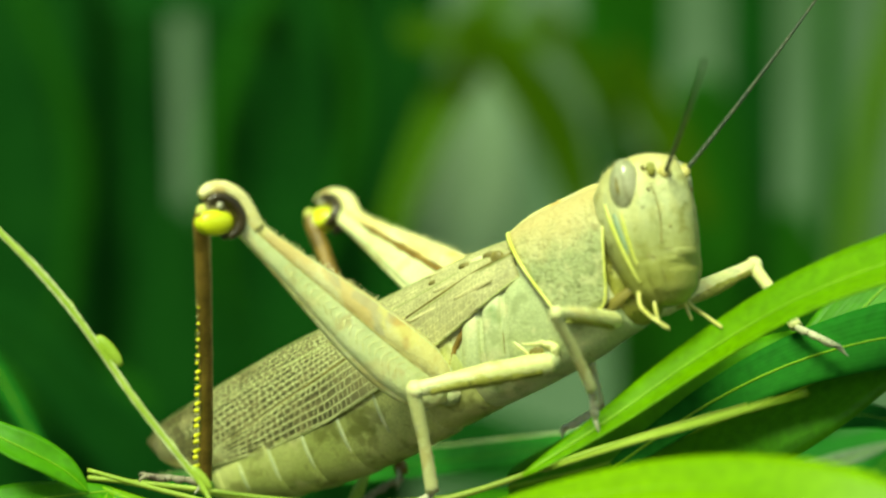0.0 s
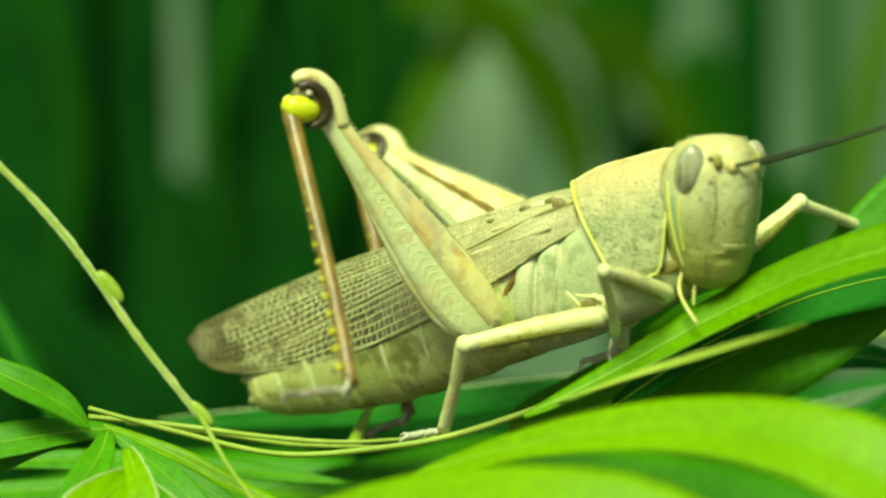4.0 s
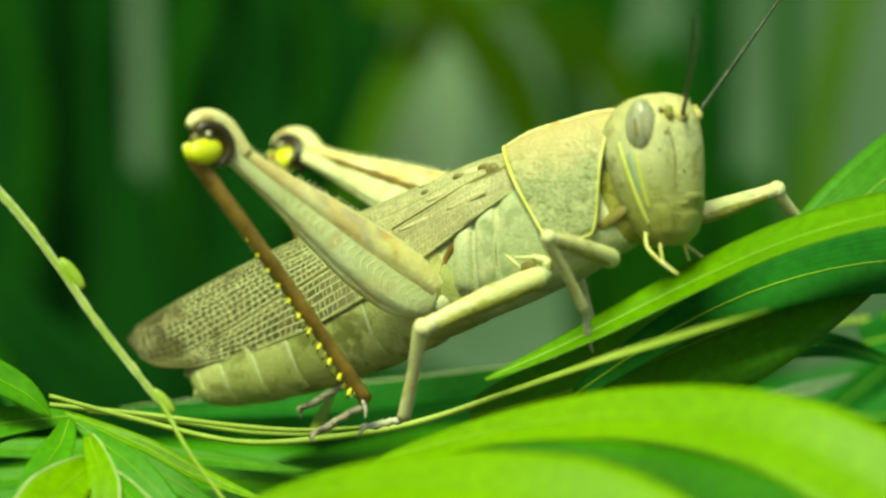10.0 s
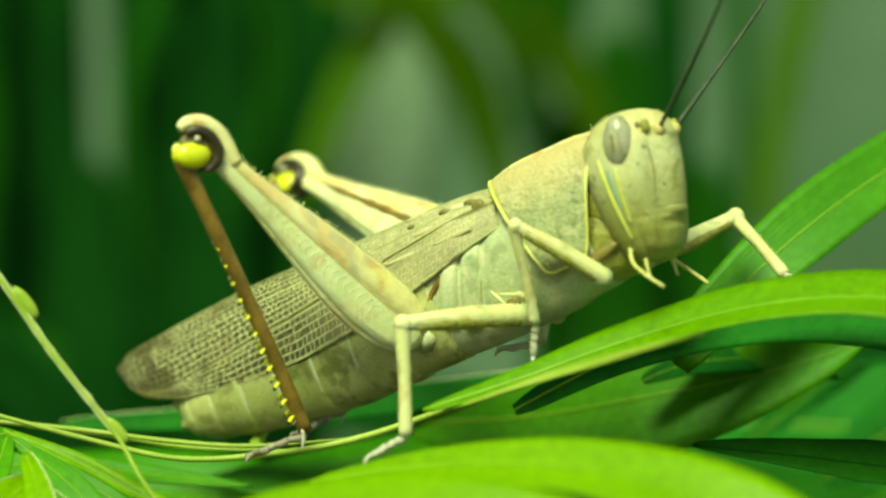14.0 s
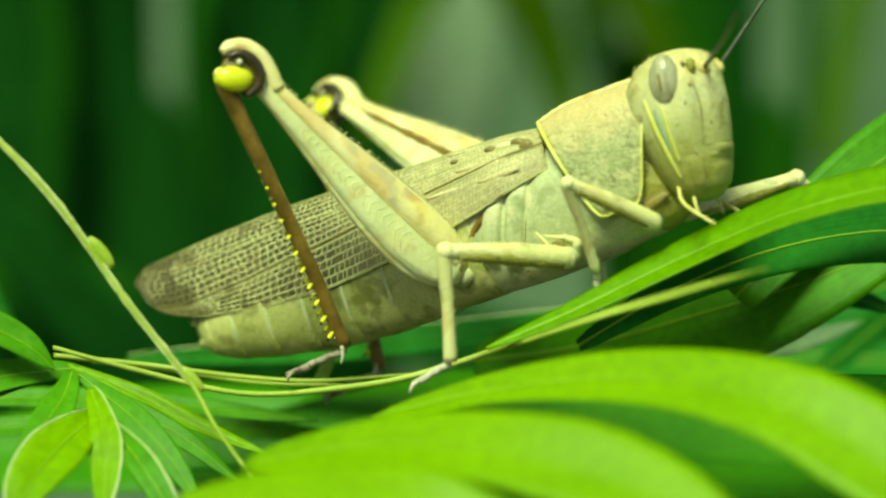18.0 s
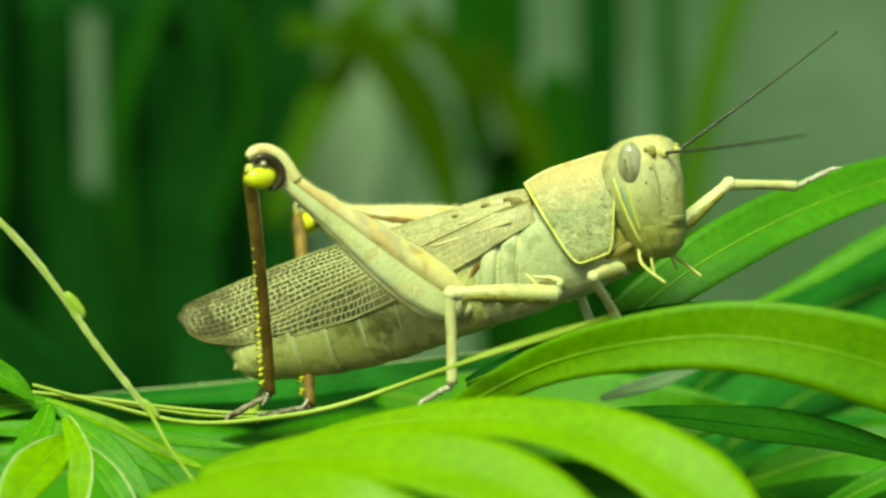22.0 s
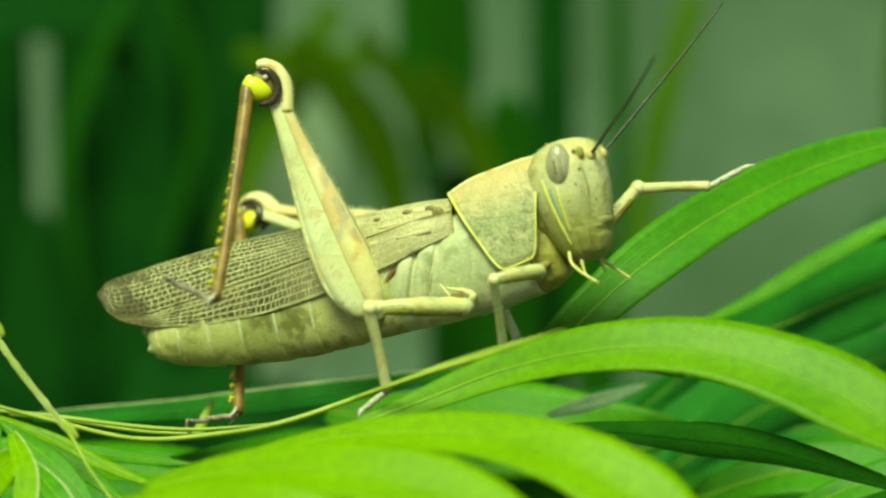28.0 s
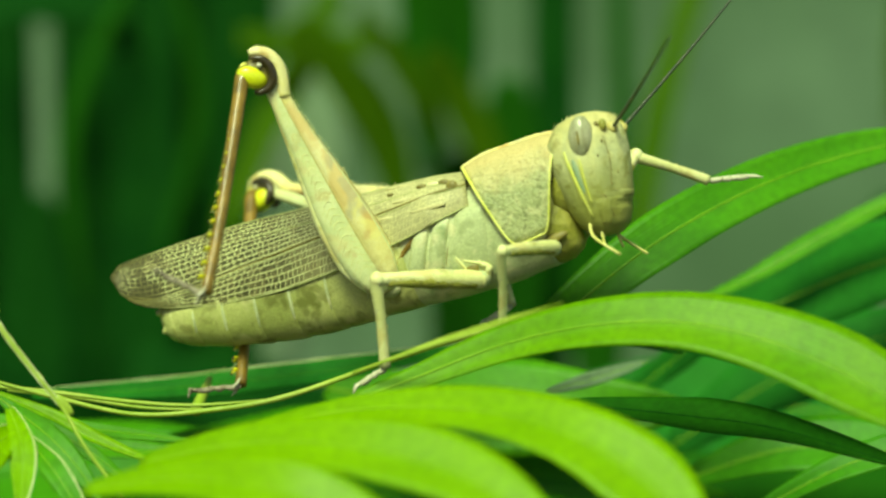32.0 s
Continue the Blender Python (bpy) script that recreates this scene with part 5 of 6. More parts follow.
        (31, 0.01401, 0, -0.00541, 1.2, 6.5, -14.8),
        (32, 0.01449, 0, -0.0055, -1.3, 5.3, -9.4),
    )])
    walk(near_antenna, [(t, pose(*p)) for t, *p in (
        (0, 0.00816, -0.00159, 0.00555, -116.7, -13.7, -38.8),
        (1, 0.00816, -0.00159, 0.00555, -118, -17.8, -39.4),
        (2, 0.00816, -0.00159, 0.00555, -115.3, -18.1, -40.8),
        (3, 0.00816, -0.00159, 0.00555, 177, -5.1, 7.5),
        (4, 0.00816, -0.00159, 0.00555, -175.4, -21.5, 14.4),
        (4.5, 0.00816, -0.00159, 0.00555, -108.8, -12.3, -26.9),
        (6.5, 0.00816, -0.00159, 0.00555, -84.5, -29.5, -38.9),
        (7, 0.00816, -0.00159, 0.00555, -94.6, -25.2, -39.5),
        (8, 0.00816, -0.00159, 0.00555, -125.4, -23.7, -42.2),
        (9, 0.00816, -0.00159, 0.00555, -118.1, -29.9, -55.4),
        (10, 0.00816, -0.00159, 0.00555, -101.7, -17.6, -55.9),
        (11, 0.00816, -0.00159, 0.00555, -132.7, -12.8, -45.2),
        (12, 0.00816, -0.00159, 0.00555, -142, -38.4, -14.1),
        (13, 0.00816, -0.00159, 0.00555, -130.3, -21.9, -31.7),
        (13.5, 0.00816, -0.00159, 0.00555, -136.3, -40, -20.5),
        (15.5, 0.00816, -0.00159, 0.00555, -124.9, -26.9, -35.1),
        (16, 0.00816, -0.00159, 0.00555, -128.4, -29.7, -34.7),
        (17, 0.00816, -0.00159, 0.00555, -134.4, -13.4, -39.8),
        (18, 0.00816, -0.00159, 0.00555, -127.9, -4.2, -53.5),
        (19, 0.00816, -0.00159, 0.00555, -138.6, -41.4, -16.2),
        (20, 0.00816, -0.00159, 0.00555, -132.6, -23.6, -38.8),
        (21, 0.00816, -0.00159, 0.00555, -139.1, -27.2, -31.6),
        (22, 0.00816, -0.00159, 0.00555, -179.3, 0, -15.4),
        (23, 0.00816, -0.00159, 0.00555, -167.5, -8.7, -23.2),
        (24, 0.00816, -0.00159, 0.00555, 175.3, 3.3, -23),
        (25, 0.00816, -0.00159, 0.00555, 170.6, 4.9, -25.6),
        (25.5, 0.00816, -0.00159, 0.00555, 171.6, 3.4, -15.3),
        (27.5, 0.00816, -0.00159, 0.00555, -138.1, -19.7, -34.9),
        (28, 0.00816, -0.00159, 0.00555, -135.1, -20.7, -38.9),
        (29, 0.00816, -0.00159, 0.00555, -134.1, -22.5, -37.9),
        (30, 0.00816, -0.00159, 0.00555, -135.1, -22.6, -37.9),
        (31, 0.00816, -0.00159, 0.00555, -134.9, -21.9, -37),
        (32, 0.00816, -0.00159, 0.00555, -131.4, -16.7, -47.3),
    )])
    walk(far_antenna, [(t, pose(*p)) for t, *p in (
        (0, 0.00816, 0.00159, 0.00555, 168.5, -44, 65.2),
        (1, 0.00816, 0.00159, 0.00555, 166.4, -41.3, 65.2),
        (2, 0.00816, 0.00159, 0.00555, -169.8, -43.4, 30.8),
        (3, 0.00816, 0.00159, 0.00555, 168.2, -10.9, 70.6),
        (4, 0.00816, 0.00159, 0.00555, 156.8, -5.2, 106.4),
        (4.5, 0.00816, 0.00159, 0.00555, 162, -36.5, 81),
        (6.5, 0.00816, 0.00159, 0.00555, 139.4, -43.2, 99.2),
        (7, 0.00816, 0.00159, 0.00555, 137.7, -45.1, 96.4),
        (8, 0.00816, 0.00159, 0.00555, 145.4, -46, 75.2),
        (9, 0.00816, 0.00159, 0.00555, 139.2, -52.3, 66.8),
        (10, 0.00816, 0.00159, 0.00555, 155.6, -46.3, 64.1),
        (11, 0.00816, 0.00159, 0.00555, 160, -45.3, 60.2),
        (12, 0.00816, 0.00159, 0.00555, 161.8, -41.7, 64.3),
        (13, 0.00816, 0.00159, 0.00555, 164.2, -43.5, 64.2),
        (13.5, 0.00816, 0.00159, 0.00555, 161.8, -44.5, 61.9),
        (15.5, 0.00816, 0.00159, 0.00555, 158.1, -44, 68),
        (16, 0.00816, 0.00159, 0.00555, 156.5, -41, 67.2),
        (17, 0.00816, 0.00159, 0.00555, 164.7, -42.1, 59.9),
        (18, 0.00816, 0.00159, 0.00555, 162.5, -45.2, 57.7),
        (19, 0.00816, 0.00159, 0.00555, -178.8, -5, 59.4),
        (20, 0.00816, 0.00159, 0.00555, -178.5, -17.7, 30.9),
        (21, 0.00816, 0.00159, 0.00555, 177.7, -11, 45),
        (22, 0.00816, 0.00159, 0.00555, 173.5, -28.9, 47),
        (23, 0.00816, 0.00159, 0.00555, 166.3, -32.9, 51.9),
        (24, 0.00816, 0.00159, 0.00555, 179.2, 0.1, 49.7),
        (25, 0.00816, 0.00159, 0.00555, 171.9, -12.1, 54.6),
        (25.5, 0.00816, 0.00159, 0.00555, 170.9, -12.6, 57.4),
        (27.5, 0.00816, 0.00159, 0.00555, -178.2, -42.8, 31.8),
        (28, 0.00816, 0.00159, 0.00555, 167.2, -40.7, 51.3),
        (29, 0.00816, 0.00159, 0.00555, 160.7, -40.1, 60.5),
        (30, 0.00816, 0.00159, 0.00555, 168.5, -42.6, 47.8),
        (31, 0.00816, 0.00159, 0.00555, 161, -40, 61),
        (32, 0.00816, 0.00159, 0.00555, 166.3, -39.8, 50.8),
    )])
    walk(near_hind_femur, [(t, pose(*p)) for t, *p in (
        (0, -0.01327, -0.00536, -0.01186, -31.6, -44.4, -102.2),
        (1, -0.01327, -0.00536, -0.01186, -33, -45.7, -101.6),
        (2, -0.01327, -0.00536, -0.01186, -27.9, -32.5, -85.6),
        (3, -0.01327, -0.00536, -0.01186, -23.7, -36.2, -101.6),
        (4, -0.01327, -0.00536, -0.01186, -36.7, -54.5, -102.3),
        (4.5, -0.01327, -0.00536, -0.01186, -28.6, -44.4, -102.1),
        (6.5, -0.01327, -0.00536, -0.01186, -30.1, -39.3, -98.5),
        (7, -0.01327, -0.00536, -0.01186, -29.3, -38.6, -100.1),
        (8, -0.01327, -0.00536, -0.01186, -29.3, -36.6, -98.5),
        (9, -0.01327, -0.00536, -0.01186, -25.3, -36.6, -105.6),
        (10, -0.01327, -0.00536, -0.01186, -27.2, -37.5, -104),
        (11, -0.01327, -0.00536, -0.01186, -31.2, -39, -101.7),
        (12, -0.01327, -0.00536, -0.01186, -25.9, -46, -113.9),
        (13, -0.01327, -0.00536, -0.01186, -27.1, -41.2, -101.9),
        (13.5, -0.01327, -0.00536, -0.01186, -28.9, -48, -107.8),
        (15.5, -0.01327, -0.00536, -0.01186, -26.2, -44.2, -102.7),
        (16, -0.01327, -0.00536, -0.01186, -25.5, -49.1, -108.5),
        (17, -0.01327, -0.00536, -0.01186, -22.3, -49.9, -117.3),
        (18, -0.01327, -0.00536, -0.01186, -21.6, -51.8, -119.8),
        (19, -0.01327, -0.00536, -0.01186, -13.2, -59.9, -136.5),
        (20, -0.01327, -0.00536, -0.01186, -14.5, -55.7, -138.6),
        (21, -0.01327, -0.00536, -0.01186, -16.1, -55.2, -136.8),
        (22, -0.01327, -0.00536, -0.01186, -18.1, -43.9, -127),
        (23, -0.01327, -0.00536, -0.01186, -5.8, -49.8, -153.3),
        (24, -0.01327, -0.00536, -0.01186, -13.3, -44.7, -134.6),
        (25, -0.01327, -0.00536, -0.01186, -11.7, -45.8, -135.9),
        (25.5, -0.01327, -0.00536, -0.01186, -13.9, -46.7, -134.9),
        (27.5, -0.01327, -0.00536, -0.01186, -19.3, -70.5, -133.8),
        (28, -0.01327, -0.00536, -0.01186, -26.5, -74.1, -127.9),
        (29, -0.01327, -0.00536, -0.01186, -29.6, -55, -118.1),
        (30, -0.01327, -0.00536, -0.01186, -22.7, -44.8, -120.3),
        (31, -0.01327, -0.00536, -0.01186, -32.4, -54.4, -114.8),
        (32, -0.01327, -0.00536, -0.01186, -31, -67, -122.5),
    )])
    walk(near_hind_tibia, [(t, pose(*p)) for t, *p in (
        (0, -0.01822, -0.02825, 0.01108, -57, 39.6, 148.8),
        (1, -0.01788, -0.02778, 0.0116, -54.2, 43.1, 152.8),
        (2, -0.01112, -0.03292, 0.00576, -73.4, 37.2, 147.9),
        (3, -0.01859, -0.03127, 0.0075, -52, 39, 154),
        (4, -0.01731, -0.02395, 0.01483, 67.5, 71.2, -81.1),
        (4.5, -0.01817, -0.02827, 0.01106, -117.6, 65.1, 94.3),
        (6.5, -0.01704, -0.03045, 0.0089, -112.1, 58, 100.1),
        (7, -0.01774, -0.0306, 0.00858, -115.6, 63.4, 94.6),
        (8, -0.01715, -0.03138, 0.0077, -112.5, 60.7, 98.5),
        (9, -0.02036, -0.03071, 0.00767, -113.5, 59.4, 94.6),
        (10, -0.01957, -0.0306, 0.00808, -113, 60, 95.2),
        (11, -0.01842, -0.03032, 0.00875, -104.5, 57, 103.1),
        (12, -0.02252, -0.02618, 0.01171, -93, 61.3, 110.2),
        (13, -0.01837, -0.02949, 0.00973, -104.2, 52.2, 109.2),
        (13.5, -0.01997, -0.02625, 0.0125, -94.8, 67.1, 113.5),
        (15.5, -0.01845, -0.02828, 0.01099, -90.2, 57.3, 124.1),
        (16, -0.02009, -0.0257, 0.01292, -99.4, 61, 112.1),
        (17, -0.02294, -0.02412, 0.01322, -100.8, 64.1, 104.8),
        (18, -0.02334, -0.02295, 0.0139, -98.4, 64.2, 106.2),
        (19, -0.02521, -0.01668, 0.01649, -69.4, 66.7, 129.4),
        (20, -0.02713, -0.01758, 0.01521, -62.2, 64.8, 133.4),
        (21, -0.02692, -0.01817, 0.01505, -61, 61.5, 134.2),
        (22, -0.02748, -0.02422, 0.01087, -63.6, 50.8, 132.2),
        (23, -0.03218, -0.01487, 0.01317, -38.2, 59.5, 147.7),
        (24, -0.02962, -0.02194, 0.01121, -66.5, 63.1, 129.8),
        (25, -0.0297, -0.02127, 0.01162, -70, 61.3, 128),
        (25.5, -0.02915, -0.02128, 0.01199, -64.3, 59.9, 132.1),
        (27.5, -0.02084, -0.01325, 0.01904, 36.2, 48.4, -108.9),
        (28, -0.01879, -0.01247, 0.01966, 42.3, 55.5, -107.7),
        (29, -0.0221, -0.02193, 0.01501, 65.4, 67.6, -90.4),
        (30, -0.02501, -0.02543, 0.01124, 101.7, 72, -58.1),
        (31, -0.02127, -0.02269, 0.01479, 49.1, 62.7, -103.3),
        (32, -0.02014, -0.01616, 0.01832, 36, 55.9, -114.5),
    )])
    walk(far_hind_femur, [(t, pose(*p)) for t, *p in (
        (0, -0.00829, 0.00536, -0.00395, 50.9, -40.9, 151.5),
        (1, -0.00829, 0.00536, -0.00395, 51, -41.4, 151.6),
        (2, -0.00829, 0.00536, -0.00395, 42.7, -37.3, 169.2),
        (3, -0.00829, 0.00536, -0.00395, 44.8, -34, 156.1),
        (4, -0.00829, 0.00536, -0.00395, 43.5, -36.5, 156.5),
        (4.5, -0.00829, 0.00536, -0.00395, 40.6, -32.7, 159.8),
        (6.5, -0.00829, 0.00536, -0.00395, 38.3, -36, 162.7),
        (7, -0.00829, 0.00536, -0.00395, 37.8, -34.6, 161.3),
        (8, -0.00829, 0.00536, -0.00395, 36.8, -34.6, 162.4),
        (9, -0.00829, 0.00536, -0.00395, 34.5, -33.3, 161.5),
        (10, -0.00829, 0.00536, -0.00395, 36.5, -34.2, 160),
        (11, -0.00829, 0.00536, -0.00395, 40.6, -37.2, 156.8),
        (12, -0.00829, 0.00536, -0.00395, 41.8, -36.7, 153.1),
        (13, -0.00829, 0.00536, -0.00395, 37.9, -33.6, 163),
        (13.5, -0.00829, 0.00536, -0.00395, 43.1, -35.6, 155.3),
        (15.5, -0.00829, 0.00536, -0.00395, 39.2, -29.2, 160.8),
        (16, -0.00829, 0.00536, -0.00395, 42.2, -31.8, 157.7),
        (17, -0.00829, 0.00536, -0.00395, 43.7, -32.8, 152),
        (18, -0.00829, 0.00536, -0.00395, 44.4, -33, 150.6),
        (19, -0.00829, 0.00536, -0.00395, 45.7, -32.5, 145.6),
        (20, -0.00829, 0.00536, -0.00395, 40.7, -30.5, 144.4),
        (21, -0.00829, 0.00536, -0.00395, 32.2, -29.6, 152.8),
        (22, -0.00829, 0.00536, -0.00395, 25, -21.8, 158.4),
        (23, -0.00829, 0.00536, -0.00395, 30.3, -17.8, 141.3),
        (24, -0.00829, 0.00536, -0.00395, 26.9, -19.9, 153),
        (25, -0.00829, 0.00536, -0.00395, 25.7, -19.6, 155.8),
        (25.5, -0.00829, 0.00536, -0.00395, 25.8, -20.4, 154.7),
        (27.5, -0.00829, 0.00536, -0.00395, 27.3, -19, 155.2),
        (28, -0.00829, 0.00536, -0.00395, 26.8, -18.3, 154.9),
        (29, -0.00829, 0.00536, -0.00395, 26.3, -18.1, 155.4),
        (30, -0.00829, 0.00536, -0.00395, 25.9, -18.9, 155.7),
        (31, -0.00829, 0.00536, -0.00395, 25.6, -18, 155.7),
        (32, -0.00829, 0.00536, -0.00395, 26.4, -18.9, 154.3),
    )])
    walk(far_hind_tibia, [(t, pose(*p)) for t, *p in (
        (0, -0.03008, 0.01716, 0.01751, 50.5, 80.1, -99.6),
        (1, -0.02992, 0.01706, 0.01773, 48.9, 81.7, -101.6),
        (2, -0.03392, 0.01024, 0.0159, 105.1, 72.2, -34.4),
        (3, -0.03313, 0.01638, 0.01439, 63.7, 70.8, -83.4),
        (4, -0.03247, 0.01585, 0.01554, 59.5, 73.6, -90),
        (4.5, -0.0342, 0.01487, 0.01374, 95.5, 61.1, -55.2),
        (6.5, -0.03362, 0.01325, 0.0153, 87.9, 63.8, -61.1),
        (7, -0.03384, 0.01401, 0.01468, 86.9, 63.5, -63.3),
        (8, -0.03403, 0.01351, 0.01464, 85.2, 64.2, -64),
        (9, -0.03428, 0.01405, 0.01404, 81.3, 63.4, -70.3),
        (10, -0.03376, 0.01461, 0.01449, 80.5, 63.7, -70.8),
        (11, -0.03228, 0.01563, 0.01589, 75.4, 64.4, -75.6),
        (12, -0.03175, 0.01725, 0.01562, 75.2, 61.6, -79.8),
        (13, -0.03439, 0.01335, 0.01421, 86.8, 62.9, -61.4),
        (13.5, -0.03251, 0.01647, 0.01515, 80.3, 63.1, -70.8),
        (15.5, -0.03532, 0.01476, 0.01204, 73.2, 65.7, -71.2),
        (16, -0.03405, 0.01595, 0.01334, 69.4, 73.3, -79.1),
        (17, -0.03261, 0.01831, 0.01381, 66.3, 75.9, -88.1),
        (18, -0.03224, 0.01885, 0.01391, 63.5, 75.2, -91.6),
        (19, -0.03111, 0.02098, 0.01365, 56.5, 61.2, -99.9),
        (20, -0.03125, 0.0218, 0.01269, 43.8, 63.7, -115.3),
        (21, -0.03365, 0.01838, 0.01224, 53.7, 63.3, -105.4),
        (22, -0.03659, 0.01657, 0.00822, 58.8, 52, -94.9),
        (23, -0.03263, 0.02489, 0.00607, 43.3, 49.6, -119.7),
        (24, -0.03577, 0.01935, 0.00718, 58, 59, -99.9),
        (25, -0.03645, 0.01804, 0.00704, 61.9, 57.5, -94.3),
        (25.5, -0.03609, 0.01848, 0.00745, 56.8, 57.5, -99.8),
        (27.5, -0.03644, 0.01835, 0.00669, 58.6, 55.6, -93.1),
        (28, -0.03647, 0.01857, 0.00636, 58.9, 55.6, -93.2),
        (29, -0.03663, 0.01832, 0.00623, 60, 55.2, -92.3),
        (30, -0.03657, 0.01811, 0.00665, 63.9, 48.1, -87.2),
        (31, -0.03672, 0.01818, 0.00616, 60.2, 54.6, -91.5),
        (32, -0.03625, 0.0188, 0.00666, 54.2, 52.3, -97),
    )])
    walk(near_mid_femur, [(t, pose(*p)) for t, *p in (
        (0, -0.00051, -0.00446, -0.01569, -11.9, -10.7, -142.8),
        (1, -0.00051, -0.00446, -0.01569, -12.6, -10.4, -140.6),
        (2, -0.00051, -0.00446, -0.01569, -20.3, -4.3, -91),
        (3, -0.00051, -0.00446, -0.01569, -8.9, -8.2, -139.4),
        (4, -0.00051, -0.00446, -0.01569, -7.3, -5.4, -152),
        (4.5, -0.00051, -0.00446, -0.01569, -10.1, -4.1, -119),
        (6.5, -0.00051, -0.00446, -0.01569, -10.5, 0.3, -120.1),
        (7, -0.00051, -0.00446, -0.01569, -8.2, 3.4, -122.2),
        (8, -0.00051, -0.00446, -0.01569, -8, 5.3, -126.2),
        (9, -0.00051, -0.00446, -0.01569, -8.7, 3.6, -146.9),
        (10, -0.00051, -0.00446, -0.01569, -7.9, 5.3, -133.6),
        (11, -0.00051, -0.00446, -0.01569, -8.5, 5.7, -129.4),
        (12, -0.00051, -0.00446, -0.01569, -12.1, -11.6, -140.3),
        (13, -0.00051, -0.00446, -0.01569, -19, -10.9, -111.7),
        (13.5, -0.00051, -0.00446, -0.01569, -15.3, -11.1, -126.6),
        (15.5, -0.00051, -0.00446, -0.01569, -18.5, -10, -106.5),
        (16, -0.00051, -0.00446, -0.01569, -18.9, -14.6, -112.3),
        (17, -0.00051, -0.00446, -0.01569, -16.9, -16.8, -124.3),
        (18, -0.00051, -0.00446, -0.01569, -14.8, -17, -129.9),
        (19, -0.00051, -0.00446, -0.01569, -30.5, -39.8, -125.1),
        (20, -0.00051, -0.00446, -0.01569, -17.9, -27.5, -138.1),
        (21, -0.00051, -0.00446, -0.01569, -17.6, -21.6, -135.2),
        (22, -0.00051, -0.00446, -0.01569, -12.7, -15.4, -136.9),
        (23, -0.00051, -0.00446, -0.01569, -1.4, -18, -173.6),
        (24, -0.00051, -0.00446, -0.01569, -10.6, -13, -138.5),
        (25, -0.00051, -0.00446, -0.01569, -10.7, -12.6, -136.7),
        (25.5, -0.00051, -0.00446, -0.01569, -8.8, -14.1, -147.7),
        (27.5, -0.00051, -0.00446, -0.01569, -11.1, -10, -128.5),
        (28, -0.00051, -0.00446, -0.01569, -10.7, -8.6, -126.9),
        (29, -0.00051, -0.00446, -0.01569, -10.1, -7.8, -127.5),
        (30, -0.00051, -0.00446, -0.01569, -9, -6.5, -132),
        (31, -0.00051, -0.00446, -0.01569, -8.8, -5.2, -128.2),
        (32, -0.00051, -0.00446, -0.01569, -10.3, -11.9, -138.1),
    )])
    walk(near_mid_tibia, [(t, pose(*p)) for t, *p in (
        (0, -0.01209, -0.01325, -0.01294, -64.9, 56.4, 141.5),
        (1, -0.01175, -0.01371, -0.01302, -56.6, 56.6, 149.8),
        (2, -0.00077, -0.01922, -0.01457, -90.3, 43.3, 131.3),
        (3, -0.01163, -0.014, -0.01359, -50.4, 47.4, 154.3),
        (4, -0.01351, -0.01138, -0.01429, -49.6, 37.7, 149.2),
        (4.5, -0.00766, -0.01737, -0.01462, -44.5, 39.3, 156.6),
        (6.5, -0.00793, -0.01727, -0.01576, -46.3, 37.8, 155.9),
        (7, -0.00838, -0.01696, -0.01657, -47.8, 34, 150.9),
        (8, -0.00922, -0.01635, -0.01707, -48.1, 35.4, 152.5),
        (9, -0.01289, -0.01252, -0.01662, -46.7, 35.7, 150.5),
        (10, -0.01068, -0.01513, -0.01706, -47.7, 37.3, 150.5),
        (11, -0.00985, -0.01584, -0.01717, -39.9, 31, 155.7),
        (12, -0.01166, -0.01373, -0.01272, -44.7, 53, 153.5),
        (13, -0.00589, -0.01796, -0.01289, -61.4, 57, 146.8),
        (13.5, -0.00917, -0.01612, -0.01284, -19.2, 67.6, -171.1),
        (15.5, -0.00464, -0.01844, -0.01313, -59.4, 68.9, 152),
        (16, -0.00593, -0.01772, -0.01197, -68.9, 67.5, 139),
        (17, -0.00848, -0.01617, -0.01142, -31, 71, 172.1),
        (18, -0.00958, -0.01533, -0.01136, -41.6, 69, 160),
        (19, -0.00704, -0.01376, -0.00621, -29.2, 84.5, 167.5),
        (20, -0.01029, -0.01323, -0.00887, -86.3, 59.8, 107.5),
        (21, -0.01027, -0.01416, -0.01024, -55.8, 78.8, 138.3),
        (22, -0.01093, -0.01421, -0.01175, -33.6, 68.5, 162.5),
        (23, -0.0145, -0.00603, -0.01113, -0.1, 50, -173.3),
        (24, -0.01131, -0.01402, -0.01236, -68.4, 73.2, 126),
        (25, -0.01101, -0.01437, -0.01246, -26.3, 84.2, 170.5),
        (25.5, -0.01264, -0.01212, -0.01207, -64.2, 73.9, 130.8),
        (27.5, -0.00959, -0.01586, -0.01312, -84.7, 67.3, 115.1),
        (28, -0.00929, -0.01616, -0.01347, -86.8, 62.6, 112.6),
        (29, -0.00943, -0.01609, -0.01368, -83.7, 63.8, 115.4),
        (30, -0.01035, -0.01539, -0.01401, -79.1, 66.2, 119.4),
        (31, -0.00962, -0.01604, -0.01434, -80.6, 65.9, 118.8),
        (32, -0.01129, -0.01413, -0.01264, -63.4, 68.6, 134.3),
    )])
    walk(far_mid_femur, [(t, pose(*p)) for t, *p in (
        (0, -0.00051, 0.00446, -0.01569, 116.4, -34.2, 103),
        (1, -0.00051, 0.00446, -0.01569, 117.1, -33.5, 103),
        (2, -0.00051, 0.00446, -0.01569, 72.9, -52.8, 141),
        (3, -0.00051, 0.00446, -0.01569, 65.9, -14, 120),
        (4, -0.00051, 0.00446, -0.01569, 110.2, -40.6, 102.9),
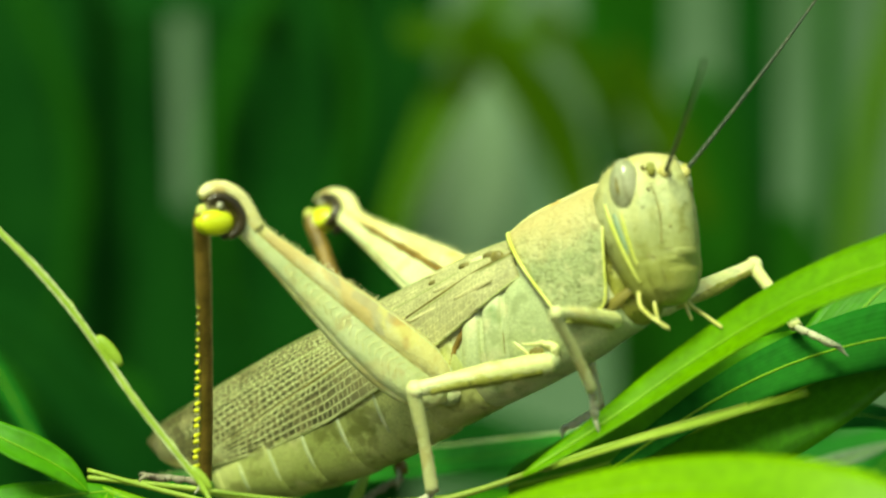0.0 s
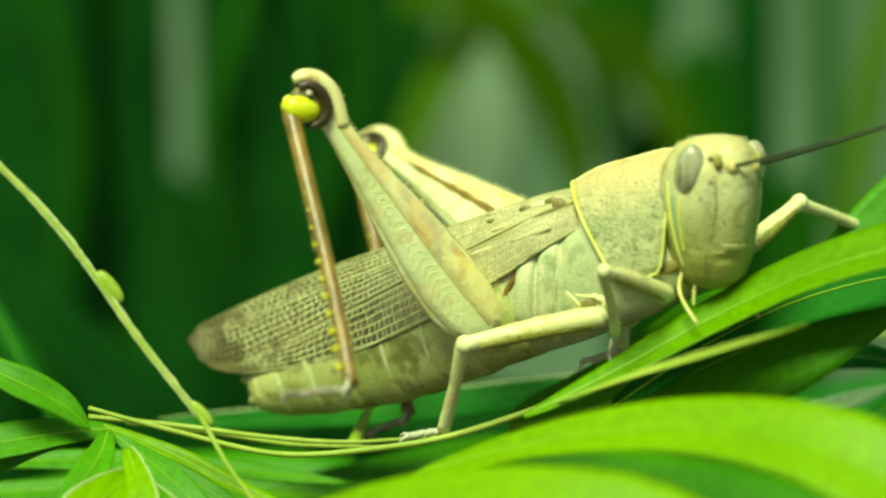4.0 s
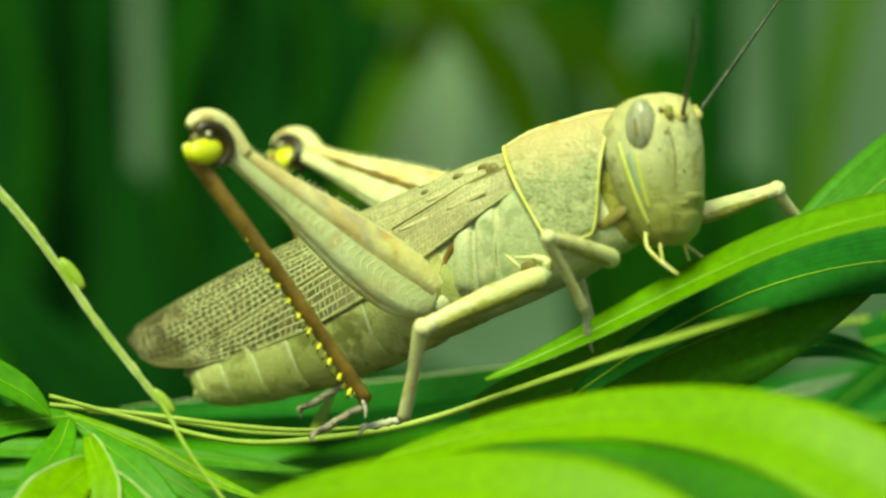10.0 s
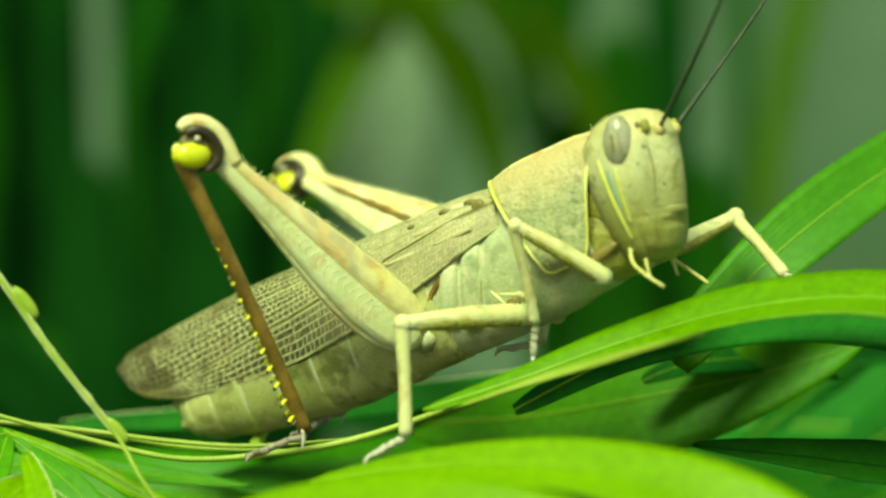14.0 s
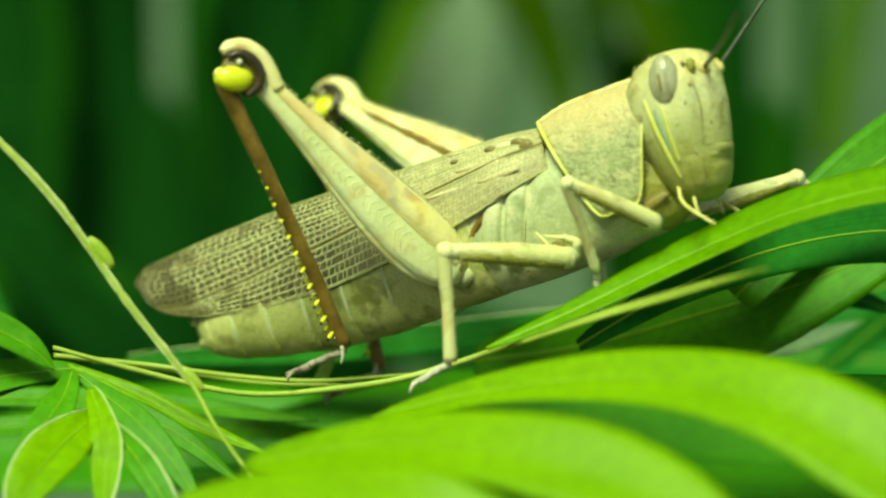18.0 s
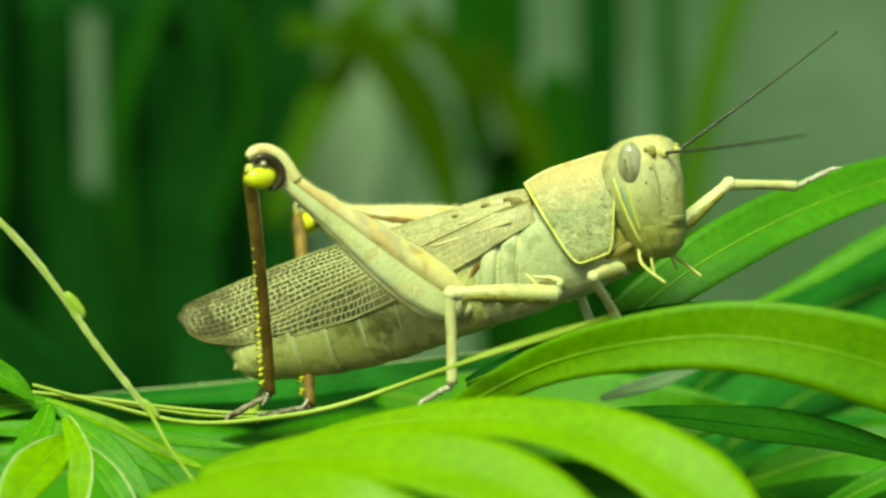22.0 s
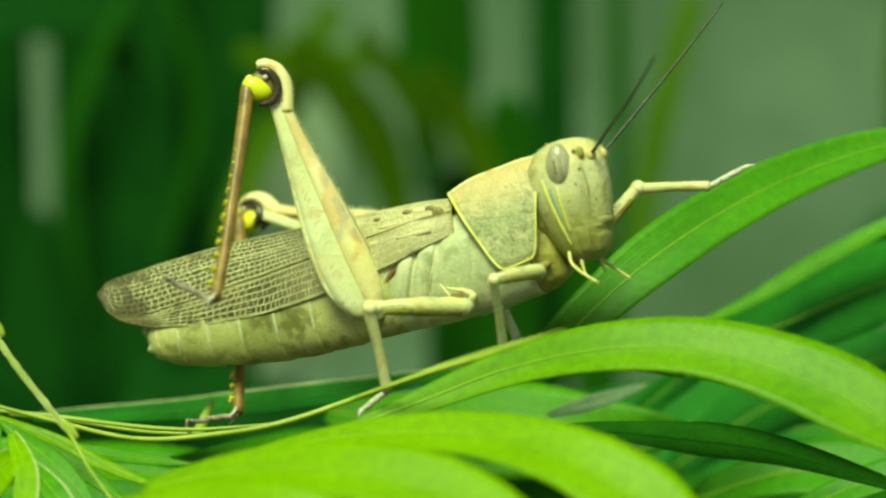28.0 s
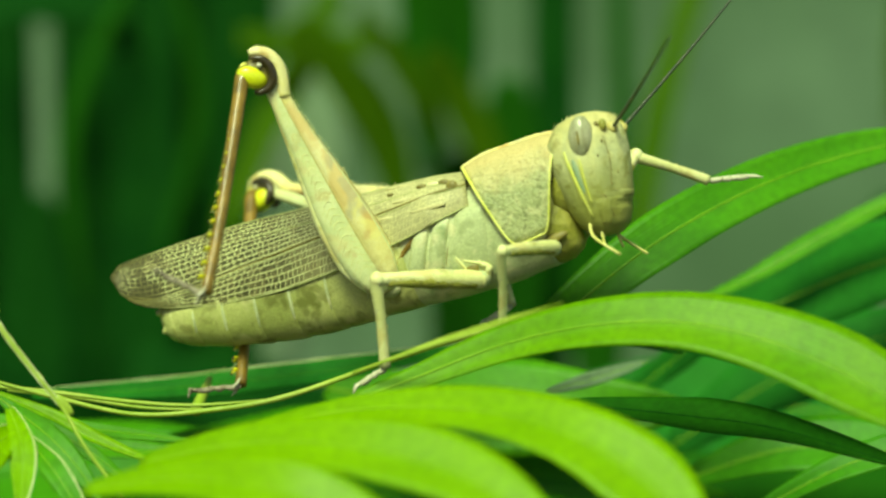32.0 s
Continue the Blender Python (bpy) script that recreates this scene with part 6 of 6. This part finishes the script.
        (4.5, -0.00051, 0.00446, -0.01569, 112.4, -70.7, 96.5),
        (6.5, -0.00051, 0.00446, -0.01569, 106.6, -43.3, 107.2),
        (7, -0.00051, 0.00446, -0.01569, 107.2, -34.7, 107.6),
        (8, -0.00051, 0.00446, -0.01569, 113.4, -25.3, 109.2),
        (9, -0.00051, 0.00446, -0.01569, 114.9, -23.1, 106.2),
        (10, -0.00051, 0.00446, -0.01569, 114.8, -28.6, 104.2),
        (11, -0.00051, 0.00446, -0.01569, 115.3, -30, 103.2),
        (12, -0.00051, 0.00446, -0.01569, 82.3, -19.8, 109.9),
        (13, -0.00051, 0.00446, -0.01569, 116.6, -46.4, 100.1),
        (13.5, -0.00051, 0.00446, -0.01569, 125.4, -42.4, 91.8),
        (15.5, -0.00051, 0.00446, -0.01569, 99.9, -59.7, 111.4),
        (16, -0.00051, 0.00446, -0.01569, 99, -48.5, 110),
        (17, -0.00051, 0.00446, -0.01569, 105, -37.7, 102.2),
        (18, -0.00051, 0.00446, -0.01569, 107.1, -37.5, 100.1),
        (19, -0.00051, 0.00446, -0.01569, 74.5, -20, 109.3),
        (20, -0.00051, 0.00446, -0.01569, 139.7, -16.9, 87.4),
        (21, -0.00051, 0.00446, -0.01569, 111.5, -29.6, 92.8),
        (22, -0.00051, 0.00446, -0.01569, 114, -23.1, 96.4),
        (23, -0.00051, 0.00446, -0.01569, -55.6, 12.5, 102.8),
        (24, -0.00051, 0.00446, -0.01569, 127.3, -17.4, 92.5),
        (25, -0.00051, 0.00446, -0.01569, 121.3, -20.5, 94.6),
        (25.5, -0.00051, 0.00446, -0.01569, 129.8, -16.5, 93.1),
        (27.5, -0.00051, 0.00446, -0.01569, 108, -26.8, 101),
        (28, -0.00051, 0.00446, -0.01569, 119.9, -21, 98.2),
        (29, -0.00051, 0.00446, -0.01569, 124.3, -18.9, 97.7),
        (30, -0.00051, 0.00446, -0.01569, 120.9, -20.7, 97.6),
        (31, -0.00051, 0.00446, -0.01569, 116.8, -22.8, 98.9),
        (32, -0.00051, 0.00446, -0.01569, 98.6, -33.9, 102.3),
    )])
    walk(far_mid_tibia, [(t, pose(*p)) for t, *p in (
        (0, -0.00277, 0.01423, -0.00888, 53.2, 69.6, -98.3),
        (1, -0.00279, 0.01431, -0.009, 50.8, 68.9, -100.3),
        (2, -0.00621, 0.00907, -0.00604, 178.5, 58.5, 30.4),
        (3, -0.00638, 0.01465, -0.01275, 55.1, 55.1, -90.5),
        (4, -0.00256, 0.01343, -0.0078, 42.5, 61.8, -106.8),
        (4.5, -0.00096, 0.00844, -0.00425, -19.9, 83, -172.4),
        (6.5, -0.00312, 0.01289, -0.00738, 58.8, 72.2, -91.7),
        (7, -0.00352, 0.01396, -0.0088, 65.4, 66.9, -86.1),
        (8, -0.00411, 0.01481, -0.0105, 69.1, 65.2, -81.8),
        (9, -0.00362, 0.01517, -0.01093, 64, 62, -88.8),
        (10, -0.00312, 0.01478, -0.00989, 70, 65.8, -84.3),
        (11, -0.0029, 0.01468, -0.00963, 56.7, 66, -96.3),
        (12, -0.0044, 0.01518, -0.01158, 41.3, 49.8, -108.4),
        (13, -0.00198, 0.01269, -0.00691, 26, 65.4, -121),
        (13.5, -0.0008, 0.0134, -0.00751, 16.4, 52.7, -130),
        (15.5, -0.00273, 0.01015, -0.00522, 74.3, 84.8, -76.3),
        (16, -0.00326, 0.01201, -0.00661, 85.7, 73.3, -67.9),
        (17, -0.00254, 0.01384, -0.00828, 79.2, 64.1, -78.9),
        (18, -0.0022, 0.01393, -0.00832, 69.5, 62.6, -88.1),
        (19, -0.00428, 0.01521, -0.01155, 48.4, 42.6, -104.2),
        (20, 1e-05, 0.01605, -0.01217, 105.7, 52.3, -66),
        (21, -0.00102, 0.01499, -0.00971, 107.2, 56.9, -64.2),
        (22, -0.00176, 0.01554, -0.01094, 91.7, 54.7, -74.3),
        (23, -0.00313, 0.016, -0.01831, 73.1, 39.6, -96.7),
        (24, -0.00101, 0.01601, -0.01206, 100.4, 50.1, -69.7),
        (25, -0.00142, 0.01578, -0.01145, 105.8, 51.6, -63.8),
        (25.5, -0.00114, 0.01606, -0.01224, 95.3, 51.5, -72.9),
        (27.5, -0.00257, 0.01508, -0.01023, 115.6, 52.2, -52.5),
        (28, -0.00212, 0.01566, -0.01135, 107.8, 50.9, -59.3),
        (29, -0.00204, 0.01583, -0.01177, 104.8, 50.5, -61.8),
        (30, -0.00201, 0.0157, -0.01141, 103.3, 52.1, -63.2),
        (31, -0.00224, 0.0155, -0.011, 108.8, 51.9, -58.3),
        (32, -0.00265, 0.01429, -0.00893, 91.8, 57.4, -72.1),
    )])
    walk(near_front_femur, [(t, pose(*p)) for t, *p in (
        (0, 0.00911, -0.00446, -0.01504, -32.3, -8.4, -94.4),
        (1, 0.00893, -0.00446, -0.01526, -34, -10.4, -95.5),
        (2, 0.00874, -0.00446, -0.01548, -46.9, -20.9, -78.7),
        (3, 0.00856, -0.00446, -0.0157, -21.5, -18.8, -116.4),
        (4, 0.00838, -0.00446, -0.01592, -35.5, -17.2, -97.5),
        (4.5, 0.00858, -0.00446, -0.01617, -39.5, -31.2, -101.3),
        (6.5, 0.00936, -0.00446, -0.01713, -35.4, -27.6, -106.3),
        (7, 0.00956, -0.00446, -0.01737, -32.3, -26, -110.3),
        (8, 0.00947, -0.00446, -0.01726, -32.6, -17.1, -102.5),
        (9, 0.00829, -0.00446, -0.01786, -35.1, -17.1, -102.1),
        (10, 0.00855, -0.00446, -0.01719, -38.3, -16.7, -98.4),
        (11, 0.01029, -0.00446, -0.01616, -33.1, -17.6, -107.1),
        (12, 0.01118, -0.00446, -0.01516, -23.2, -21.2, -126.2),
        (13, 0.00963, -0.00446, -0.01578, -37.8, -47.6, -112.2),
        (13.5, 0.00988, -0.00446, -0.01563, -25.3, -46.8, -131.2),
        (15.5, 0.01086, -0.00446, -0.01504, -20, -51.3, -131.9),
        (16, 0.01111, -0.00446, -0.01489, -10, -46, -146.4),
        (17, 0.01062, -0.00446, -0.01465, -28.9, -31.4, -119.9),
        (18, 0.01037, -0.00446, -0.0151, -26.5, -35.5, -126.3),
        (19, 0.0095, -0.00446, -0.01439, -25.5, -31, -127.8),
        (20, 0.00908, -0.00446, -0.01468, -37.6, -27.4, -113.1),
        (21, 0.00938, -0.00446, -0.01556, -25.2, -3.7, -95.9),
        (22, 0.0097, -0.00446, -0.01567, -5.4, 2.8, -95.1),
        (23, 0.00895, -0.00446, -0.01421, -16.6, -6.6, -111.2),
        (24, 0.00997, -0.00446, -0.01425, -0.7, 3.8, -108.7),
        (25, 0.01038, -0.00446, -0.01415, -2.9, 2.8, -106.5),
        (25.5, 0.01051, -0.00446, -0.01406, 3.7, 8, -113.5),
        (27.5, 0.01104, -0.00446, -0.01368, -7.3, 0.7, -103.7),
        (28, 0.01117, -0.00446, -0.01359, -5.1, 1.9, -105.9),
        (29, 0.01128, -0.00446, -0.01394, -4.8, 1.9, -107.5),
        (30, 0.01091, -0.00446, -0.01471, -8.3, 0.2, -106.5),
        (31, 0.01089, -0.00446, -0.01452, -7.3, 1.1, -103.9),
        (32, 0.01086, -0.00446, -0.01432, -11.6, -3, -111.7),
    )])
    walk(near_front_tibia, [(t, pose(*p)) for t, *p in (
        (0, 0.00827, -0.01528, -0.01344, -91.1, 44.3, 113.9),
        (1, 0.0079, -0.01521, -0.01329, -92.1, 46.4, 113.1),
        (2, 0.01075, -0.01451, -0.01157, -150.7, 38.7, 70.6),
        (3, 0.00394, -0.01376, -0.01216, -95.7, 68.6, 111.8),
        (4, 0.00702, -0.01486, -0.01269, -82, 29.7, 119.6),
        (4.5, 0.00674, -0.01366, -0.01048, -105, 28, 108.4),
        (6.5, 0.00663, -0.0138, -0.01206, -102.8, 40.1, 107.1),
        (7, 0.00614, -0.01372, -0.01257, -101.5, 42.9, 106.4),
        (8, 0.0072, -0.0147, -0.01403, -100.4, 47.5, 107.4),
        (9, 0.00609, -0.01471, -0.01463, -94.5, 41.6, 109.3),
        (10, 0.00701, -0.01486, -0.01404, -96.5, 42.1, 107.9),
        (11, 0.0072, -0.01446, -0.01285, -85.6, 53.2, 116.6),
        (12, 0.00514, -0.01272, -0.01119, -24.5, 63.3, 175),
        (13, 0.00684, -0.01131, -0.00768, -62.7, 77.8, 145.3),
        (13.5, 0.00493, -0.01011, -0.00764, -65.4, 58.5, 137.2),
        (15.5, 0.00628, -0.00957, -0.00648, -123.3, 78.4, 85.7),
        (16, 0.00476, -0.00869, -0.007, -111.3, 69.2, 95.4),
        (17, 0.00595, -0.01258, -0.00894, -92.9, 57.8, 107.9),
        (18, 0.00509, -0.01166, -0.00873, -88.9, 57.3, 110.6),
        (19, 0.00374, -0.01189, -0.00874, -24.1, 60.4, 169.6),
        (20, 0.00525, -0.01342, -0.00964, -83.2, 36.7, 106.7),
        (21, 0.00825, -0.01535, -0.01486, -113.6, 37.9, 85.2),
        (22, 0.00872, -0.01538, -0.0162, -102.5, 32.8, 96.4),
        (23, 0.00501, -0.01463, -0.01295, -65.6, 27.1, 105.5),
        (24, 0.00645, -0.01483, -0.01498, -76.8, 40.7, 112),
        (25, 0.00726, -0.01497, -0.01469, -75.2, 42.8, 115.2),
        (25.5, 0.00618, -0.01443, -0.01558, -70.2, 38.8, 117),
        (27.5, 0.00844, -0.01512, -0.01381, -75.6, 51.3, 119.9),
        (28, 0.00817, -0.01501, -0.01395, -81.5, 46.1, 114.1),
        (29, 0.00798, -0.01492, -0.0143, -79.7, 49, 115.6),
        (30, 0.0078, -0.01498, -0.01474, -75, 47.7, 118.9),
        (31, 0.00825, -0.01511, -0.01473, -78.4, 48.2, 116.9),
        (32, 0.00682, -0.01464, -0.01375, -65.3, 52.4, 127.6),
    )])
    walk(far_front_femur, [(t, pose(*p)) for t, *p in (
        (0, 0.01059, 0.00395, -0.01429, -171.9, -5.8, 65.3),
        (1, 0.01059, 0.00395, -0.01429, -172, -6.1, 63.5),
        (2, 0.01059, 0.00395, -0.01429, -175.4, -18.9, 56.5),
        (3, 0.01059, 0.00395, -0.01429, 156.1, -31.8, 74),
        (4, 0.01059, 0.00395, -0.01429, 172.4, -20.5, 62),
        (4.5, 0.01059, 0.00395, -0.01429, 166, -27.3, 65),
        (6.5, 0.01059, 0.00395, -0.01429, -174.1, -9.4, 48.3),
        (7, 0.01059, 0.00395, -0.01429, -173.7, -7.3, 50.1),
        (8, 0.01059, 0.00395, -0.01429, -172.5, -6.3, 57),
        (9, 0.01059, 0.00395, -0.01429, -166.9, 2.8, 55.8),
        (10, 0.01059, 0.00395, -0.01429, -169, 1.3, 46.5),
        (11, 0.01059, 0.00395, -0.01429, -169.4, -2.4, 52.7),
        (12, 0.01059, 0.00395, -0.01429, -170.5, -0.3, 55.6),
        (13, 0.01059, 0.00395, -0.01429, -178.3, -11.7, 61.9),
        (13.5, 0.01059, 0.00395, -0.01429, -174.3, -6.5, 61.4),
        (15.5, 0.01059, 0.00395, -0.01429, 178.9, -14, 63.3),
        (16, 0.01059, 0.00395, -0.01429, -176.5, -5.5, 52.9),
        (17, 0.01059, 0.00395, -0.01429, -175.5, -2.6, 49.1),
        (18, 0.01059, 0.00395, -0.01429, -174.3, -0.3, 49.6),
        (19, 0.01059, 0.00395, -0.01429, -166.5, 12.9, 50.4),
        (20, 0.01059, 0.00395, -0.01429, -159, 16.1, 57.6),
        (21, 0.01059, 0.00395, -0.01429, 170.3, -49.7, 27.4),
        (22, 0.01059, 0.00395, -0.01429, 179.1, -20.6, 27.6),
        (23, 0.01059, 0.00395, -0.01429, 165.4, -24, 36.9),
        (24, 0.01059, 0.00395, -0.01429, -178.5, -25.8, 15.6),
        (25, 0.01059, 0.00395, -0.01429, -174.4, -29.5, 8.7),
        (25.5, 0.01059, 0.00395, -0.01429, 179.4, -24.5, 22.7),
        (27.5, 0.01059, 0.00395, -0.01429, -173.4, -34.4, 11.4),
        (28, 0.01059, 0.00395, -0.01429, -173.6, -33.4, 11.1),
        (29, 0.01059, 0.00395, -0.01429, -173.5, -34.5, 10.9),
        (30, 0.01059, 0.00395, -0.01429, -178.2, -33.2, 19.7),
        (31, 0.01059, 0.00395, -0.01429, -172.9, -34, 10.9),
        (32, 0.01059, 0.00395, -0.01429, 170.1, -38.8, 36.4),
    )])
    walk(far_front_tibia, [(t, pose(*p)) for t, *p in (
        (0, 0.01761, 0.01923, -0.01259, 108.3, 58.2, -54.5),
        (1, 0.01808, 0.019, -0.01249, 107.8, 58.4, -55),
        (2, 0.01941, 0.01729, -0.00882, -112, 36.4, 108.4),
        (3, 0.01455, 0.01776, -0.00538, 119.5, 54.4, -43.9),
        (4, 0.01802, 0.01793, -0.00836, -142.8, 19.6, 78.3),
        (4.5, 0.01693, 0.01758, -0.00655, -161.2, 27.6, 48.5),
        (6.5, 0.02168, 0.0164, -0.01152, -109.7, 39.9, 97.6),
        (7, 0.02133, 0.01682, -0.01213, -109.4, 40.6, 96.4),
        (8, 0.01975, 0.01803, -0.01242, -108.3, 40.3, 97.9),
        (9, 0.02009, 0.01791, -0.01511, -106.2, 41.7, 96.2),
        (10, 0.02222, 0.01621, -0.01467, -105.6, 41, 96.8),
        (11, 0.02082, 0.01738, -0.01359, -122.3, 22.7, 89.2),
        (12, 0.02014, 0.01789, -0.01419, 100.6, 47, -68.5),
        (13, 0.01839, 0.01855, -0.01087, -118.5, 35.1, 92.9),
        (13.5, 0.01863, 0.0187, -0.01238, 107.6, 43.8, -59.5),
        (15.5, 0.01795, 0.01861, -0.01021, -135.2, 20.8, 89.2),
        (16, 0.02072, 0.01738, -0.01268, -142.5, 40.3, 68),
        (17, 0.02164, 0.01672, -0.01352, -132.5, 38.9, 73.7),
        (18, 0.02153, 0.01683, -0.0142, -133.4, 41.2, 71),
        (19, 0.0211, 0.01664, -0.01807, 71.8, 53.1, -93),
        (20, 0.01929, 0.01766, -0.01896, 65.3, 44.2, -97),
        (21, 0.0203, 0.00899, -0.0014, -173.5, 0.2, 28.7),
        (22, 0.0246, 0.01128, -0.00833, -163.9, 15.3, 46.1),
        (23, 0.02294, 0.01323, -0.00742, 128.1, 44.8, -60.9),
        (24, 0.02525, 0.00804, -0.00693, -169.9, 7.9, 42.3),
        (25, 0.02513, 0.00618, -0.00598, -169.2, 13.8, 34.7),
        (25.5, 0.02477, 0.00989, -0.00728, -166.6, 17.6, 35.9),
        (27.5, 0.02427, 0.0067, -0.00475, -169.7, 12.9, 35.6),
        (28, 0.02443, 0.00667, -0.00498, -169.3, 8.8, 43.5),
        (29, 0.02427, 0.0066, -0.00472, -168.1, 10.7, 44.1),
        (30, 0.0239, 0.00871, -0.00503, -165.4, 14.5, 44.5),
        (31, 0.02434, 0.0066, -0.00483, -166.8, 13.5, 42.5),
        (32, 0.02119, 0.01177, -0.0037, -164.8, 31.5, 32.6),
    )])
    walk(near_hind_foot, [(t, pose(0.03444, 0, 0, 0, a, 0)) for t, a in ((0, 12), (18, 18), (20, 45), (25, 45), (27, 0), (32, 0))])
    walk(far_hind_foot, [(t, pose(0.03444, 0, 0, 0, a, 0)) for t, a in ((0, 30), (32, 30))])
    walk(lower_leaf, [(t, pose(0.00360, 0.01800 + 2.036 * dy, -0.01980, 0, a, 0)) for t, dy, a in [(0, 0.0, 0.0), (9, 0.0, 0.0), (11, 0.0, 0.0), (12, 0.005, 7.5), (13, 0.008, 12.0), (15.5, 0.008, 12.0), (16.5, 0.007, 10.5), (18, 0.004, 6.0), (19, 0.012, 18.0), (20.5, 0.011, 16.5), (21.5, 0.017, 25.5), (22, 0.017, 25.5), (23, 0.012, 18.0), (24, 0.015, 22.5), (25, 0.0185, 27.8), (26, 0.017, 25.5), (28, 0.017, 25.5), (32, 0.017, 25.5)]])
    walk(under_leaf, [(t, pose(0.01540, 0.00407, -0.01650, 0, a, 0)) for t, a in [(0, -13.5), (9, -12.8), (11, -12.8), (12, -9.0), (13, -6.8), (15.5, -6.8), (16.5, -7.5), (18, -9.8), (19, 0.6), (20.5, 0.6), (21.5, 0.0), (22, 0.0), (23, 0.6), (24, 0.0), (25, 0.0), (26, 0.0), (28, 0.0), (32, 0.0)]])
    walk(front_leaf, [(t, pose(-0.00700, -0.02036, -0.02270, 0, a, 0)) for t, a in ((0, -9), (4, -7), (11, -6), (12, -4), (13, 0), (16, -2), (17, -4), (19, -6), (20, -3), (22, -1), (23, -3), (24, -1.5), (25, 0), (28, -1), (32, -1))])
    walk(strap_leaf, [(t, pose(0.03370, 0.00810, -0.01110, 0, a, 0)) for t, a in ((0, -6), (12, -6), (13, -4), (16, -1), (19, -1), (20, -3.5), (21, 1), (22, 6), (23, 12), (24, -2.5), (25, 0), (31, 0), (32, 3.5))])
    walk(arch_leaf, [(t, pose(0.00500, -0.01100, -0.01930 + 0.001 * dz, rx, a, b)) for t, dz, rx, a, b in [(0, 3.0, -22.2, -12.5, 0.2), (4, 2.4, -23.3, -6.1, 0.2), (9, 4.4, -31.8, -4.1, 0.3), (11, 5.3, -30.6, -3.6, 0.3), (12, 4.3, -21.0, 1.2, 0.2), (13, 3.9, -22.8, 3.2, 0.2), (16, 3.4, -28.8, -0.8, 0.2), (17, 3.8, -28.3, -3.0, 0.3), (18, 3.4, -30.6, -3.5, 0.2), (19, 3.2, -26.9, 3.4, 0.1), (20, 1.0, -10.1, -3.5, -0.1), (21, 1.1, -10.0, 2.4, 0.1), (22, -4.4, 29.9, -13.4, 0.1), (23, 2.5, -10.6, 0.7, -0.1), (24, -1.2, 4.5, -2.8, 0.0), (25, -1.7, 35.2, -9.7, 0.3), (27, -0.9, -2.0, 0.1, 0.0), (32, -0.9, -2.0, 0.1, 0.0)]])
    walk(vine, [(t, pose(-0.06290 + dx, -0.01222, 0.02432 + dz)) for t, dx, dz in [(0, 0, 0), (9, 0, 0), (12, 0.0004, -0.0005), (13, 0.0012, -0.0012), (15.5, 0.0025, -0.001), (16.5, 0.003, -0.0027), (22, 0.003, -0.0027), (23, 0.0008, -0.0030), (24.5, -0.0004, -0.0032), (32, -0.0010, -0.0034)]])


motions()
